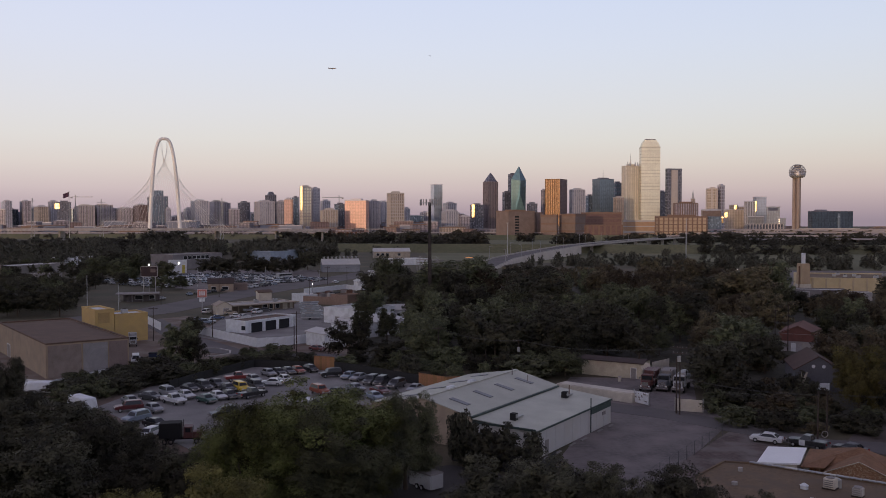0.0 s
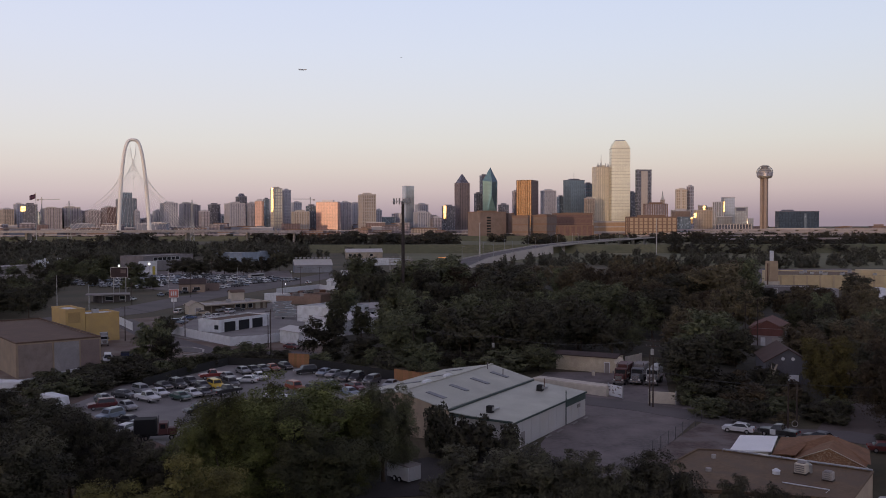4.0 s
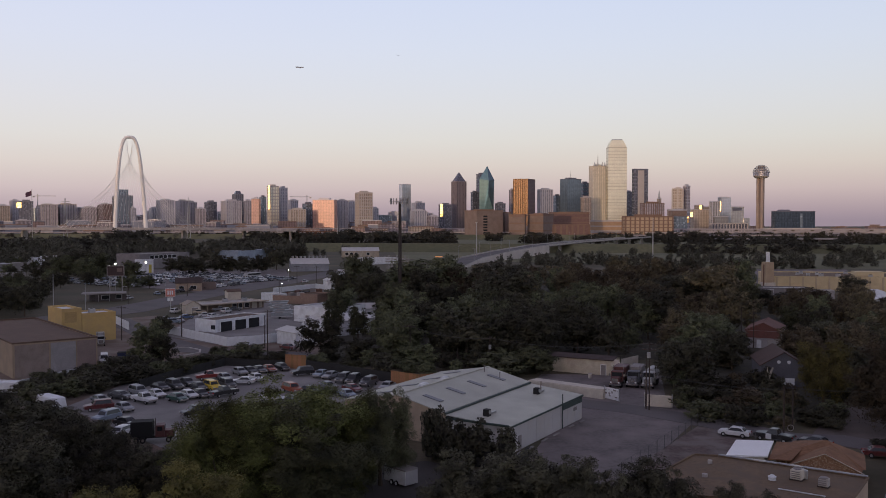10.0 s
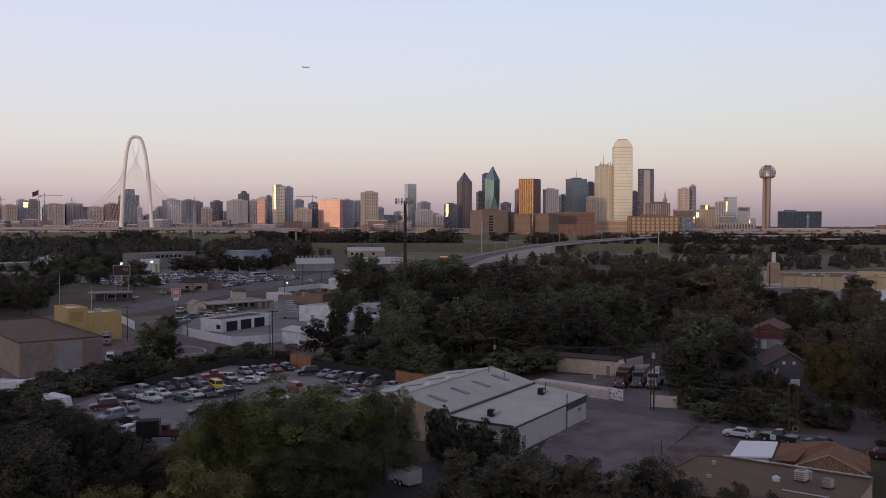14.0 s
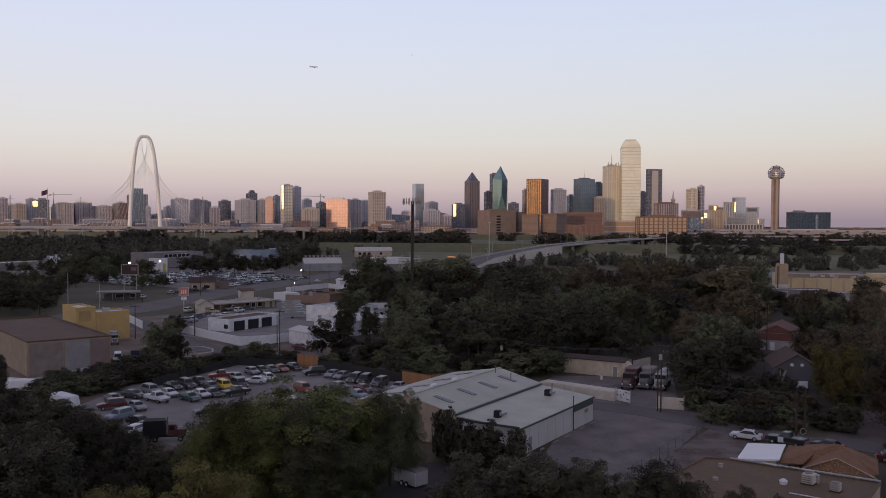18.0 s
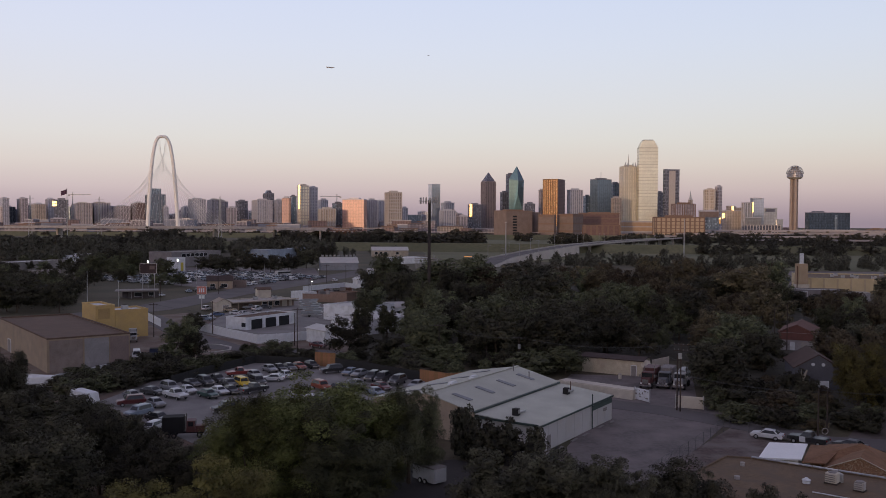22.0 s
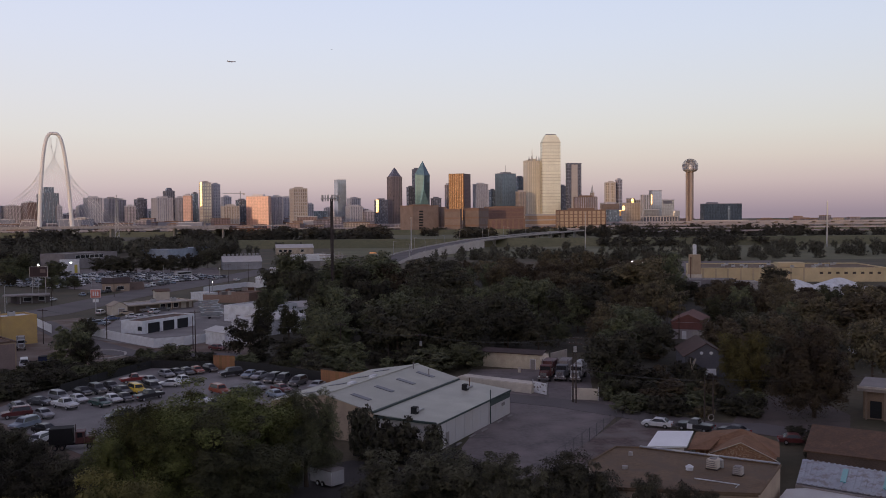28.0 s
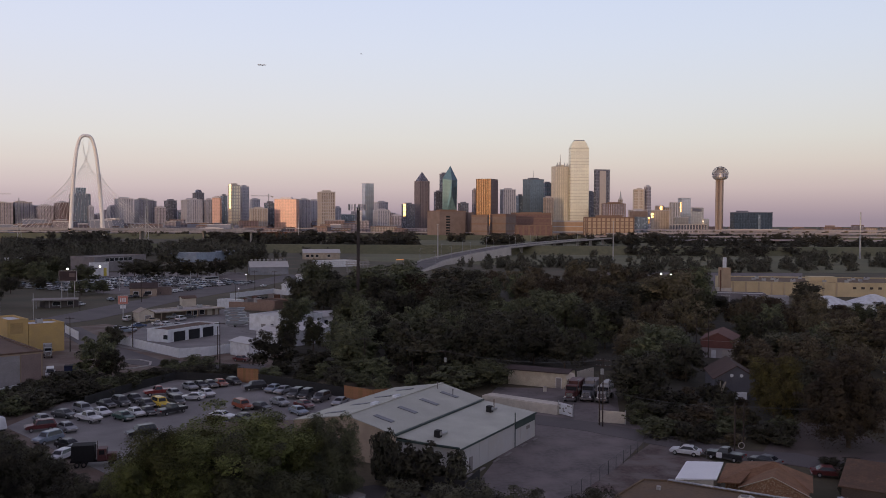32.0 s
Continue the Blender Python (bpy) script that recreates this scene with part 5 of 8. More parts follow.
for wx in (0.25, L - 0.2):
    g = extrude_profile([(0.0, 0.0), (BY_ - 0.1, 0.0), (BY_ - 0.1, VZ), (RY, RZ), (0.0, VZ)], 0, 0.25)
    bmesh.ops.rotate(g, verts=g.verts[:], cent=(0, 0, 0), matrix=Matrix.Rotation(radians(90), 3, "Z"))
    part("gable_wall", g, TAN, ware, "tan end wall").location = (wx, 0, 0)
part("back_wall", box((L, 0.25, VZ), (L / 2, BY_ - 0.25, VZ / 2)), TAN, ware)
part("end_wall", box((0.25, 9.7, EZ), (0.12, -4.95, EZ / 2)), METALWALL, ware)
part("end_wall", box((0.25, 9.9, EZ), (LF + 0.8, -4.9, EZ / 2), -10), METALWALL, ware)
for k in range(9):
    part("wall_panel", box((LF / 9 - 0.05, 0.2, EZ - 0.1), (LF * (k + 0.5) / 9, -9.9, EZ / 2)), METALWALL, ware)
part("downpipe", cyl(0.08, 0.08, EZ + 1.6, (17.4, -10.15, 0), 8), GREENTRIM, ware)
part("dark_panel", box((7.4, 0.1, 0.75), (21.5, -10.06, EZ - 0.6)), GREENTRIM, ware, "dark green panel under the eave")
part("door", box((0.95, 0.08, 2.05), (3.0, -10.03, 1.03)), DARKCONC, ware)
part("wall_sign", box((1.2, 0.06, 0.5), (22.6, -10.04, 2.1)), DARKCONC, ware)
for k, (u, ln) in enumerate(((1.2, 1.7), (4.4, 2.2), (9.6, 1.9), (13.4, 2.3), (19.3, 2.0), (23.2, 1.6))):
    part("kerb_stone", box((ln, 0.32, 0.16), (u, -10.75 - 0.12 * (k % 2), 0.1)), DARKCONC, ware)
sk = mesh_of("skylight", box((1.0, 3.1, 0.08)), SKYLIGHT)
tilt = math.degrees(math.atan2(RZ - VZ, RY))
for k in range(4):
    for s in (-1, 1):
        o = part("skylight", sk, None, ware, "grey translucent roof sheet")
        o.matrix_basis = pose(3.6 + k * 6.6, RY + s * (3.9 if s < 0 else 4.6), (RZ + VZ) / 2 + 0.2, -s * tilt, 0, 0)
for u in (8.0, 14.2):
    part("ridge_vent", box((1.9, 0.7, 0.4), (u, RY + 0.5, RZ + 0.3), 0, 0.8), WHITE, ware)
for u, v, z in ((23.5, 3.6, 5.2), (24.5, 7.0, 5.9)):
    p = part("stack_pipe", cyl(0.08, 0.08, 1.1, (u, v, z), 8), DARKCONC, ware)
    part("cap", cyl(0.16, 0.08, 0.2, (u, v, z + 1.1), 8), DARKCONC, p)
for u, v in ((3.1, -4.9), (20.8, -4.3)):
    zz = EZ + (v + 10.4) * 0.05
    ac = part("roof_fan", box((0.9, 0.9, 1.0), (u, v, zz + 0.6), 0, 0.95, 0.06), BLACK, ware, "dark roof fan housing")
    part("grille", cyl(0.3, 0.3, 0.1, (u, v - 0.5, zz + 0.7), 14, "Y"), STEEL, ac)
    part("duct", box((2.2, 0.25, 0.25), (u + 1.5, v, zz + 0.3)), STEEL, ac)
part("vent_post", cyl(0.08, 0.08, 1.8, (22.6, -4.2, EZ + 0.3), 6), RUST, ware)
# back wing with its white end
hall("back_wing", "low cream-white wing behind the warehouse", 27.8, 157.6, 15.6, 3.0, 1.6, -40.6, OFFWHITE, OFFWHITE, 0.0, category="warehouse")

# loose white panels by the street
for px, (ax, ay), wd, ang, lab in ((0, (34.2, 150.8), 3.3, -57.03, "white mural-painted gate panel with dark scribbles"), (1, (40.6, 144.5), 4.3, -23.03, "cream metal gate panel beside the pole")):
    e = thing("gate_panel", ax, ay, 0, ang, lab, "gate")
    part("panel", box((wd, 0.12, 2.0), (0, 0, 1.15), 0, 1, 0.03), WHITE if px == 0 else OFFWHITE, e)
    for q in (-1, 1):
        part("post", box((0.14, 0.14, 2.4), (q * (wd / 2 + 0.1), 0, 1.2)), STEEL, e)
    if px == 0:
        random.seed(5)
        for k in range(14):
            part("scribble", box((random.uniform(0.15, 0.5), 0.02, random.uniform(0.08, 0.3)), (random.uniform(-1.4, 1.4), -0.075, random.uniform(0.5, 1.9)), 0), DARKCONC, e)

# covered trailer and canvas-topped trailer behind the hedge
for (ax, ay), lw, ang, lab in (((-73.3, 158.7), 5.0, 12, "white tarpaulin-covered trailer by the hedge"), ((-60.0, 145.6), 6.4, -41, "low white covered trailer at the lot"), ((-49.6, 100.3), 7.0, 20, "pale metal awning under the trees")):
    e = thing("covered_trailer", ax, ay, 0, ang, lab, "trailer")
    part("cover", box((lw, 2.4, 1.9), (0, 0, 1.55), 0, 0.86, 0.15), WHITE, e)
    part("chassis", box((lw, 1.6, 0.25), (0, 0, 0.5)), BLACK, e)
    for q in (-1, 1):
        part("wheel", cyl(0.36, 0.36, 0.22, (0, q * 1.0 - 0.11, 0.36), 12, "Y"), BLACK, e)
# clutter inside the walled store yard
random.seed(23)
for k in range(16):
    ax, ay = Vector((-54, 351.7)).lerp(Vector((-41.1, 359.5)), random.random())
    e = thing("storage_crate", ax + random.uniform(-2, 2), ay + random.uniform(0, 22), 0, random.uniform(0, 90), "weathered dark storage crate in the yard", "crate", "yard crates")
    part("body", box((random.uniform(1.5, 3.5), random.uniform(1.2, 2), random.uniform(1.2, 2.6)), (0, 0, 0.9), 0, 0.97, 0.04), random.choice((DARKCONC, RUST, BLACK, CONCRETE)), e)
    part("lid", box((1.4, 1.0, 0.12), (0, 0, 1.9)), DARKCONC, e)
# switchyard of pale posts beyond the trees
sy = thing("switchyard", -9.8, 567.1, 0, 8, "pale steel switchyard posts and beams among the trees", "switchyard")
for k in range(9):
    for j in range(2):
        part("post", cyl(0.14, 0.1, 7.0 + (k * 5 % 3), ((k - 4) * 1.7, j * 6 - 3, 0), 6), CONCRETE, sy)
for j in range(2):
    for z in (5.0, 6.6):
        part("beam", box((15, 0.25, 0.3), (0, j * 6 - 3, z)), CONCRETE, sy)

# ---------------------------------------------------------------- near roofs on the right
COPING = mat("grey_coping", (0.3, 0.31, 0.33), 0.5, vary=0.2, scale=0.8, dirt=(0.25, 0.24, 0.24), dirt_at=0.55)


def edge_boxes(e, poly, z, width, height, material, name="coping"):
    for i in range(len(poly)):
        a, b = Vector(poly[i]), Vector(poly[(i + 1) % len(poly)])
        c, d = (a + b) / 2, b - a
        part(name, box((d.length - width * 0.5, width, height), (c.x, c.y, z), math.degrees(math.atan2(d.y, d.x))), material, e)


flat_poly = [(33.8, 96.3), (46.2, 87.4), (39.5, 78.5), (25.5, 82.5), (26.4, 91.2), (31.2, 97.0)]
big = thing("flat_roof_building", 0, 0, 0, 0, "flat-roofed building with a brown gravel roof and grey coping", "building")
part("outer_wall", prism(flat_poly, 0, 4.75), TAN, big)
part("roof", prism([(x * 0.995, y * 0.998) for x, y in flat_poly], 4.65, 4.85), TARROOF, big, "brown gravel roof")
edge_boxes(big, flat_poly[1:] + flat_poly[:1], 4.9, 0.22, 0.22, TARROOF)
random.seed(8)
for k in range(12):
    c = Vector(flat_poly[0]).lerp(Vector(flat_poly[1]), (k + 0.5) / 12)
    part("coping_sheet", box((1.22, 0.4, 0.1), (c.x, c.y, 5.06), -39.8 + random.uniform(-1, 1)), random.choice((COPING, COPING, COPING, COPING, METALROOF)), big, "silver coping sheet")
ac_roof = 4.85
for k, (ax, ay, sx, sz, m) in enumerate(((38.7, 87.2, 1.15, 1.0, OFFWHITE), (40.3, 84.7, 0.95, 0.8, CONCRETE))):
    u = part("roof_unit", box((sx, sx * 0.85, sz), (ax, ay, ac_roof + sz / 2 + 0.1), -43, 0.98, 0.05), m, big, "pale air conditioner")
    part("fan", cyl(0.4, 0.4, 0.08, (ax, ay, ac_roof + sz + 0.1), 14), DARKCONC, u)
    for j in range(4):
        part("louvre", box((sx * 0.8, 0.06, 0.08), (ax - 0.46, ay - 0.5, ac_roof + 0.35 + j * 0.2), -43), DARKCONC, u)
    part("skid", box((sx * 1.1, sx, 0.12), (ax, ay, ac_roof + 0.06), -43), POLEWOOD, u)
part("elbow_duct", tube([(39.7, 87.5, 4.85), (39.7, 87.5, 5.6), (39.2, 87.3, 5.8)], 0.26, 8), STEEL, big)
dome = part("roof_vent", cyl(0.38, 0.38, 0.3, (36.1, 87.2, ac_roof), 14), WHITE, big)
part("cap", cyl(0.45, 0.12, 0.22, (36.1, 87.2, ac_roof + 0.35), 14), WHITE, dome)
part("roof_vent", cyl(0.3, 0.3, 0.3, (29.6, 88.6, ac_roof), 12), CONCRETE, big)
part("roof_vent", cyl(0.25, 0.25, 0.4, (31.8, 93.4, ac_roof), 12), CONCRETE, big)
part("roof_pipe", tube([(35.4, 84.1, 4.92), (37.8, 82.3, 4.92), (38.9, 81.5, 4.92), (38.2, 80.7, 4.92)], 0.06, 6), WHITE, big, "white roof pipe")

# bungalow: white carport roof, brown roofs, brick gable
WHITEROOF = mat("bright_white_roof", (0.8, 0.8, 0.8), 0.5, vary=0.05, scale=0.3)
HB = mat("bungalow_brick", (0.25, 0.13, 0.07), 0.85, vary=0.25, scale=2.2, fine=9.0, dirt=(0.42, 0.3, 0.2), dirt_at=0.57, soft=0.08)
ROOFTILE = mat("brown_shingles", (0.205, 0.108, 0.058), 0.9, vary=0.25, scale=0.6, fine=4.0)
carport = thing("carport", 0, 0, 0, 0, "white flat-roofed carport beside the brick bungalow", "carport")
part("roof", prism([(36.9, 102.7), (41.8, 102.2), (45.5, 109.3), (40.9, 110.0)], 3.05, 3.25), WHITEROOF, carport, "bright white roof")
part("wall", prism([(37.2, 102.9), (41.5, 102.5), (45.1, 109.0), (41.0, 109.6)], 0, 3.04), OFFWHITE, carport)
bung = thing("brick_bungalow", 44.5, 101.2, 0, -32.5, "brick bungalow with brown shingle roofs and white gable trim", "house")
part("wall", box((7.8, 0.3, 2.9), (3.9, 0.2, 1.45)), HB, bung)
part("wall", box((7.8, 0.3, 2.9), (3.9, 7.5, 1.45)), HB, bung)
part("wall", box((0.3, 7.0, 2.9), (0.15, 3.85, 1.45)), HB, bung)
part("wall", box((0.3, 7.0, 2.9), (7.65, 3.85, 1.45)), HB, bung)
part("gable", extrude_profile([(0, 2.9), (7.8, 2.9), (3.9, 4.75)], 0.05, 0.35), HB, bung, "brick gable")
part("roof_slope", slab4((-0.5, -0.4, 2.75), (3.9, -0.4, 4.82), (3.9, 7.9, 4.82), (-0.5, 7.9, 2.75), 0.14), ROOFTILE, bung)
part("roof_slope", slab4((3.9, -0.4, 4.82), (8.3, -0.4, 2.75), (8.3, 7.9, 2.75), (3.9, 7.9, 4.82), 0.14), ROOFTILE, bung)
for s in (0, 1):
    part("barge_board", slab4((-0.5 + s * 9.2, -0.46, 2.78), (3.9, -0.46, 4.85), (3.9, -0.38, 4.85), (-0.5 + s * 9.2, -0.38, 2.78), 0.1), OFFWHITE, bung, "white barge board")
for u in (2.6, 5.9):
    wdw = part("window", box((1.3, 0.1, 1.1), (u, 0.02, 1.75)), DARKGLASS, bung)
    part("frame", box((1.5, 0.06, 0.1), (u, -0.02, 2.35)), WHITE, wdw)
    part("sill", box((1.5, 0.16, 0.08), (u, -0.04, 1.16)), WHITE, wdw)
bung.scale = (0.88, 0.55, 0.86)
wing = thing("bungalow_wing", 0, 0, 0, 0, "main body of the bungalow under a hipped brown roof", "house")
part("wall", prism([(43.8, 104.5), (51.2, 98.9), (54.2, 104.6), (49.2, 111.0)], 0, 2.6), HB, wing)
hip = bmesh.new()
hip_base = [hip.verts.new((x, y, 2.6)) for x, y in ((43.2, 104.5), (51.6, 98.0), (54.9, 104.6), (49.2, 111.8))]
hip_top = hip.verts.new((50.3, 105.2, 4.35))
hip.faces.new(hip_base)
for k in range(4):
    hip.faces.new((hip_base[k], hip_base[(k + 1) % 4], hip_top))
bmesh.ops.recalc_face_normals(hip, faces=hip.faces[:])
part("hip_roof", hip, ROOFTILE, wing)
part("side_roof", slab4((41.9, 102.3, 2.75), (44.4, 101.6, 2.75), (48.4, 106.0, 3.6), (45.6, 108.6, 3.2), 0.12), ROOFTILE, wing)

# brown-roofed long house and the ribbed roof at its foot
hall("long_house", "long house with a brown shingle roof", 67.4, 101.2, 17.0, 12.0, 2.2, -38, mat("dark_brown_boards", (0.12, 0.085, 0.065), 0.85), mat("dark_brown_shingles", (0.125, 0.076, 0.048), 0.9, vary=0.25, scale=0.5, fine=4.0, dirt=(0.09, 0.06, 0.045), dirt_at=0.55), 0, pitch=1.9, category="house")
rib = thing("ribbed_roof_shed", 0, 0, 0, 0, "shed with a ribbed white metal roof and green skylights", "shed")
RIBM = mat("ribbed_white_metal", (0.3, 0.31, 0.345), 0.45, 0.1, vary=0.15, scale=0.4, dirt=(0.2, 0.17, 0.165), dirt_at=0.56, soft=0.08)
rc = [Vector((52.4, 94.2, 3.4)), Vector((63.5, 83.5, 3.4)), Vector((58.6, 77.6, 2.9)), Vector((48.0, 87.4, 2.9))]
part("outer_wall", prism([(v.x * 0.995, v.y * 0.997) for v in rc], 0, 2.8), DARKCONC, rib)
nsheet = 26
for k in range(nsheet):
    a, b = rc[0].lerp(rc[1], k / nsheet), rc[0].lerp(rc[1], (k + 0.62) / nsheet)
    c, d = rc[3].lerp(rc[2], (k + 0.62) / nsheet), rc[3].lerp(rc[2], k / nsheet)
    part("roof_sheet", slab4(tuple(a), tuple(b), tuple(c), tuple(d), 0.05), RIBM, rib)
    a2, c2 = rc[0].lerp(rc[1], (k + 1) / nsheet), rc[3].lerp(rc[2], (k + 1) / nsheet)
    part("roof_rib", slab4(tuple(b), tuple(a2), tuple(c2), tuple(c), 0.13), RIBM, rib)
for f in (0.29, 0.57, 0.83):
    a, b = rc[0].lerp(rc[1], f), rc[3].lerp(rc[2], f)
    p, q_ = a.lerp(b, 0.2), a.lerp(b, 0.72)
    dv = (rc[1] - rc[0]).normalized() * 0.55
    part("skylight", slab4(tuple(p), tuple(p + dv), tuple(q_ + dv), tuple(q_), 0.2), mat("green_skylight", (0.13, 0.36, 0.36), 0.3, vary=0.1), rib, "sea-green plastic skylight")
low = thing("white_low_roof", 0, 0, 0, 0, "low building with a plain white roof", "building")
lowp = [(46.3, 86.3), (48.6, 86.3), (57.0, 78.2), (50.5, 72.5), (41.5, 80.5)]
part("outer_wall", prism(lowp, 0, 2.5), TAN, low)
part("roof", prism([(x * 1.002, y * 1.001) for x, y in lowp], 2.5, 2.65), METALROOF, low)
# timber-fronted building with posts
post_b = thing("porch_building", 87.5, 125.0, 0, -38, "dark flat-roofed building with a white-edged porch", "building")
# board colour lowered so the wall reads as the porch's shaded recess
part("outer_wall", box((14, 9, 4.2), (0, 0, 2.1)), mat("shaded_boards", (0.2, 0.15, 0.11), 0.85), post_b)
part("roof", box((15.5, 10.5, 0.5), (0, -0.3, 4.6)), DARKCONC, post_b)
part("porch_edge", box((15.5, 0.2, 0.35), (0, -5.6, 5.0)), CONCRETE, post_b)
for k in range(6):
    part("post", box((0.25, 0.25, 4.3), (-6.5 + k * 2.6, -5.2, 2.15)), mat("weathered_porch_wood", (0.2, 0.155, 0.12), 0.85), post_b)
    part("opening", box((1.6, 0.1, 2.6), (-5.2 + k * 2.4, -4.55, 1.5)), DARKGLASS, post_b)

# ---------------------------------------------------------------- trees
def leaf_cloud(rng, lobes, count, size, up=0.0, core=0.35):
    """Many small leaf sprays over the upper skins of overlapping clumps, with larger ones deep inside that close the crown."""
    c = np.array([l[:3] for l in lobes])
    r = np.array([l[3:6] for l in lobes])
    wts = r[:, 0] * r[:, 1] + r[:, 0] * r[:, 2]
    idx = rng.choice(len(lobes), count, p=wts / wts.sum())
    d = rng.normal(size=(count, 3))
    d[:, 2] = np.abs(d[:, 2]) * np.where(rng.random(count) < 0.84, 1, -1)
    d /= np.linalg.norm(d, axis=1)[:, None]
    rad = 1.04 - 0.5 * rng.random(count) ** 1.7 + 0.1 * rng.normal(size=count).clip(-1, 2.4)
    p = c[idx] + d * r[idx] * rad[:, None]
    out = p - np.array([0, 0, 0.42])
    out /= np.linalg.norm(out, axis=1)[:, None] + 1e-6
    soft_n = d * 0.85 + out * 0.6 + rng.normal(size=(count, 3)) * 0.16
    nrm = d * 1.1 + rng.normal(size=(count, 3)) * 0.75 + np.array([0, 0, up])
    nrm /= np.linalg.norm(nrm, axis=1)[:, None]
    t = np.cross(nrm, rng.normal(size=(count, 3)))
    t /= np.linalg.norm(t, axis=1)[:, None]
    b = np.cross(nrm, t)
    s = size * (0.55 + 0.9 * rng.random(count) ** 1.4)[:, None]
    k = 0.5 + 0.5 * rng.random((4, count, 1))
    v = np.stack([p + t * s * k[0], p - t * s * k[2] * 0.5 + b * s * k[1] * 0.75, p - t * s * k[2] * 0.5 - b * s * k[3] * 0.75], 1).reshape(-1, 3)
    f = np.arange(count * 3).reshape(-1, 3)
    if core:
        inner = leaf_cloud(rng, [(l[0] * 0.78, l[1] * 0.78, 0.42 + (l[2] - 0.42) * 0.8, *[q * 0.7 for q in l[3:6]]) for l in lobes], int(count * core), size * 1.9, up, 0)
        f = np.concatenate([f, inner[1] + len(v)])
        v = np.concatenate([v, inner[0]])
        soft_n = np.concatenate([soft_n, inner[2]])
    return v, f, soft_n


def cloud_mesh(name, v, f, soft_n, material):
    """One mesh of leaf sprays; the shading follows the lobes, so that a crown reads as a soft volume."""
    me = bpy.data.meshes.new(name)
    me.vertices.add(len(v))
    me.vertices.foreach_set("co", v.astype(np.float32).ravel())
    me.loops.add(f.size)
    me.loops.foreach_set("vertex_index", f.astype(np.int32).ravel())
    me.polygons.add(len(f))
    me.polygons.foreach_set("loop_start", np.arange(0, f.size, 3, dtype=np.int32))
    me.materials.append(material)
    me.polygons.foreach_set("use_smooth", np.ones(len(f), dtype=bool))
    me.update()
    soft_n = soft_n / np.linalg.norm(soft_n, axis=1)[:, None]
    me.normals_split_custom_set_from_vertices(np.repeat(soft_n, 3, axis=0).tolist())
    return me


def crown_lobes(rng, n, low=0.16, tall=0.0):
    """Lobes of a crown 1 high and about 1 wide: a broken dome of unequal clumps, each carrying smaller sprays on its top."""
    out = [(0, 0, 0.5, 0.27, 0.27, 0.3)]
    lean, squash, turn = rng.normal(size=2) * 0.06, 1 + 0.22 * rng.normal(), rng.random() * 6.283
    for k in range(n):
        z = low + (0.92 - low) * (k + rng.random()) / n
        a = 6.283 * (k * 0.382 + 0.16 * rng.random()) + turn
        span = math.sqrt(max(0.02, 1 - (abs(z - 0.46) / 0.52) ** 2.2))
        ring = 0.385 * span * (0.6 + 0.5 * rng.random())
        rr = (0.062 + 0.08 * rng.random() ** 1.4) * (0.75 + 0.5 * span)
        x, y, zz = ring * math.cos(a) * squash + lean[0] * z, ring * math.sin(a) / squash + lean[1] * z, z + tall * (rng.random() - 0.4)
        out.append((x, y, zz, rr, rr, rr * (0.9 + tall)))
        for j in range(4):
            b, q = rng.random() * 6.283, rr * (0.34 + 0.26 * rng.random())
            out.append((x + rr * 0.75 * math.cos(b), y + rr * 0.75 * math.sin(b), zz + rr * (0.2 + 0.75 * rng.random()), q, q, q))
    return out


def trunk_mesh(rng, limbs=5):
    bm = bmesh.new()
    add_tube(bm, [(0, 0, -0.02), (0.01, 0, 0.15), (0.0, 0.01, 0.35), (0.01, 0, 0.6)], [0.034, 0.026, 0.02, 0.008], 7)
    for k in range(limbs):
        a = 6.283 * k / limbs + rng.random()
        z0 = 0.2 + 0.2 * rng.random()
        r1, z1 = 0.15 + 0.13 * rng.random(), z0 + 0.2 + 0.2 * rng.random()
        add_tube(bm, [(0, 0, z0), (r1 * 0.5 * math.cos(a), r1 * 0.5 * math.sin(a), (z0 + z1) / 2 - 0.02), (r1 * math.cos(a), r1 * math.sin(a), z1)], [0.014, 0.01, 0.004], 5)
    return mesh_of("trunk", bm, BARK)


KINDS = {}
rng = np.random.default_rng(7)
for kind, variants, lobes, count, size, low, tall in (("big", 2, 52, 100000, 0.0092, 0.12, 0.5), ("near", 4, 40, 40000, 0.0135, 0.12, 0.3), ("mid", 6, 24, 7600, 0.0225, 0.14, 0.1), ("bush", 3, 24, 3600, 0.036, 0.22, 0.15)):
    for leaf in (LEAF, LEAFYEL, LEAFOLIVE, LEAFDARK, LEAFBRIGHT):
        KINDS[kind, leaf.name] = []
        if kind == "big" and leaf not in (LEAF, LEAFYEL, LEAFBRIGHT):
            continue
        for k in range(variants if leaf in (LEAF, LEAFDARK) and kind != "big" else 2):
            v, f, sn = leaf_cloud(rng, crown_lobes(rng, lobes, low, tall), count, size, 0.2)
            if kind == "bush":
                v[:, 2] = (v[:, 2] - 0.18) * 1.25
            v[:, 2] /= np.quantile(v[:, 2], 0.998)
            v[:, :2] *= 0.5 / np.quantile(np.abs(v[:, :2]), 0.995)
            KINDS[kind, leaf.name].append((cloud_mesh("crown", v, f, sn, leaf), trunk_mesh(rng)))
TREE_LABEL = {"lit_green_leaves": "broad tree with fresh green leaves", "tree_leaves": "broad green tree with a dense rounded crown", "yellowing_leaves": "tree with yellowing green leaves", "dark_leaves": "dark green tree in the shade", "olive_brown_leaves": "olive-brown tree in late-summer leaf"}
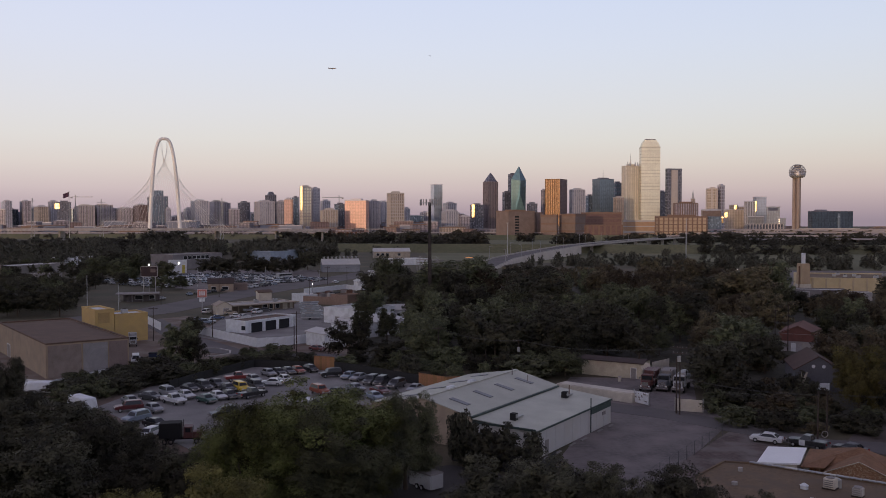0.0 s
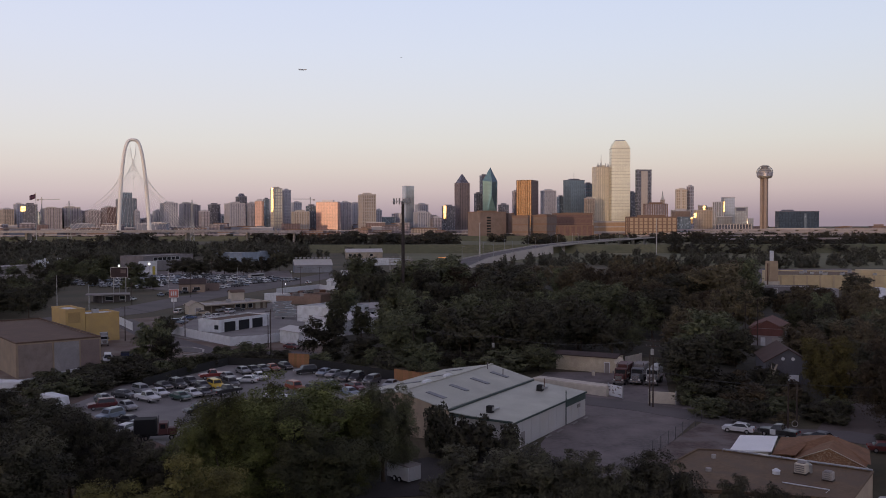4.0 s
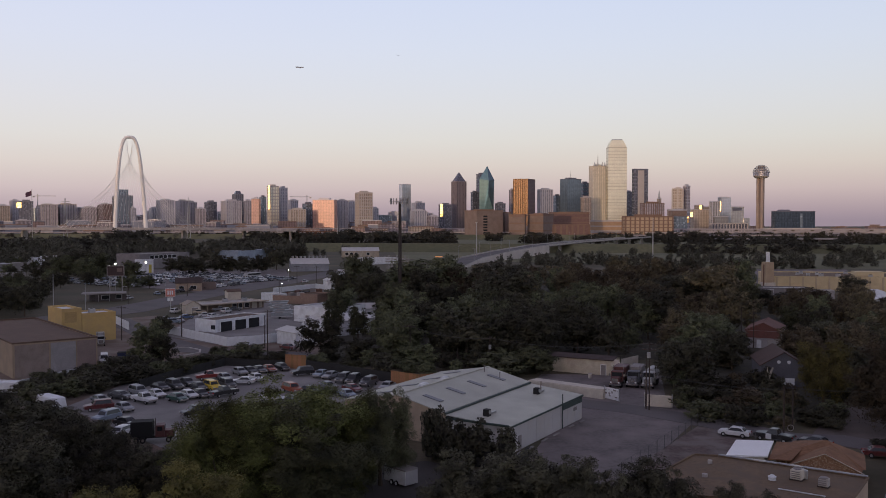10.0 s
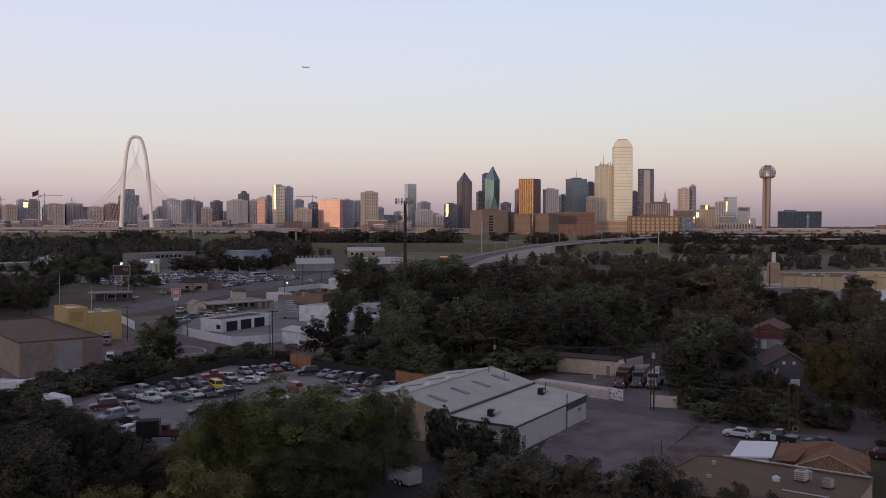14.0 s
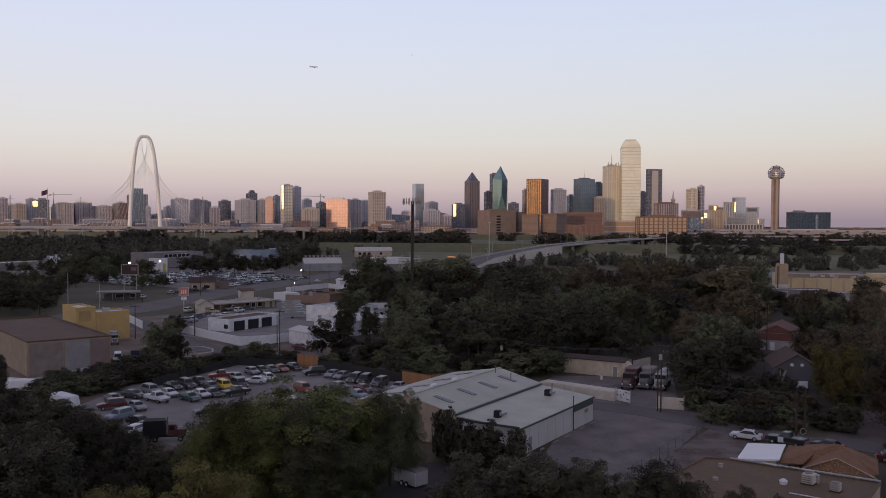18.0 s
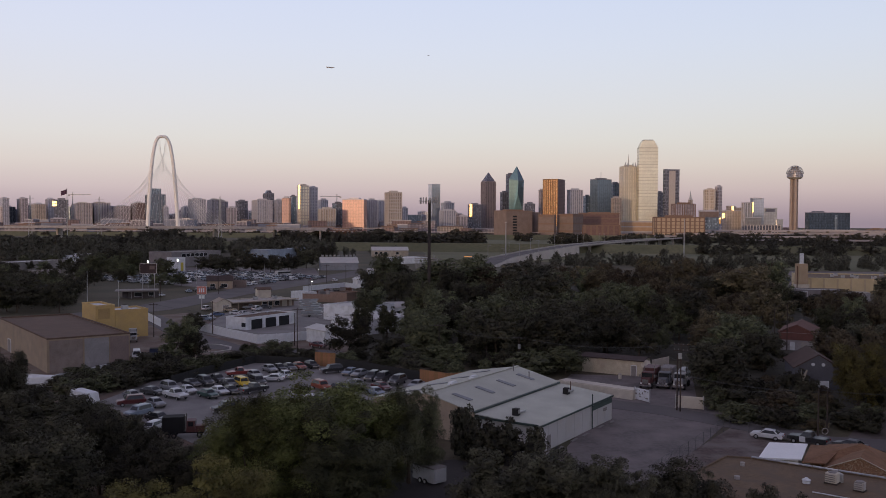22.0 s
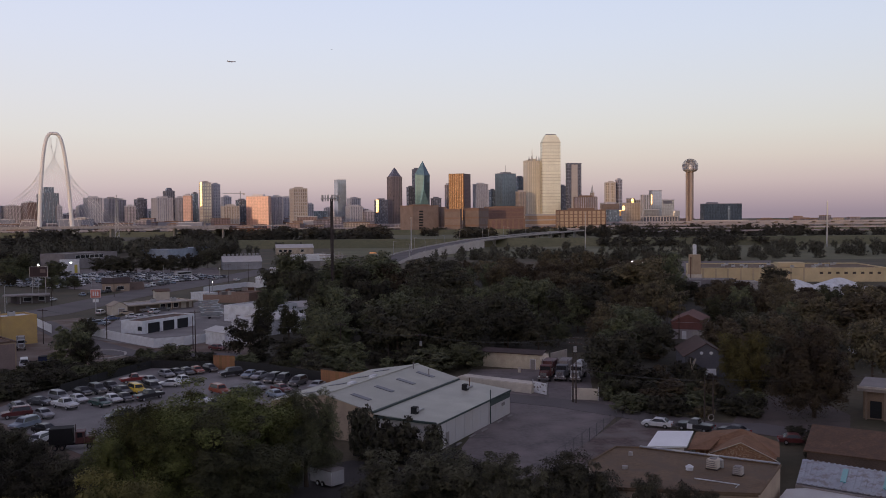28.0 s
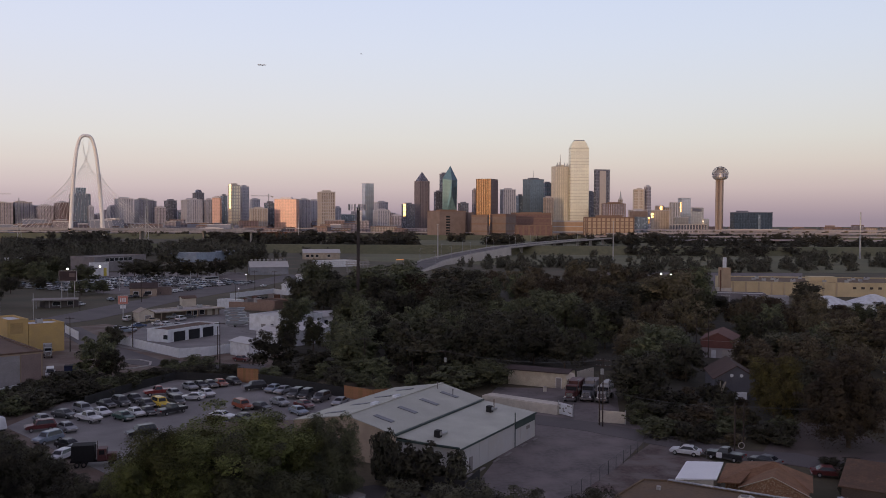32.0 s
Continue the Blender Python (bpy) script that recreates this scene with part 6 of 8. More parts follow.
BUSH_LABEL = {"lit_green_leaves": "bush with fresh green leaves", "tree_leaves": "green bush growing wild", "yellowing_leaves": "bush with yellow-green leaves", "dark_leaves": "dark green overgrown bush", "olive_brown_leaves": "straggling bush with olive-brown leaves"}
tree_rng = random.Random(3)


def tree(x, y, h, w, kind="mid", leaf=None):
    leaf = leaf or tree_rng.choice((LEAF, LEAF, LEAFDARK))
    crown, trunk = tree_rng.choice(KINDS[kind, leaf.name])
    bush = kind == "bush"
    e = thing("bush" if bush else "tree", x, y, 0, tree_rng.uniform(0, 360), (BUSH_LABEL if bush else TREE_LABEL)[leaf.name], "bush" if bush else "tree", "bushes" if bush else "trees")
    c = part("crown", crown, None, e)
    t = part("trunk", trunk, None, e)
    c.scale = (w * 1.1, w * 1.1, h)
    t.scale = (h * 0.8, h * 0.8, h)
    return e


N, M, B = "near", "mid", "bush"
# foreground crowns
NEARLEFT = ((-63.5, 128, 8.2, 9), (-56.5, 121, 7.6, 8.5), (-50.5, 120, 7.0, 8), (-46, 117, 6.4, 7), (-41.5, 113, 5.8, 6.5), (-37, 107, 5.6, 6), (-32.5, 101, 5.6, 6), (-28.5, 97, 6.2, 6))
tree(-15.1, 98, 13, 16.97, "big", LEAFBRIGHT)
tree(-19.7, 95, 12.6, 12.8, "big", LEAFBRIGHT)
tree(-4.4, 102.6, 11.6, 8.6, "big", LEAF)
tree(-8.6, 100.5, 11.2, 8.6, "big", LEAFBRIGHT)
tree(-21, 92, 11.5, 11.21, "big", LEAFBRIGHT)
tree(-11, 93, 11.5, 11.33, "big", LEAF)
tree(-20.6, 70, 11.9, 11.67, "big", LEAFYEL)
tree(-49.8, 108, 9.7, 13.85, N, LEAFDARK)
tree(-64.7, 130, 11.1, 7.5, N, LEAFDARK)
tree(-39.2, 98, 9.4, 9.43, N, LEAFDARK)
tree(-29.2, 88, 8.4, 9.6, N, LEAFDARK)
tree(-40.8, 86, 10.6, 12.14, N, LEAFDARK)
tree(5.3, 86, 7.9, 9.38, N, LEAFDARK)
tree(13.4, 84, 8.6, 9.7, N, LEAFDARK)
tree(21, 80, 8.8, 10.78, N, LEAFDARK)
for tx_, ty_, th_, tw_ in ((17.4, 79.5, 8.3, 6.5), (23.3, 77.5, 8.2, 6.0), (26.6, 74.6, 8.2, 6.0), (29.6, 72.0, 8.2, 6.0)):
    tree(tx_, ty_, th_, tw_, N, LEAFDARK)
tree(2.5, 113, 7.1, 3.99, B, LEAFDARK)
tree(7.3, 111.5, 5.6, 6.79, B, LEAFDARK)
tree(11.1, 110, 5, 5.5, B, LEAFDARK)
tree(4.8, 112, 5.8, 5.75, B, LEAFDARK)
for tx_, ty_, th_, tw_ in NEARLEFT:
    tree(tx_, ty_, th_, tw_, N, LEAFDARK)
# the left side
tree(-57.0, 190, 10, 8.2, M, LEAF)
tree(-53.8, 189, 6.8, 5.6, M, LEAFDARK)
tree(-38.6, 204, 3.1, 7.85, B, LEAF)
tree(-45.4, 203, 2.4, 5.21, B, LEAF)
tree(-140.5, 290, 11.3, 20.46, M, LEAFDARK)
tree(-126.5, 290, 10.4, 11.16, M, LEAFDARK)
tree(-67.8, 240, 5.5, 4.62, B, LEAFDARK)
# the middle mass
tree(-21.2, 226, 9.5, 6.09, M, LEAF)
tree(-14.7, 229, 8.8, 6.46, M, LEAF)
tree(-6.8, 215, 8, 8.27, M, LEAFDARK)
tree(10.4, 212, 11.6, 19.04, M, LEAF)
tree(-1.9, 206, 9.2, 15.86, M, LEAF)
tree(-19.9, 330, 17.5, 20.11, M, LEAF)
tree(7.6, 330, 17, 29.63, M, LEAF)
tree(32, 300, 14.5, 23.09, M, LEAFDARK)
tree(32, 220, 9.8, 14.11, M, LEAFDARK)
tree(38.4, 205, 9.3, 13.15, M, LEAFDARK)
tree(65.9, 230, 12.6, 17.7, M, LEAFDARK)
tree(97.5, 300, 13, 25.01, M, LEAFDARK)
tree(64.3, 190, 11, 17.06, M, LEAF)
tree(49.7, 160, 9.7, 11.29, M, LEAFDARK)
tree(127.7, 310, 6.9, 17.9, M, LEAFDARK)
tree(101, 215, 6.9, 12.41, M, LEAF)
tree(79.3, 165, 8.8, 11.11, M, LEAFOLIVE)
tree(61.3, 149, 4.6, 5.73, B, LEAFDARK)
tree(16.7, 178, 4.2, 11.42, B, LEAF)
tree(24.8, 178, 5.4, 7.99, M, LEAF)


# the left middle ground and the far right
for tx_, ty_, th_, tw_ in ((-137, 520, 10.5, 17), (-124, 512, 10, 17), (-112, 518, 11, 18), (-100, 514, 10.5, 17), (-92, 528, 10.5, 15), (-86, 560, 12, 15), (-80, 600, 13.5, 18), (-128, 400, 6.8, 12), (-121, 408, 6.2, 9),
                           (-168, 462, 12, 17), (-182, 470, 13, 18), (-174, 492, 13.5, 19), (-190, 516, 14, 20), (-150, 470, 10, 15)):
    tree(tx_, ty_, th_, tw_, M, LEAFDARK if ty_ > 510 else LEAF)
tree(68.6, 144.2, 11.2, 8.6, N, LEAFYEL)
tree(66.5, 181.0, 8.4, 9.5, M, LEAFDARK)
tree(63.6, 157.0, 4.6, 6.0, B, LEAFDARK)
for tx_, ty_, th_, tw_ in ((59.2, 104.2, 2.2, 2.6), (62.9, 110.9, 2.0, 2.4), (64.3, 117.8, 1.2, 3.2), (61.0, 131.6, 2.6, 5.4), (64.2, 132.6, 2.9, 5.6), (62.6, 128.6, 2.0, 4.2)):
    tree(tx_, ty_, th_, tw_, B, LEAFDARK)
tree(72.0, 127, 14.2, 11.6, N, LEAFOLIVE)
tree(94.6, 190, 9.4, 14.62, M, LEAFDARK)
tree(171.0, 336, 10.2, 13, M, LEAFDARK)
tree(65.0, 112.5, 2.2, 4.5, B, LEAFDARK)
tree(63.2, 108.6, 1.8, 3.6, B, LEAF)
tree(121.2, 190, 12.6, 17.06, M, LEAFOLIVE)
tree(130, 215, 4.6, 12.41, M, LEAFDARK)
tree(67.1, 138, 2.4, 5.31, B, LEAF)


def clear_of(x, y, spots):
    return all((x - sx) ** 2 + (y - sy) ** 2 > r * r for sx, sy, r in spots)


def scatter(seed, poly, gap, hs, kind, leaf_pick, keep=()):
    """Trees spread over a stretch of the plan at about that spacing."""
    rr = random.Random(seed)
    xs, ys = [p[0] for p in poly], [p[1] for p in poly]
    got = []
    for _ in range(4000):
        x, y = rr.uniform(min(xs), max(xs)), rr.uniform(min(ys), max(ys))
        inside = False
        for i in range(len(poly)):
            (x1, y1), (x2, y2) = poly[i], poly[i - 1]
            if (y1 > y) != (y2 > y) and x < (x2 - x1) * (y - y1) / (y2 - y1) + x1:
                inside = not inside
        if not inside or not clear_of(x, y, keep) or any((x - a) ** 2 + (y - b) ** 2 < gap * gap for a, b in got):
            continue
        got.append((x, y))
        h = rr.uniform(*hs) * (0.68 if y > 375 and x < 95 else 1.0)
        pick = rr.choice(leaf_pick)
        if x > 50 and rr.random() < min(0.6, (x - 40) / 50):
            pick = LEAFOLIVE
        tree(x, y, h, h * (rr.uniform(1.5, 2.3) if kind == B else rr.uniform(0.85, 1.25)), kind, pick)
    return got


HOLES = [(132, 352, 12), (128, 390, 14), (146, 404, 14), (150, 355, 14), (166, 350, 14), (140, 376, 12), (170, 372, 14), (138, 396, 17), (150, 420, 17), (128, 372, 12), (143, 349.2, 13), (128.6, 313.5, 11), (149.8, 339.5, 13), (99.4, 222.3, 7), (88.7, 209.9, 10), (86.2, 197.2, 9), (80.8, 195.6, 9), (77, 195.6, 8), (-17.8, 231.8, 11), (-15.9, 212.7, 9), (-21.8, 235.2, 9), (-26.8, 253.4, 12), (41.2, 141.2, 5), (42.8, 151.3, 5), (-12, 222.3, 8), (-19, 220.3, 6), (-16.4, 271.7, 8), (-8.6, 498.1, 12), (-4.9, 319.6, 6), (89.6, 222.3, 14), (69.1, 168.6, 13), (36.7, 185.9, 10), (-15.1, 249.6, 15), (-27.6, 298.2, 18), (-34.1, 381.8, 16), (157.6, 384.8, 12), (26.7, 370.3, 9), (24.8, 344.3, 9), (64.8, 298.2, 9), (60.4, 277.9, 8), (1.1, 281.1, 9), (114.7, 179.5, 11), (164.6, 307, 20), (183.4, 310, 20)]
OLIVES = (LEAF, LEAFOLIVE, LEAFDARK)
DARKS, GREENS = (LEAFDARK, LEAFDARK, LEAF), (LEAF, LEAF, LEAFDARK)
scatter(1, [(-21.5, 197.2), (-25.1, 291.1), (3, 291.1), (79.8, 291.1), (91.6, 247), (71.9, 197.2), (54.1, 197.2), (28.8, 189.5), (-0.5, 185.9)], 12.0, (6.5, 13), M, GREENS, HOLES)
scatter(2, [(-25.7, 298.2), (-26.1, 432.3), (164.5, 452.2), (100.5, 253.4), (81.7, 298.2), (3.1, 298.2)], 14.5, (8.5, 18), M, (LEAF, LEAFDARK, LEAFDARK, LEAFOLIVE), HOLES)
scatter(3, [(42, 139.6), (54.6, 185.9), (71.6, 189.5), (73.6, 164), (80.3, 158.7), (82.2, 145.6), (70.5, 146.3), (49.6, 135.7)], 8.0, (2.5, 4.6), B, DARKS, HOLES)
scatter(4, [(75.1, 169.7), (110.3, 253.4), (146.8, 291.1), (146.9, 224.7), (99.1, 150.7), (79.5, 148.3)], 11, (8, 12), M, OLIVES, HOLES)
scatter(5, [(114.7, 271.7), (134.8, 319.6), (161.2, 319.6), (193.9, 297.4), (154.4, 236.3)], 10, (5, 8), M, DARKS, HOLES)
scatter(6, [(-146.8, 291.1), (-208.6, 414.1), (-171.1, 407.2), (-130.2, 309.5)], 9, (7, 10), M, DARKS, HOLES)
scatter(7, [(-208.6, 414.1), (-285.5, 567.1), (-242, 594.5), (-205.8, 594.5), (-156.6, 452.2), (-152.8, 407.2)], 17, (8, 11), M, DARKS, HOLES)
scatter(8, [(-68.4, 156.1), (-72, 168.6), (-55.8, 186.6), (-51.3, 177.2), (-59, 156.6), (-63.5, 148.1)], 3.2, (2.2, 3.8), B, DARKS, HOLES)
scatter(9, [(-65.4, 129.2), (-67.4, 138.4), (-56.2, 130.9), (-44.6, 118.2), (-33.7, 107.7), (-32.3, 103.1), (-54, 106.5)], 6.0, (3.5, 5.5), M, DARKS, HOLES)

scatter(10, [(41.8, 138.8), (49.3, 159.7), (64, 142.4), (59.4, 128.5), (51.1, 130.6)], 4.4, (1.8, 3.8), B, DARKS, HOLES)

scatter(11, [(-22.3, 188.1), (-18.6, 200.4), (2, 192.5), (28.4, 191), (27.2, 182.5), (13.4, 179.8), (-5, 174.6)], 5.5, (2.5, 5.0), B, GREENS, HOLES)
scatter(12, [(-51, 169.7), (-52.6, 179.8), (-42.4, 197.2), (-29, 194.1), (-28.3, 189.5), (-41.1, 191)], 3.2, (1.8, 3.0), B, DARKS, ())

# woods past the avenue and on the river plain: one tangle of crowns
def woods(seed, name, label, stretches, broad=1.0, count_each=640, size=0.056):
    rr = np.random.default_rng(seed)
    vs, fs, ns, n0 = [], [], [], 0
    for x0, x1, y0, y1, count, hlo, hhi in stretches:
        for _ in range(count):
            x, y, h = rr.uniform(x0, x1), rr.uniform(y0, y1), rr.uniform(hlo, hhi)
            v, f, sn = leaf_cloud(rr, crown_lobes(rr, 14, 0.2), count_each, size, 0.2, 0.25)
            w = h * rr.uniform(0.85, 1.3) * broad
            v[:, 2] = (v[:, 2] - 0.32) * 1.4
            v = v * np.array([w, w, h]) + np.array([x, y, 0])
            vs.append(v)
            ns.append(sn)
            fs.append(f + n0)
            n0 += len(v)
    return tagged(new(name, cloud_mesh(name, np.concatenate(vs), np.concatenate(fs), np.concatenate(ns), LEAFHAZE)), label, "woods", "", "stuff")


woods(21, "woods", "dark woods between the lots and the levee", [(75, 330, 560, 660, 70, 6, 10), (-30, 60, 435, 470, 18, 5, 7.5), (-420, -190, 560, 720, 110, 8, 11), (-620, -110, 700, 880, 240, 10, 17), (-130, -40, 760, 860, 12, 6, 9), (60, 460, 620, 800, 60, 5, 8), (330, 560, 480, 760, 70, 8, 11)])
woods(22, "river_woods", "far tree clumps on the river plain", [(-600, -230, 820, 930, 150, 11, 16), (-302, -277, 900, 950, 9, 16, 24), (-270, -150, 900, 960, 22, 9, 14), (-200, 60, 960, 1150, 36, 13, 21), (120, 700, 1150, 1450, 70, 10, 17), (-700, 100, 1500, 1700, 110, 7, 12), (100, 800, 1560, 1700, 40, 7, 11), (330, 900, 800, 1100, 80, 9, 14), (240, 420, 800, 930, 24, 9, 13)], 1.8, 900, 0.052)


# ---------------------------------------------------------------- vehicles
CAR_MESH = {}
PAINT = {"white": (0.58, 0.59, 0.6), "silver": (0.23, 0.24, 0.255), "grey": (0.06, 0.063, 0.067), "black": (0.02, 0.02, 0.022), "red": (0.2, 0.025, 0.022), "maroon": (0.12, 0.025, 0.025),
         "blue": (0.06, 0.1, 0.2), "green": (0.04, 0.09, 0.075), "yellow": (0.6, 0.42, 0.04), "orange": (0.26, 0.06, 0.025), "tan": (0.42, 0.36, 0.27), "lightblue": (0.2, 0.245, 0.3)}
PAINTNAME = {"lightblue": "pale blue"}
# length, width, sill, belt, roof height, windscreen base and top, rear top and base, bonnet height
STYLES = {"sedan": (4.5, 1.78, 0.32, 0.92, 1.42, 1.0, 0.35, -1.0, -1.65, 0.88), "hatch": (4.1, 1.72, 0.32, 0.95, 1.48, 1.05, 0.45, -1.45, -1.95, 0.9),
          "suv": (4.7, 1.88, 0.42, 1.1, 1.78, 1.05, 0.6, -1.9, -2.2, 1.05), "pickup": (5.5, 1.92, 0.48, 1.1, 1.78, 0.95, 0.45, -0.55, -0.75, 1.08), "van": (5.1, 1.95, 0.42, 1.15, 2.0, 1.75, 1.2, -2.35, -2.45, 1.05)}


def car_meshes(style):
    if style in CAR_MESH:
        return CAR_MESH[style]
    Ln, Wd, sill, belt, roof, wb, wt, rt, rb, hood = STYLES[style]
    h, w2 = Ln / 2, Wd / 2
    tail = belt if style != "pickup" else belt - 0.02
    prof = [(-h, sill + 0.1), (-h + 0.1, sill), (h - 0.15, sill), (h, sill + 0.15), (h - 0.02, hood - 0.22), (h - 0.22, hood - 0.08), (wb, belt), (rb, belt + 0.02), (-h + 0.15, tail), (-h, tail - 0.25)]
    bm = extrude_profile(prof, -w2, w2)
    bmesh.ops.bevel(bm, geom=[e for e in bm.edges if abs(e.verts[0].co.y - e.verts[1].co.y) < 1e-4], offset=0.07, segments=2, affect="EDGES")
    cab = bmesh.new()
    lo, hi = [], []
    for x0, x1, s in ((wb, wt, 1), (wb, wt, -1), (rb, rt, -1), (rb, rt, 1)):
        lo.append(cab.verts.new((x0, s * (w2 - 0.06), belt - 0.02)))
        hi.append(cab.verts.new((x1, s * (w2 - 0.26), roof)))
    cab.faces.new(hi)
    for i in range(4):
        j = (i + 1) % 4
        cab.faces.new((lo[i], lo[j], hi[j], hi[i]))
    bmesh.ops.recalc_face_normals(cab, faces=cab.faces[:])
    bmesh.ops.bevel(cab, geom=[e for e in cab.edges if min(e.verts[0].co.z, e.verts[1].co.z) > belt], offset=0.07, segments=2, affect="EDGES")
    tmp = bpy.data.meshes.new("t")
    cab.to_mesh(tmp)
    bm.from_mesh(tmp)
    cab.free()
    if style == "pickup":
        bed = [v for v in add_box(bm, (1.7, Wd - 0.5, 0.02), (-h + 1.1, 0, belt - 0.0))]

    def pane(a, b, c, d):
        q = bmesh.new()
        vs = [Vector(p) for p in (a, b, c, d)]
        mid = sum(vs, Vector()) / 4
        nrm = (vs[1] - vs[0]).cross(vs[3] - vs[0]).normalized()
        if nrm.dot(mid - Vector((-0.3, 0, 0.9))) < 0:
            nrm = -nrm
        outer = [q.verts.new(mid + (v - mid) * 0.86 + nrm * 0.015) for v in vs]
        inner = [q.verts.new(mid + (v - mid) * 0.86 - nrm * 0.02) for v in vs]
        q.faces.new(outer)
        for i in range(4):
            q.faces.new((outer[i], inner[i], inner[(i + 1) % 4], outer[(i + 1) % 4]))
        bmesh.ops.recalc_face_normals(q, faces=q.faces[:])
        return q

    L4 = [(wb, w2 - 0.06, belt), (wb, -w2 + 0.06, belt), (rb, -w2 + 0.06, belt), (rb, w2 - 0.06, belt)]
    H4 = [(wt, w2 - 0.26, roof - 0.04), (wt, -w2 + 0.26, roof - 0.04), (rt, -w2 + 0.26, roof - 0.04), (rt, w2 - 0.26, roof - 0.04)]
    out = {"body": bm}
    names = ("windscreen", "side_window", "rear_window", "side_window")
    panes = []
    for i in range(4):
        j = (i + 1) % 4
        panes.append((names[i], mesh_of(names[i], pane(L4[i], L4[j], H4[j], H4[i]), DARKGLASS)))
    tyre = cyl(0.33, 0.33, 0.22, (0, -0.11, 0), 14, "Y")
    rim = cyl(0.2, 0.2, 0.24, (0, -0.12, 0), 10, "Y")
    body = bpy.data.meshes.new("body")
    bm.to_mesh(body)
    bm.free()
    lamp = mesh_of("headlight", box((0.12, 0.36, 0.16)), LAMPGLASS)
    tail_l = mesh_of("tail_light", box((0.1, 0.28, 0.2)), TAILRED)
    bump = mesh_of("bumper", box((0.14, Wd * 0.94, 0.2)), DARKCONC)
    CAR_MESH[style] = (body, panes, mesh_of("wheel", tyre, BLACK), mesh_of("rim", rim, STEEL), lamp, tail_l, bump, {})
    return CAR_MESH[style]


def car(style, colour, x, y, heading, full=True, group="cars in the lot", label=""):
    Ln, Wd, sill, belt, roof, wb, wt, rt, rb, hood = STYLES[style]
    body, panes, wheel, rim, lamp, tail_l, bump, painted = car_meshes(style)
    if colour not in painted:
        me = body.copy()
        me.materials.clear()
        me.materials.append(mat("car_paint_" + colour, PAINT[colour], 0.3, 0.0, vary=0.08, scale=1.5, bump=0, spec=0.6, dirt=[c * 0.75 + 0.02 for c in PAINT[colour]], dirt_at=0.62))
        painted[colour] = me
    word = {"sedan": "sedan", "hatch": "hatchback car", "suv": "sport utility car", "pickup": "pickup truck", "van": "van"}[style]
    e = thing("pickup_truck" if style == "pickup" else "van" if style == "van" else "car", x, y, 0.1, heading, label or "%s parked %s on the lot" % (PAINTNAME.get(colour, colour), word), "truck" if style == "pickup" else "van" if style == "van" else "car", group)
    part("body", painted[colour], None, e)
    for nm, me in panes:
        part(nm, me, None, e)
    for sx in (0.31 * Ln, -0.29 * Ln):
        for sy in (-1, 1):
            o = part("wheel", wheel, None, e)
            o.location = (sx, sy * (Wd / 2 - 0.09), 0.33)
            if full:
                part("rim", rim, None, o)
    if full:
        for sy in (-1, 1):
            o = part("headlight", lamp, None, e)
            o.location = (Ln / 2 - 0.07, sy * (Wd / 2 - 0.3), hood - 0.27)
            o = part("tail_light", tail_l, None, e)
            o.location = (-Ln / 2 + 0.04, sy * (Wd / 2 - 0.22), belt - 0.2)
        for sx in (-1, 1):
            part("bumper", bump, None, e).location = (sx * (Ln / 2 - 0.03), 0, sill + 0.2)
    return e


car("sedan", "silver", -53.8, 150.8, -46.67)
car("suv", "maroon", -52.1, 145.2, -154)
car("sedan", "silver", -47.8, 144.6, -47.89)
car("suv", "lightblue", -48.1, 137.2, -119.25)
car("sedan", "black", -43.8, 133.6, -31.37)
car("sedan", "silver", -42, 130.1, -108.43)
car("hatch", "white", -42.8, 127.4, -108.43)
car("pickup", "white", -46.5, 151.2, -39.72, label="white pickup truck with a dark red door on the lot")
car("sedan", "white", -45.8, 155.8, -46.58)
car("suv", "silver", -49.5, 157.8, -45)
car("sedan", "grey", -51.6, 154.5, -28.5)
car("sedan", "green", -41.1, 152.1, -43.15)
car("sedan", "white", -39.9, 155, -47.25)
car("sedan", "black", -46.9, 162.3, -45.57)
car("suv", "grey", -44.7, 163.6, -49.99)
car("sedan", "black", -43.2, 167, -50.98)
car("sedan", "grey", -39.9, 162.4, -52.52)
car("suv", "yellow", -37.4, 162.2, -53.56)
car("suv", "grey", -35, 164, -55.45)
car("pickup", "black", -34.1, 156.5, 47.64)
car("sedan", "black", -38, 155.8, -52.48)
car("pickup", "red", -40.4, 173.1, -155.56)
car("sedan", "silver", -37.1, 171.8, -54.94)
car("sedan", "white", -32.8, 167.9, 177.21)
car("sedan", "white", -30.9, 171.5, -55.89)
car("sedan", "silver", -35.5, 178.5, -53.97)
car("sedan", "black", -33.7, 179.6, -53.13)
car("sedan", "grey", -31.9, 180.6, -56.52)
car("sedan", "orange", -30.1, 181.7, -57.36)
car("hatch", "black", -27.7, 183.4, -53.37)
car("suv", "black", -22.7, 177.2, -152.7)
car("sedan", "lightblue", -18.8, 175.2, -111.16)
car("sedan", "silver", -16.7, 173.4, -116.15)
car("suv", "grey", -13.9, 169.4, -109.25)
car("suv", "black", -11.9, 168.3, -106.78)
car("suv", "grey", -8.8, 165.5, -115.74)
car("sedan", "silver", -5.2, 161.8, -113.1)
car("suv", "orange", -22.4, 159.4, -52.67)
car("sedan", "black", -19, 158.3, -39.81)
car("sedan", "white", -24.7, 151.6, -21.54)
car("sedan", "grey", -20.5, 149.6, -56.09)
car("sedan", "silver", -16.2, 162.4, -51.89)
car("sedan", "maroon", -11.5, 159.7, -51.84)
car("sedan", "lightblue", -12.1, 154.7, -57.01)
car("suv", "black", -35.2, 140.5, -144.16, label="black open jeep on the gravel lot")
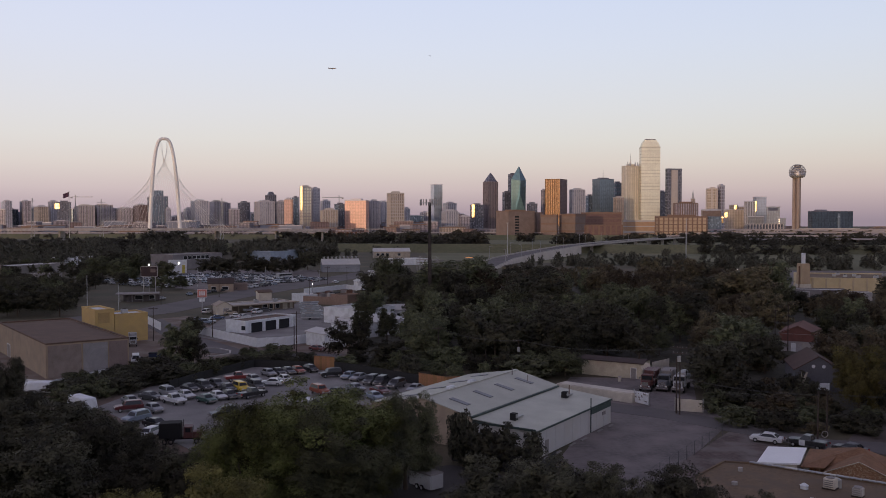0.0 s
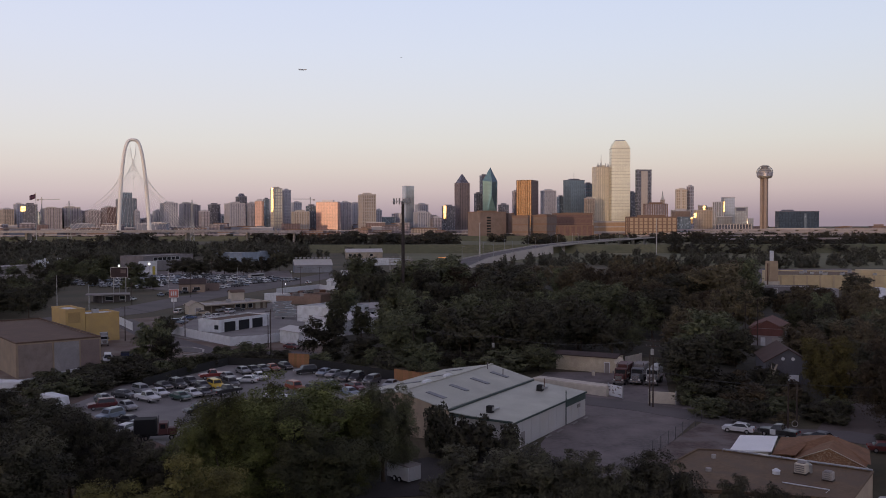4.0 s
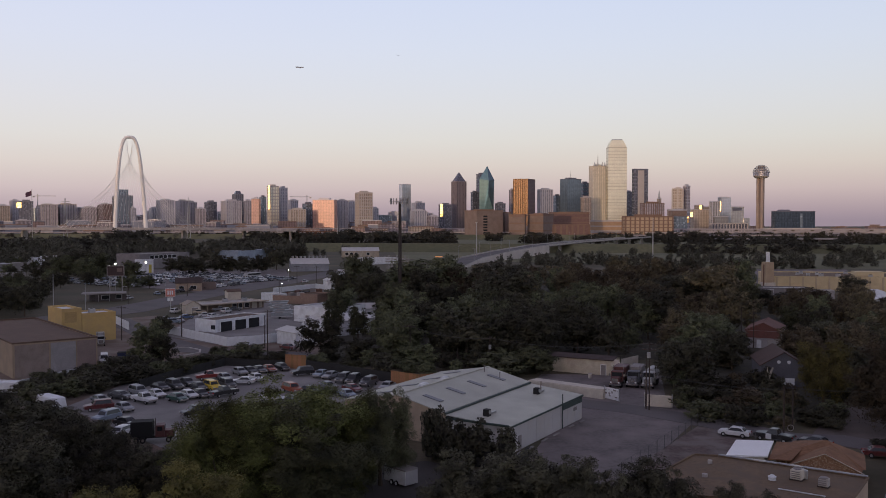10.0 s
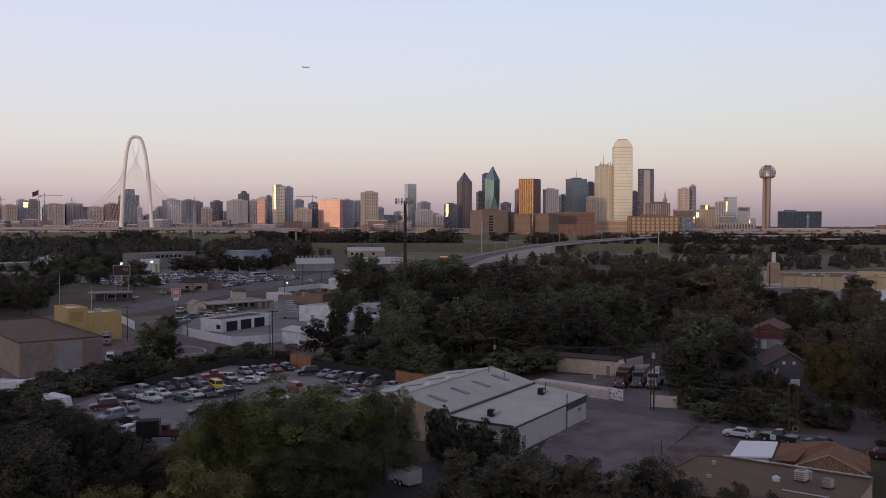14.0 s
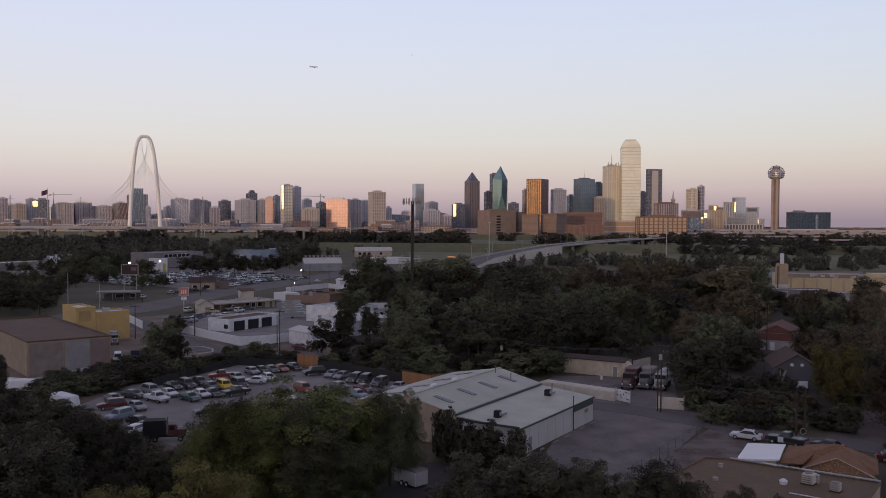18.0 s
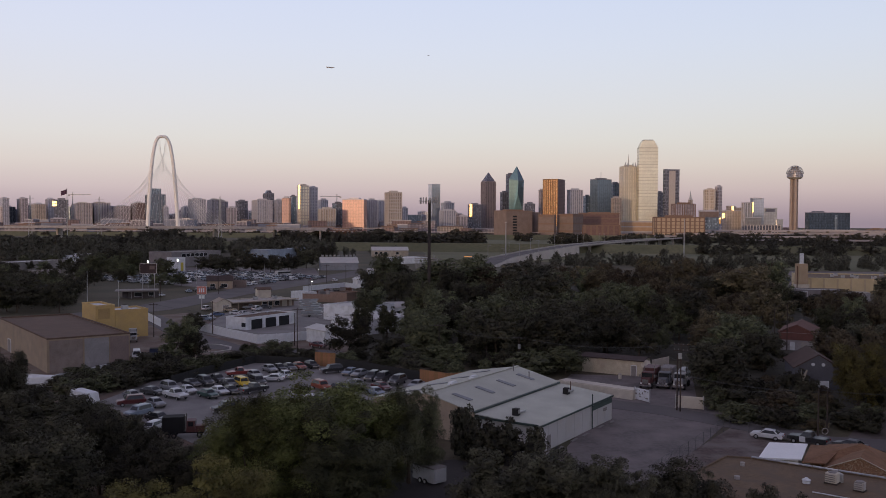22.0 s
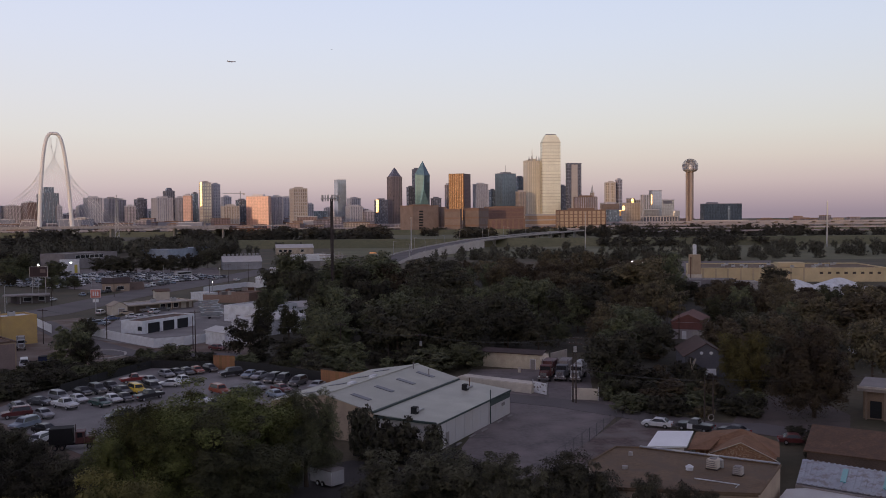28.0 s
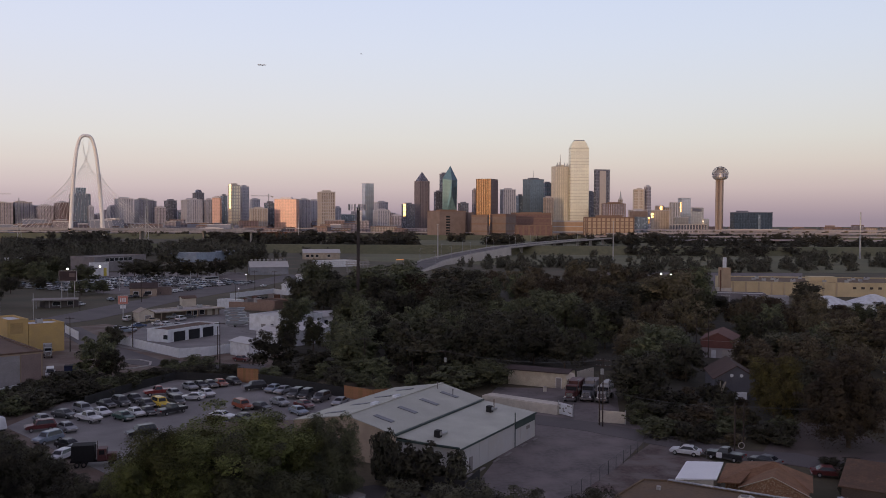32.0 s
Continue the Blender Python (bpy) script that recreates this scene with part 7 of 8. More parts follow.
# by the streets
car("sedan", "white", 46.1, 124.5, 147.43, group="street cars", label="white sedan parked on the narrow street")
car("pickup", "black", 50.8, 121.7, 138.47, group="street cars", label="black pickup truck with a white door panel")
part("door_panel", box((0.8, 0.04, 0.75), (0.5, 0.99, 0.75)), WHITE, [o for o in bpy.data.objects if o.name.startswith("pickup_truck")][-1])
car("sedan", "grey", 55.3, 118.7, 131.01, group="street cars", label="grey sedan beside the dark pickup")
car("sedan", "maroon", 61.3, 112.6, -19.09, group="street cars", label="dark red car in the shade of a hedge")
car("sedan", "tan", -71.7, 296.4, 16.19, group="shop cars", label="tan sedan outside the repair shop")
car("suv", "white", -63.1, 298.2, 72.53, group="shop cars", label="white car outside the tan office")
car("sedan", "white", -64.4, 284.4, 55.71, group="shop cars", label="white sedan behind the repair shop")
car("sedan", "silver", -72, 271.7, -45, group="shop cars", label="silver sedan inside the white fence")
car("sedan", "maroon", -30.4, 212.7, -36.38, group="shop cars", label="dark red car by the white shed")
car("pickup", "white", -26.5, 217.4, -23.05, group="shop cars", label="white pickup in front of the white shed")
car("van", "white", -68, 194.1, -70.51, group="shop cars", label="white van by the brown warehouse")
car("sedan", "white", -112.8, 351.7, 73.61, group="shop cars", label="white car on the wide avenue")
car("sedan", "white", -54.2, 444, 71.71, group="shop cars", label="white car on the wide avenue")
car("sedan", "silver", -66.6, 456.4, 74.82, group="shop cars", label="silver car on the wide avenue")
for cs, cc, cp, ch_ in (("sedan", "silver", (-76.4, 274.8), 40), ("suv", "lightblue", (-72.6, 267.3), 35), ("sedan", "blue", (-72.2, 281.1), 30), ("suv", "white", (-80.2, 298.2), 80),
                        ("sedan", "white", (-67.3, 286), 15), ("pickup", "silver", (-66.4, 303.8), 12), ("sedan", "grey", (-61.7, 305.7), 10), ("sedan", "silver", (-60, 281.1), 8)):
    car(cs, cc, *cp, ch_, group="shop cars", label="")
for k in range(9):
    car(("sedan", "suv", "hatch")[k % 3], ("black", "grey", "silver", "white", "grey", "maroon", "black", "silver", "blue")[k], 146.0 + k * 4.6, 404.0 + k * 7.5 + (k % 2) * 5, 60 + (k % 3) * 9, False, "cars beside the works", "dark car parked beside the works" if k % 3 else "car parked on the works yard")
# the row along the avenue in front of the dealer's office
row_rng = random.Random(31)
for k in range(13):
    p = Vector((-107, 373.1)).lerp(Vector((-82.8, 432.3)), (k + row_rng.uniform(-0.2, 0.2)) / 12)
    car(row_rng.choice(("sedan", "suv", "hatch")), row_rng.choice(("white", "white", "silver", "lightblue", "black", "grey")), p.x, p.y, 130 + row_rng.uniform(-8, 8), False, "cars on the sales lot")
# the sales lot, in rows along the avenue
lot_rng = random.Random(17)
ra, rb_ = Vector((-118.2, 400.6)), Vector((-63.9, 469.5))
step = (rb_ - ra).normalized()
back = Vector((-step.y, step.x))
head = math.degrees(math.atan2(step.y, step.x))
for row in range(9):
    for k in range(27):
        p = ra + step * (k * 3.4 + lot_rng.uniform(-0.3, 0.3)) + back * (row * 10.0 + lot_rng.uniform(-0.6, 0.6))
        if lot_rng.random() < 0.14 or (row < 3 and 5 < k < 14) or (row < 2 and k < 6):
            continue
        car(lot_rng.choice(("sedan", "sedan", "suv", "hatch", "pickup")), lot_rng.choice(("white", "white", "white", "silver", "silver", "lightblue", "lightblue", "grey", "black")), p.x, p.y, head + 90 + lot_rng.choice((0, 180)) + lot_rng.uniform(-6, 6), False, "cars on the sales lot")


def truck(x, y, heading, cab_col, body_col, label, box_len=4.5, box_h=2.4, round_body=False):
    """A heavy truck: bonnet, cab, bed or box, wheels."""
    e = thing("truck", x, y, 0.06, heading, label, "truck", "heavy trucks")
    part("chassis", box((8.2, 0.9, 0.3), (0, 0, 0.85)), BLACK, e)
    cab = part("cab", box((1.7, 2.3, 1.9), (1.5, 0, 1.95), 0, 0.94, 0.08), cab_col, e)
    part("windscreen", box((0.08, 1.9, 0.75), (2.32, 0, 2.35)), DARKGLASS, cab)
    for s in (-1, 1):
        part("side_window", box((0.9, 0.06, 0.7), (1.5, s * 1.13, 2.35)), DARKGLASS, cab)
        part("mirror", box((0.1, 0.3, 0.5), (2.2, s * 1.35, 2.2)), CHROME, cab)
        part("headlight", box((0.1, 0.35, 0.25), (4.12, s * 0.75, 1.1)), LAMPGLASS, e)
        part("exhaust", cyl(0.09, 0.09, 2.6, (0.5, s * 0.95, 1.2), 8), CHROME, e)
    part("bonnet", box((1.9, 1.7, 1.1), (3.2, 0, 1.45), 0, 0.93, 0.08), cab_col, e)
    part("grille", box((0.08, 1.2, 0.8), (4.14, 0, 1.45)), CHROME, e)
    part("bumper", box((0.25, 2.3, 0.35), (4.2, 0, 0.75)), CHROME, e)
    if round_body:
        part("tank", cyl(1.15, 1.15, box_len, (0.3 - box_len, 0, 2.1), 16, "X"), body_col, e)
    elif box_len:
        part("box_body", box((box_len, 2.4, box_h), (0.2 - box_len / 2, 0, 1.0 + box_h / 2), 0, 1, 0.05), body_col, e)
    wh = mesh_of("wheel", cyl(0.5, 0.5, 0.35, (0, -0.17, 0), 14, "Y"), BLACK)
    hub = mesh_of("rim", cyl(0.25, 0.25, 0.38, (0, -0.19, 0), 10, "Y"), CHROME)
    for wx in (3.1, -1.6, -2.8):
        for s in (-1, 1):
            o = part("wheel", wh, None, e)
            o.location = (wx, s * 1.0, 0.5)
            part("rim", hub, None, o)
    return e


REDP, WHITEP = mat("truck_red", (0.1, 0.036, 0.034), 0.5, vary=0.15), mat("truck_white", (0.34, 0.34, 0.34), 0.45, vary=0.1)
truck(38.9, 165.1, -114.78, REDP, REDP, "red dump truck parked in the truck yard")
truck(42, 165.1, -114.37, mat("truck_grey", (0.13, 0.135, 0.15), 0.5), DARKCONC, "grey long-nosed truck parked in the truck yard")
truck(44.6, 164, -113.96, WHITEP, WHITEP, "white mixer truck parked in the truck yard", 4.2, 2.2, True)
bt = truck(-37.3, 124.2, 9.73, REDP, BLACK, "black box truck with a red cab on the gravel lot", 4.0, 2.6)
bt.scale = (0.74, 0.85, 0.85)
bt = truck(-78.6, 222.3, -68.96, WHITEP, WHITEP, "small white box truck beside the yellow building", 4.0, 2.6)
bt.scale = (0.72, 0.8, 0.85)
bus_x, bus_y = (-86.4, 478.7)
bus = thing("bus", bus_x, bus_y, 0.06, head, "white bus on the sales lot", "bus")
part("body", box((10, 2.5, 2.7), (0, 0, 1.8), 0, 0.97, 0.12), WHITEP, bus)
part("window_band", box((9, 2.56, 0.8), (0, 0, 2.3)), DARKGLASS, bus)
for wx in (-3.2, 3.2):
    for s in (-1, 1):
        part("wheel", cyl(0.48, 0.48, 0.3, (wx, s * 1.15 - 0.15, 0.48), 12, "Y"), BLACK, bus)

# enclosed trailer in the clearing
tr = thing("cargo_trailer", -2, 103.3, 0, -48.01, "white enclosed cargo trailer with two axles", "trailer")
part("body", box((3.9, 2.0, 1.75), (0, 0, 1.2), 0, 1, 0.05), WHITE, tr)
part("rear_door", box((0.06, 1.85, 1.6), (1.97, 0, 1.2)), WHITEP, tr)
part("roof_edge", box((3.95, 2.05, 0.14), (0, 0, 2.06)), DARKCONC, tr)
part("hitch", box((1.4, 0.15, 0.15), (-2.6, 0, 0.55)), BLACK, tr)
for wx in (-0.45, 0.4):
    for s in (-1, 1):
        w_ = part("wheel", cyl(0.34, 0.34, 0.2, (wx, s * 1.02 - 0.1, 0.34), 14, "Y"), BLACK, tr)
        part("rim", cyl(0.2, 0.2, 0.22, (wx, s * 1.02 - 0.11, 0.34), 10, "Y"), WHITE, w_)
cont = thing("waste_container", -65.2, 198.8, 0, 10, "dark blue steel waste container", "container")
part("body", box((2.6, 1.8, 1.6), (0, 0, 0.9), 0, 1.04, 0.04), mat("dark_blue_steel", (0.03, 0.04, 0.09), 0.6), cont)
part("lid", box((2.75, 1.95, 0.1), (0, 0, 1.75)), BLACK, cont)
for k in range(6):
    st = thing("boat_trailer", -42.0 - k * 1.5 + (k % 2) * 0.8, 281.0 + k * 8.0, 0.0, 2 + 5 * (k % 3), "silver boat trailer in a tight row on the apron", "trailer", "trailer row")
    part("frame", box((6.6, 2.0, 0.2), (0, 0, 0.75)), STEEL, st)
    hull = part("hull", extrude_profile([(-3.2, 0.95), (-3.2, 2.0), (3.4, 2.15), (2.6, 1.2), (1.8, 0.95)], -0.95, 0.95), mat("dull_aluminium", (0.24, 0.26, 0.28), 0.45, 0.3, vary=0.2, scale=0.6), st, "dull aluminium hull")
    part("cockpit", box((2.6, 1.5, 0.3), (-0.8, 0, 2.1)), DARKCONC, hull)
    for s_ in (-1, 1):
        part("wheel", cyl(0.34, 0.34, 0.22, (-0.6, s_ * 1.0 - 0.11, 0.34), 12, "Y"), BLACK, st)

# ---------------------------------------------------------------- poles, wires, fences, signs
def pole(x, y, h, arms=1, label="weathered wooden utility pole with a crossarm", transformer=False, r=0.13, heading=0.0):
    e = thing("utility_pole", x, y, 0, heading, label, "pole", "utility poles")
    part("post", cyl(r, r * 0.65, h, (0, 0, 0), 10), POLEWOOD, e)
    for k in range(arms):
        a = part("crossarm", box((2.4, 0.12, 0.14), (0, -0.15, h - 0.4 - k * 0.9)), POLEWOOD, e)
        for u in (-1.05, -0.4, 0.4, 1.05):
            part("insulator", cyl(0.05, 0.03, 0.18, (u, -0.15, h - 0.33 - k * 0.9), 6), DARKCONC, a)
    if transformer:
        part("transformer", cyl(0.3, 0.3, 0.9, (0.0, -0.5, h - 2.6), 12), STEEL, e, "grey transformer can")
    return (x, y, h)


def wire(a, b, sag=1.0, r=0.014, n=1, spread=0.7):
    for k in range(n):
        pts = []
        for i in range(13):
            u = i / 12
            pts.append((a[0] + (b[0] - a[0]) * u, a[1] + (b[1] - a[1]) * u + (k - (n - 1) / 2) * spread, a[2] + (b[2] - a[2]) * u - sag * 4 * u * (1 - u) - 0.3))
        tagged(new("power_line", mesh_of("power_line", tube(pts, r, 4), WIRE)), "thin dark power line between poles", "cable", "power lines")


pA = pole(38.5, 142.4, 11.4, 2, transformer=True, heading=-30)
pole(38.2, 143.3, 9.2, 0, "plain wooden pole beside a gate panel", heading=-30)
pB = pole(53.9, 125.8, 7.2, 0, "short leaning wooden pole by the hedge")
pole(56.4, 128.5, 6.6, 0, "short wooden pole with a round hoop")
hoop = thing("round_hoop", 55.5, 127.1, 0.9, 0, "pale round hoop leaning by the poles", "hoop")
part("ring", tube([(0.45 * math.cos(a), 0, 0.45 * math.sin(a)) for a in [2 * math.pi * k / 16 for k in range(17)]], 0.05, 5), CONCRETE, hoop)
hoop.location.z = 0.6
pD = pole(-34, 203.8, 10.6, 1, heading=20)
pole(-36.7, 216.4, 8.0, 0, "thin dark steel pole by the fence")
pE = pole(-1, 191, 8.6, 1, heading=10)
pF = pole(15.8, 183.8, 6.9, 1, transformer=True)
pole(9, 184.5, 4.6, 0, "bare wooden post behind the warehouse")
pH = pole(-76.1, 230.7, 9.0, 1)
pole(-62.4, 237.5, 9.0, 0, "wooden pole at the white fence")
pJ = pole(-92.9, 364.8, 10, 1)
pK = pole(-53.4, 407.2, 10.5, 1)
pole(-51.5, 339.5, 9.0, 0, "wooden pole beside the brown store")
pM = pole(-46, 421.2, 9.5, 1)
pole(-112.6, 488.2, 10, 1)
pole(-88.8, 508.4, 12, 1)
pole(-106, 330.4, 8.5, 1)
pole(80.5, 212.7, 10, 0, "thin pole beside the red-roofed house")
pole(83.6, 212.7, 11.5, 0, "pale pole in front of the red-roofed house")
wire(pF, pA, 1.2, n=2)
wire(pE, pF, 1.0, n=2)
wire(pE, (-30.3, 209.9, 8.0), 1.2, n=2)
wire((pA[0], pA[1], 6.5), (pB[0], pB[1], 6.9), 0.6, n=2)
wire(pB, (84, 127.4, 7.0), 0.8, n=2)
wire(pD, pH, 1.6, n=2)
wire(pD, (-19.1, 205.5, 8.5), 0.8, n=1)
wire(pK, pJ, 1.2, n=2)
wire(pK, pM, 0.6, n=2)
wire((pA[0], pA[1], 8.5), (40.2, 197.2, 8.0), 0.8)

# flag poles and light masts
def mast(x, y, h, label, lamp=True, r=0.22, name="light_mast"):
    e = thing(name, x, y, 0, 0, label, "lamp post", "light masts")
    part("post", cyl(r, r * 0.5, h, (0, 0, 0), 8), STEEL, e)
    if lamp:
        part("lamp_ring", cyl(1.1, 0.8, 0.6, (0, 0, h - 0.3), 10), CONCRETE, e)


for mx, my, mh in ((-88.5, 1052.5, 33), (49.5, 676.3, 30), (203.5, 737.1, 33), (-408.2, 1710.6, 55)):
    mast(mx, my, mh, "tall grey highway light mast on the river plain", r=0.55)
mast(440.7, 768.9, 42, "tall pale steel transmission mast on the river plain", False, 0.95)
for mx, my, mh in ((-102.6, 253.4, 16.0), (-94.6, 256.1, 13.0), (-87.2, 432.3, 9), (-117.5, 421.2, 9)):
    mast(mx, my, mh, "slim pale steel mast by the street", False, 0.14)
fp = thing("flag_pole", -424.0, 1000.0, 0, 0, "tall flag pole with a large dark flag", "flag pole")
part("post", cyl(0.5, 0.3, 65.6, (0, 0, 0), 8), STEEL, fp)
fl = bmesh.new()
bmesh.ops.create_grid(fl, x_segments=8, y_segments=5, size=1, matrix=Matrix.Translation((-3.6, 0, 61.8)) @ Matrix.Rotation(radians(90), 4, "X") @ Matrix.Diagonal((3.4, 2.6, 1, 1)))
for v in fl.verts:
    v.co.y += 0.5 * math.sin(v.co.x * 1.4)
    v.co.z -= 0.35 * abs(v.co.x)
bmesh.ops.solidify(fl, geom=fl.faces[:], thickness=0.08)
part("flag", fl, mat("dark_flag", (0.08, 0.04, 0.07), 0.9), fp)


def pylon(x, y, h, label):
    """A steel lattice pylon with three pairs of arms."""
    e = thing("power_pylon", x, y, 0, 20, label, "pylon", "power pylons")
    for sx in (-1, 1):
        for sy in (-1, 1):
            part("leg", tube([(sx * 2.4, sy * 2.4, 0), (sx * 0.8, sy * 0.8, h * 0.75), (sx * 0.3, sy * 0.3, h)], 0.22, 4), STEEL, e)
    for k in range(7):
        z0, z1 = h * k / 8, h * (k + 1) / 8
        w0, w1 = 2.4 - 1.9 * k / 8, 2.4 - 1.9 * (k + 1) / 8
        for s in (-1, 1):
            part("brace", tube([(-w0, s * w0, z0), (w1, s * w1, z1)], 0.14, 4), STEEL, e)
    for z in (0.72, 0.83, 0.94):
        part("arm", box((9, 0.4, 0.4), (0, 0, h * z)), STEEL, e)


pylon(-372, 960, 55, "grey lattice power pylon beyond the woods")
pylon(-250.8, 1000, 57, "grey lattice power pylon beyond the woods")
pylon(-512.3, 1100, 60, "grey lattice power pylon beyond the woods")

# mobile phone mast in the trees
MASTSTEEL = mat("dark_mast_steel", (0.06, 0.048, 0.045), 0.7, 0.2)
ct = thing("phone_mast", -4.9, 319.6, 0, 12, "tall dark lattice phone mast with an antenna head frame", "mast")
MH = 38.5
for k in range(3):
    a = 2 * math.pi * k / 3
    part("leg", tube([(0.75 * math.cos(a), 0.75 * math.sin(a), 0), (0.5 * math.cos(a), 0.5 * math.sin(a), MH)], 0.11, 6), MASTSTEEL, ct)
for k in range(30):
    z0, z1 = MH * k / 30, MH * (k + 1) / 30
    for j in range(3):
        a, b = 2 * math.pi * j / 3, 2 * math.pi * (j + 1) / 3
        r0, r1 = 0.75 - 0.25 * k / 30, 0.75 - 0.25 * (k + 1) / 30
        part("brace", tube([(r0 * math.cos(a), r0 * math.sin(a), z0), (r1 * math.cos(b), r1 * math.sin(b), z1)], 0.05, 4), MASTSTEEL, ct)
part("cable_run", box((0.5, 0.2, MH - 1), (0.1, -0.4, MH / 2)), MASTSTEEL, ct)
for k in range(3):
    a, b = 2 * math.pi * k / 3 + 0.5, 2 * math.pi * (k + 1) / 3 + 0.5
    p, q = Vector((4.2 * math.cos(a), 4.2 * math.sin(a), MH - 0.4)), Vector((4.2 * math.cos(b), 4.2 * math.sin(b), MH - 0.4))
    part("head_rail", tube([p, q], 0.09, 5), STEEL, ct)
    part("head_arm", tube([(0, 0, MH - 0.4), p], 0.09, 5), STEEL, ct)
    for j in range(4):
        c = p.lerp(q, (j + 0.5) / 4)
        an = part("antenna", box((0.32, 0.22, 2.2), (c.x, c.y, MH - 0.2), math.degrees(math.atan2(c.y, c.x)) + 90), CONCRETE, ct, "pale panel antenna")
        part("bracket", cyl(0.05, 0.05, 2.4, (c.x * 0.93, c.y * 0.93, MH - 1.4), 6), STEEL, an)

# fences
def panel_fence(name, pts, h, material, panel, label, post_mat=None, gap=0.0):
    """A fence of separate panels between posts along a line."""
    e = thing(name, 0, 0, 0, 0, label, "fence")
    cache = {}
    for a, b in zip(pts, pts[1:]):
        a, b = Vector(a), Vector(b)
        n = max(1, round((b - a).length / panel))
        ang = math.degrees(math.atan2(b.y - a.y, b.x - a.x))
        ln = (b - a).length / n
        me = mesh_of("panel", box((ln - 0.06, 0.08, h - gap), (0, 0, (h + gap) / 2)), material)
        po = mesh_of("post", box((0.1, 0.12, h + 0.1), (0, 0, h / 2)), post_mat or material)
        for k in range(n):
            o = part("panel", me, None, e)
            c = a.lerp(b, (k + 0.5) / n)
            o.matrix_basis = pose(c.x, c.y, 0, 0, 0, ang)
            o = part("post", po, None, e)
            c = a.lerp(b, k / n)
            o.matrix_basis = pose(c.x, c.y, 0, 0, 0, ang)


panel_fence("white_fence", [(-69.7, 247), (-57.3, 231.8), (-46.5, 219.3), (-39.9, 222.3), (-35, 227.5), (-26.3, 235.2)], 2.3, WHITE, 2.6, "white sheet-metal fence round the repair shop")
panel_fence("brown_fence", [(-53.2, 334.9), (-41.2, 330.4), (-36.1, 326)], 3.0, mat("brown_wall", (0.26, 0.18, 0.14), 0.85), 3, "brown wall of the store yard")
panel_fence("wall_fence", [(-60.4, 381.8), (-45, 407.2), (-36.5, 394.1)], 2.2, WHITE, 3, "white block fence behind the store yard")
panel_fence("wall_fence", [(-76.0, 161.6), (-72.3, 165.6), (-69.4, 172.1), (-65.6, 178.6)], 1.7, CONCRETE, 3, "pale block wall between the hedge and the metal warehouse")
panel_fence("wall_fence", [(43.6, 182.6), (48.4, 187.6)], 2.2, OFFWHITE, 3, "cream sheet fence behind the truck yard")
panel_fence("wooden_fence", [(-27.3, 185.9), (-22.8, 184.5)], 3.0, FENCEWOOD, 0.6, "tall orange wooden gate of planks")
panel_fence("wooden_fence", [(-4.6, 168.6), (0.6, 164), (3.8, 165.1)], 2.4, FENCEWOOD, 0.6, "brown wooden plank fence behind the warehouse")
SCREEN = mat("black_screen_cloth", (0.025, 0.025, 0.025), 0.9)
panel_fence("screened_fence", [(-51.2, 164), (-47.7, 174.6), (-40.8, 189.5), (-27.3, 185.9)], 1.7, SCREEN, 3, "black screened fence along the car lot")
panel_fence("screened_fence", [(-22.8, 184.5), (-16.7, 179.8), (-4.6, 168.6)], 2.0, SCREEN, 3, "black screened fence behind the parked cars")
panel_fence("screened_fence", [(1.2, 115.4), (8.6, 109.4), (12, 106.5), (14.5, 111.9)], 2.2, SCREEN, 3, "dark screened fence beside the overgrown wall")
panel_fence("metal_fence", [(-78.2, 164), (-72.7, 162.4), (-66.7, 177.2)], 2.0, WHITE, 3, "white sheet fence along the brown warehouse")
panel_fence("block_fence", [(-90.3, 268.8), (-81, 252.1)], 2.4, WHITE, 2.5, "white gate beside the yellow building")


DARKSTEEL = mat("dull_galvanised_steel", (0.12, 0.115, 0.115), 0.6, 0.3)


def chain_fence(pts, h, label):
    """Chain-link fence: posts, rails and thin crossing wires."""
    e = thing("chain_link_fence", 0, 0, 0, 0, label, "fence")
    for a, b in zip(pts, pts[1:]):
        a, b = Vector(a), Vector(b)
        n = max(1, round((b - a).length / 3))
        for k in range(n + 1):
            c = a.lerp(b, k / n)
            part("post", cyl(0.04, 0.04, h, (c.x, c.y, 0), 6), DARKSTEEL, e)
        part("top_rail", tube([(a.x, a.y, h - 0.03), (b.x, b.y, h - 0.03)], 0.022, 5), DARKSTEEL, e)
        bm = bmesh.new()
        m = int((b - a).length / 0.45)
        for k in range(m):
            for s in (0, 1):
                p, q = a.lerp(b, (k + s) / m), a.lerp(b, (k + 1 - s) / m)
                for j in range(4):
                    add_tube(bm, [(p.x, p.y, h * j / 4), (q.x, q.y, h * (j + 1) / 4)], 0.004, 3)
        part("mesh", bm, DARKSTEEL, e)


chain_fence([(24.8, 104.6), (32.2, 115.4), (42.8, 130.9)], 2.0, "chain-link fence between the yard and the dirt pad")
chain_fence([(42.8, 130.9), (48.2, 122)], 1.6, "low chain-link fence along the street")

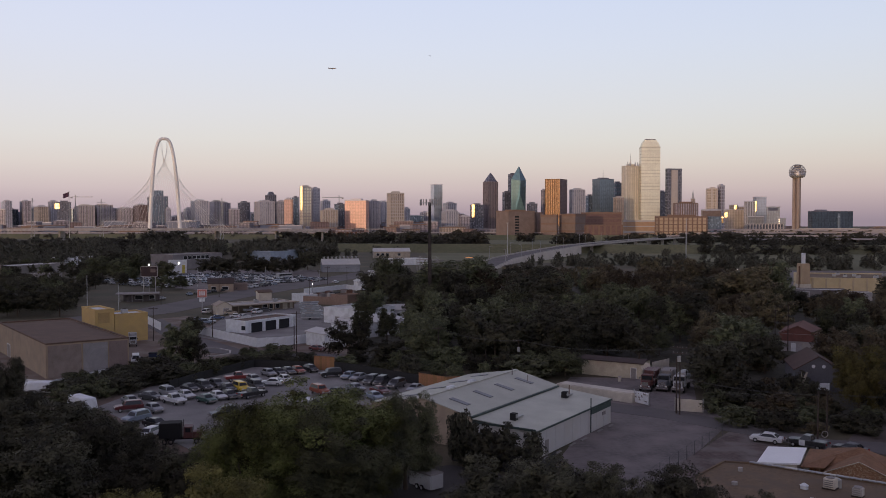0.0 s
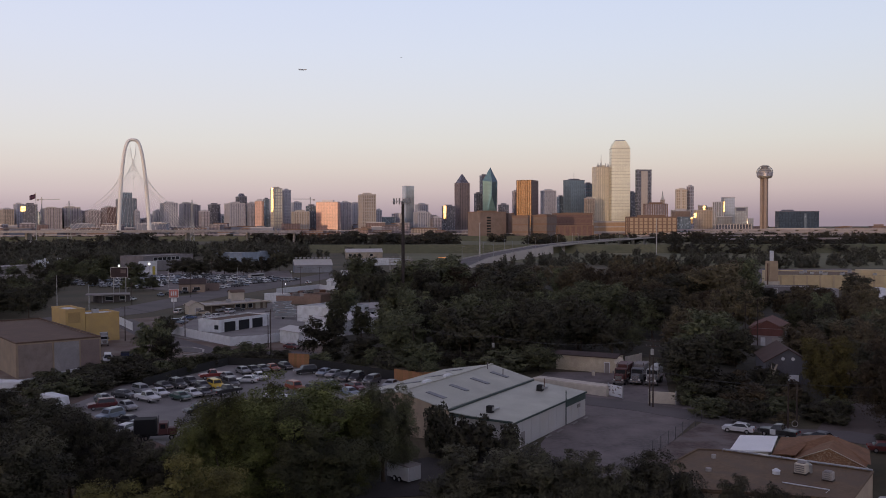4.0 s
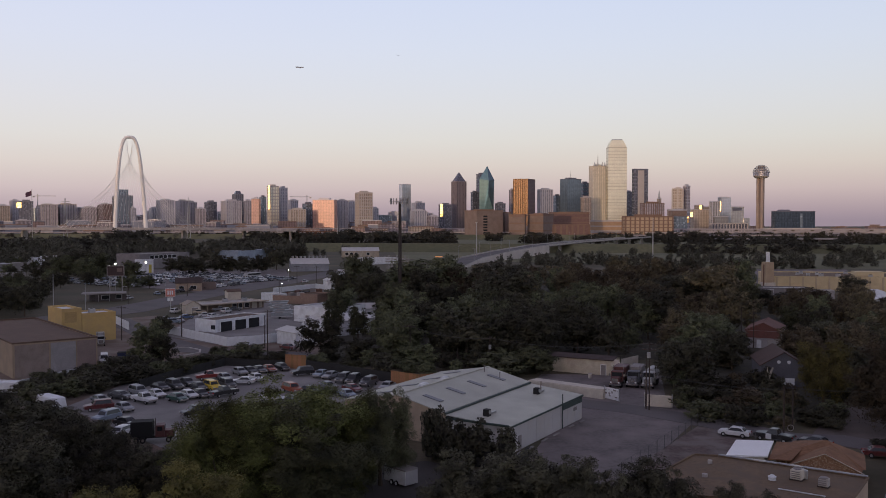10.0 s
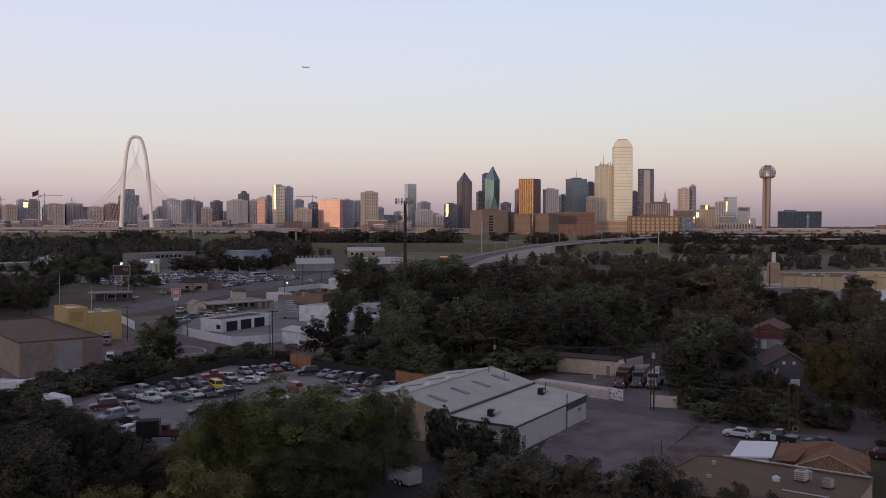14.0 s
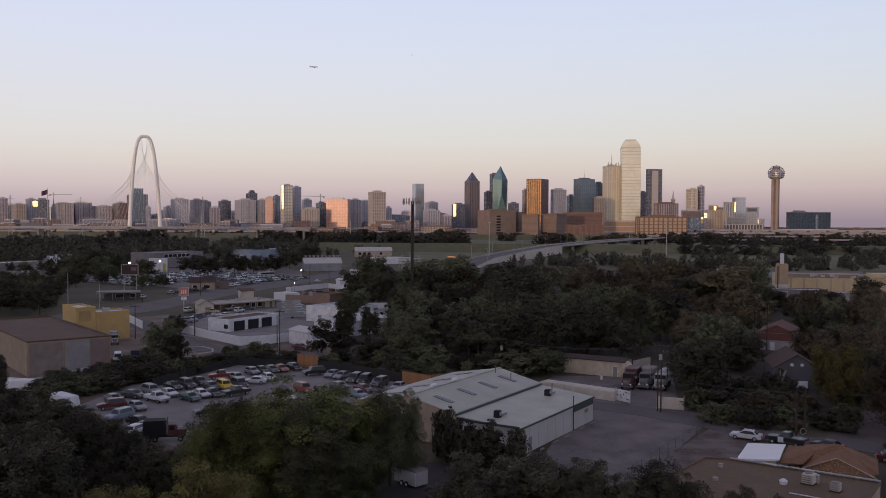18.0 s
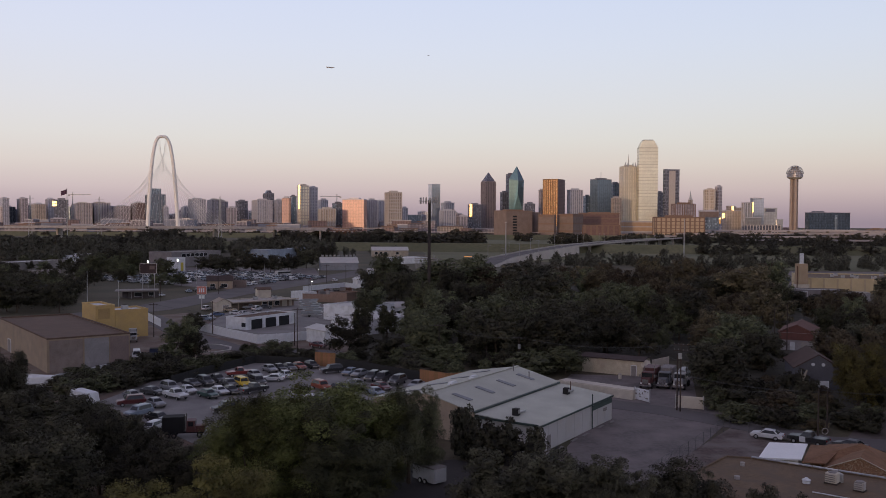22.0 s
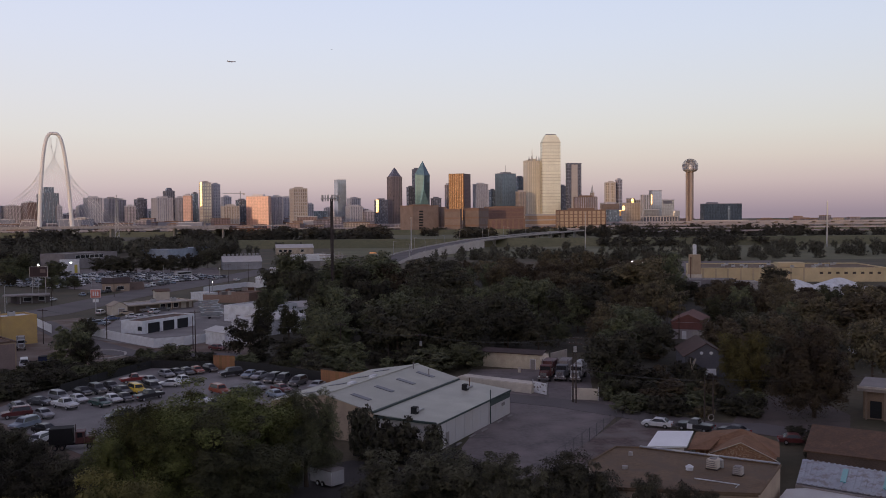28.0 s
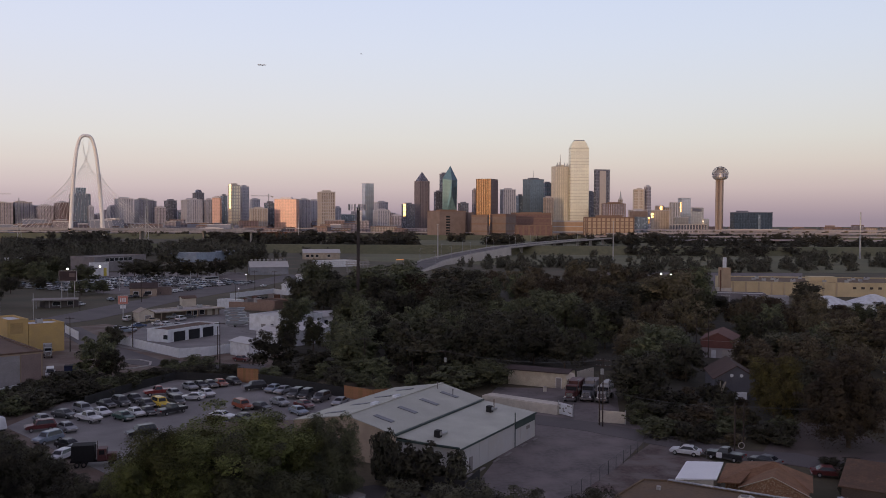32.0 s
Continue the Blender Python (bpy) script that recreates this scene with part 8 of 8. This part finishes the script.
# signs
sg = thing("street_sign", -83.8, 305.7, 0, 8, "square red and white sign on a steel pole", "sign")
part("post", cyl(0.16, 0.16, 7.7, (0, 0, 0), 8), STEEL, sg)
sh_ = 7.7
bd = part("board", box((3.1, 0.3, 2.7), (0, 0, sh_ - 1.3)), mat("sign_red", (0.5, 0.2, 0.16), 0.5), sg, "red sign board with white border")
part("border", box((3.3, 0.2, 2.9), (0, 0.02, sh_ - 1.3)), WHITE, bd)
for k in range(3):
    part("mark", box((0.4, 0.06, 1.4), (-0.7 + k * 0.7, -0.16, sh_ - 1.3)), WHITE, bd)
part("lower_board", box((1.9, 0.2, 1.2), (0, 0, sh_ - 3.6)), WHITE, sg, "small white board under the sign")
bb = thing("billboard", -129.6, 387.9, 0, 6, "dark two-post billboard with lamps on top", "billboard")
bh = 11.7
part("board", box((6.9, 0.4, 4.2), (0, 0, bh - 2.4)), mat("dark_board", (0.05, 0.03, 0.03), 0.7), bb)
for s in (-1, 1):
    part("post", box((0.3, 0.3, bh), (s * 2.6, 0.4, bh / 2)), STEEL, bb)
    part("edge", box((0.2, 0.5, 4.4), (s * 3.5, 0, bh - 2.4)), CONCRETE, bb)
    part("edge", box((7.1, 0.5, 0.2), (0, 0, bh - 2.4 + s * 2.15)), CONCRETE, bb)
part("poster_patch", box((2.2, 0.1, 1.6), (1.7, -0.22, bh - 2.0)), mat("poster_grey", (0.16, 0.12, 0.11), 0.8), bb)
LAMPON = glow("lit_lamp", (1.0, 0.92, 0.8), 30.0)


def yard_lamp(x, y, z, r, label):
    e = thing("yard_lamp", x, y, 0, 0, label, "lamp", "lit yard lamps")
    part("post", cyl(0.1, 0.07, z, (0, 0, 0), 8), STEEL, e)
    hd = part("hood", cyl(r * 1.3, r * 0.6, 0.25, (0, 0, z + r), 10), STEEL, e)
    bm = bmesh.new()
    bmesh.ops.create_icosphere(bm, subdivisions=2, radius=r, matrix=Matrix.Translation((0, 0, z)))
    part("bulb", bm, LAMPON, e, "lit white bulb")


for lx, ly, lz, lr in ((-130.7, 391, 12.1, 0.35), (-135.7, 452.2, 9.9, 0.4), (127.6, 381.8, 10.3, 0.3), (138.3, 400.1, 8.9, 0.3), (-56.7, 381.8, 4.2, 0.15), (-63.6, 452.2, 5.8, 0.15)):
    yard_lamp(lx, ly, lz, lr, "lit yard lamp on a thin pole")

# green prism tower
pr = thing("prism_tower", 229.7, 2680, 0, 0, "green glass prism tower with a slanted pointed top", "skyscraper", "city towers")
A0, A1, B0, B1, B2, B3 = (-23, -3, 0), (-23, -3, 158), (20, -14, 0), (17, -15, 66), (3, -18, 112), (4, -17, 153)
C0, C1, D0, D1, TIP = (23, 6, 0), (23, 6, 155), (-6, 22, 0), (-6, 22, 160), (1, 2, 198)


def facets(faces):
    bm = bmesh.new()
    for f in faces:
        bm.faces.new([bm.verts.new(p) for p in f])
    bmesh.ops.remove_doubles(bm, verts=bm.verts[:], dist=0.01)
    return bm


# sky glow and shade are told by two tints of the green glass
part("facade", facets([(A0, B0, B1), (A0, B1, B2), (A0, B2, B3), (A0, B3, A1), (A1, B3, TIP)]), GREENGLASS, pr, "pale green glass face")
part("facade", facets([(B0, C0, C1, B1), (B1, C1, B2), (B2, C1, B3), (B3, C1, TIP)]), SHADEGREEN, pr, "green glass face darkened for its shade")
part("facade", facets([(C0, D0, D1, C1), (D0, A0, A1, D1), (C1, D1, TIP), (D1, A1, TIP)]), GREENGLASS, pr)

# aircraft high over the city
def aircraft(x, y, z, heading, ln, label):
    e = thing("aircraft", x, y, z, heading, label, "airplane")
    AIR = mat("aircraft_grey", (0.3, 0.31, 0.34), 0.5, vary=0.05, bump=0)
    part("fuselage", tube([(-ln / 2, 0, 0.6), (-ln * 0.38, 0, 0.1), (ln * 0.35, 0, 0), (ln * 0.46, 0, -0.1), (ln / 2, 0, -0.3)], [0.3, ln * 0.05, ln * 0.055, ln * 0.04, 0.2], 10), AIR, e)
    for s in (-1, 1):
        part("wing", slab4((ln * 0.1, 0, -0.5), (-ln * 0.06, 0, -0.5), (-ln * 0.2, s * ln * 0.45, 0.6), (-ln * 0.14, s * ln * 0.45, 0.6), 0.4), AIR, e)
        part("tailplane", slab4((-ln * 0.38, 0, 0.8), (-ln * 0.47, 0, 0.8), (-ln * 0.5, s * ln * 0.17, 1.0), (-ln * 0.46, s * ln * 0.17, 1.0), 0.25), AIR, e)
        part("engine", cyl(ln * 0.025, ln * 0.022, ln * 0.1, (-ln * 0.03, s * ln * 0.16, -1.6), 8, "X"), AIR, e)
    part("fin", extrude_profile([(-ln * 0.36, 0.5), (-ln * 0.46, 0.5), (-ln * 0.5, ln * 0.16), (-ln * 0.45, ln * 0.16)], -0.2, 0.2), AIR, e)


aircraft(-450.1, 3600, 650.2, -8, 34, "distant grey airliner in level flight")
aircraft(-61.6, 4200, 812.9, 20, 12, "tiny distant aircraft in the sky")

# lit orange shop sign beyond the trees
lx, lz = (18.1, 6.6)
ls = thing("lit_sign", lx, 600, 0, 0, "glowing orange shop sign on thin posts", "sign")
for s in (-1, 1):
    part("post", cyl(0.15, 0.15, lz, (s * 2.5, 0.2, 0), 6), STEEL, ls)
part("sign_box", box((5.2, 0.3, 0.6), (0, 0, lz)), glow("orange_sign_glow", (1.0, 0.42, 0.14), 0.45), ls, "glowing orange sign box")

# satellite dish and bin by the tan shed, bare trunk and white board by the dark house
dish = thing("satellite_dish", 40.4, 174.6, 0, -20, "large white satellite dish on a short post", "satellite dish")
part("post", cyl(0.08, 0.08, 2.2, (0, 0, 0), 8), STEEL, dish)
bm = bmesh.new()
for r1, r2, y0, y1 in ((0.15, 0.75, 0.0, -0.12), (0.75, 1.3, -0.12, -0.42)):
    add_cyl(bm, r1, r2, y0 - y1, (0, 0, 0), 20, "Y")
    for v in bm.verts:
        if v.co.y > -0.001 and not v.tag:
            v.co.y = v.co.y * -1 + y0
            v.tag = True
bmesh.ops.rotate(bm, verts=bm.verts[:], cent=(0, 0, 0), matrix=Matrix.Rotation(radians(-35), 3, "X"))
bmesh.ops.translate(bm, verts=bm.verts[:], vec=(0, 0, 2.6))
bmesh.ops.recalc_face_normals(bm, faces=bm.faces[:])
part("reflector", bm, OFFWHITE, dish, "white dish reflector").matrix_basis = Matrix.Translation((0, -0.05, 0.55)) @ Matrix.Scale(0.72, 4)
part("feed_arm", tube([(0, -0.2, 1.7), (0, -1.3, 2.9)], 0.04, 5), STEEL, dish)
bin_ = thing("rubbish_bin", 34.7, 172.1, 0, 0, "pale round rubbish bin in the truck yard", "bin")
part("drum", cyl(0.32, 0.36, 1.0, (0, 0, 0), 12), OFFWHITE, bin_)
part("rim", cyl(0.39, 0.39, 0.08, (0, 0, 0.98), 12), CONCRETE, bin_)
dead = thing("bare_trunk", 63.3, 155.8, 0, 10, "pale bare leaning tree trunk by the dark house", "tree")
part("trunk", tube([(0, 0, -0.1), (0.3, 0, 1.6), (0.9, 0, 3.3), (1.6, 0, 4.7)], [0.34, 0.3, 0.26, 0.14], 8), mat("bleached_bark", (0.3, 0.27, 0.22), 0.9), dead)
part("limb", tube([(0.9, 0, 3.3), (0.5, 0.1, 4.1), (0.6, 0.1, 4.8)], [0.17, 0.12, 0.05], 6), mat("bleached_bark", (0.3, 0.27, 0.22), 0.9), dead)
board = thing("white_board", 68.5, 158.4, 0, -12, "weathered white board leaning under the trees", "board")
part("panel", box((2.6, 0.1, 2.0), (0, 0, 1.3), 0, 1, 0.03), WHITE, board)
for s in (-1, 1):
    part("post", box((0.12, 0.12, 2.2), (s * 1.1, 0.12, 1.1)), POLEWOOD, board)
car("sedan", "white", 116.4, 200.3, 70, group="street cars", label="white car glimpsed between the trees")
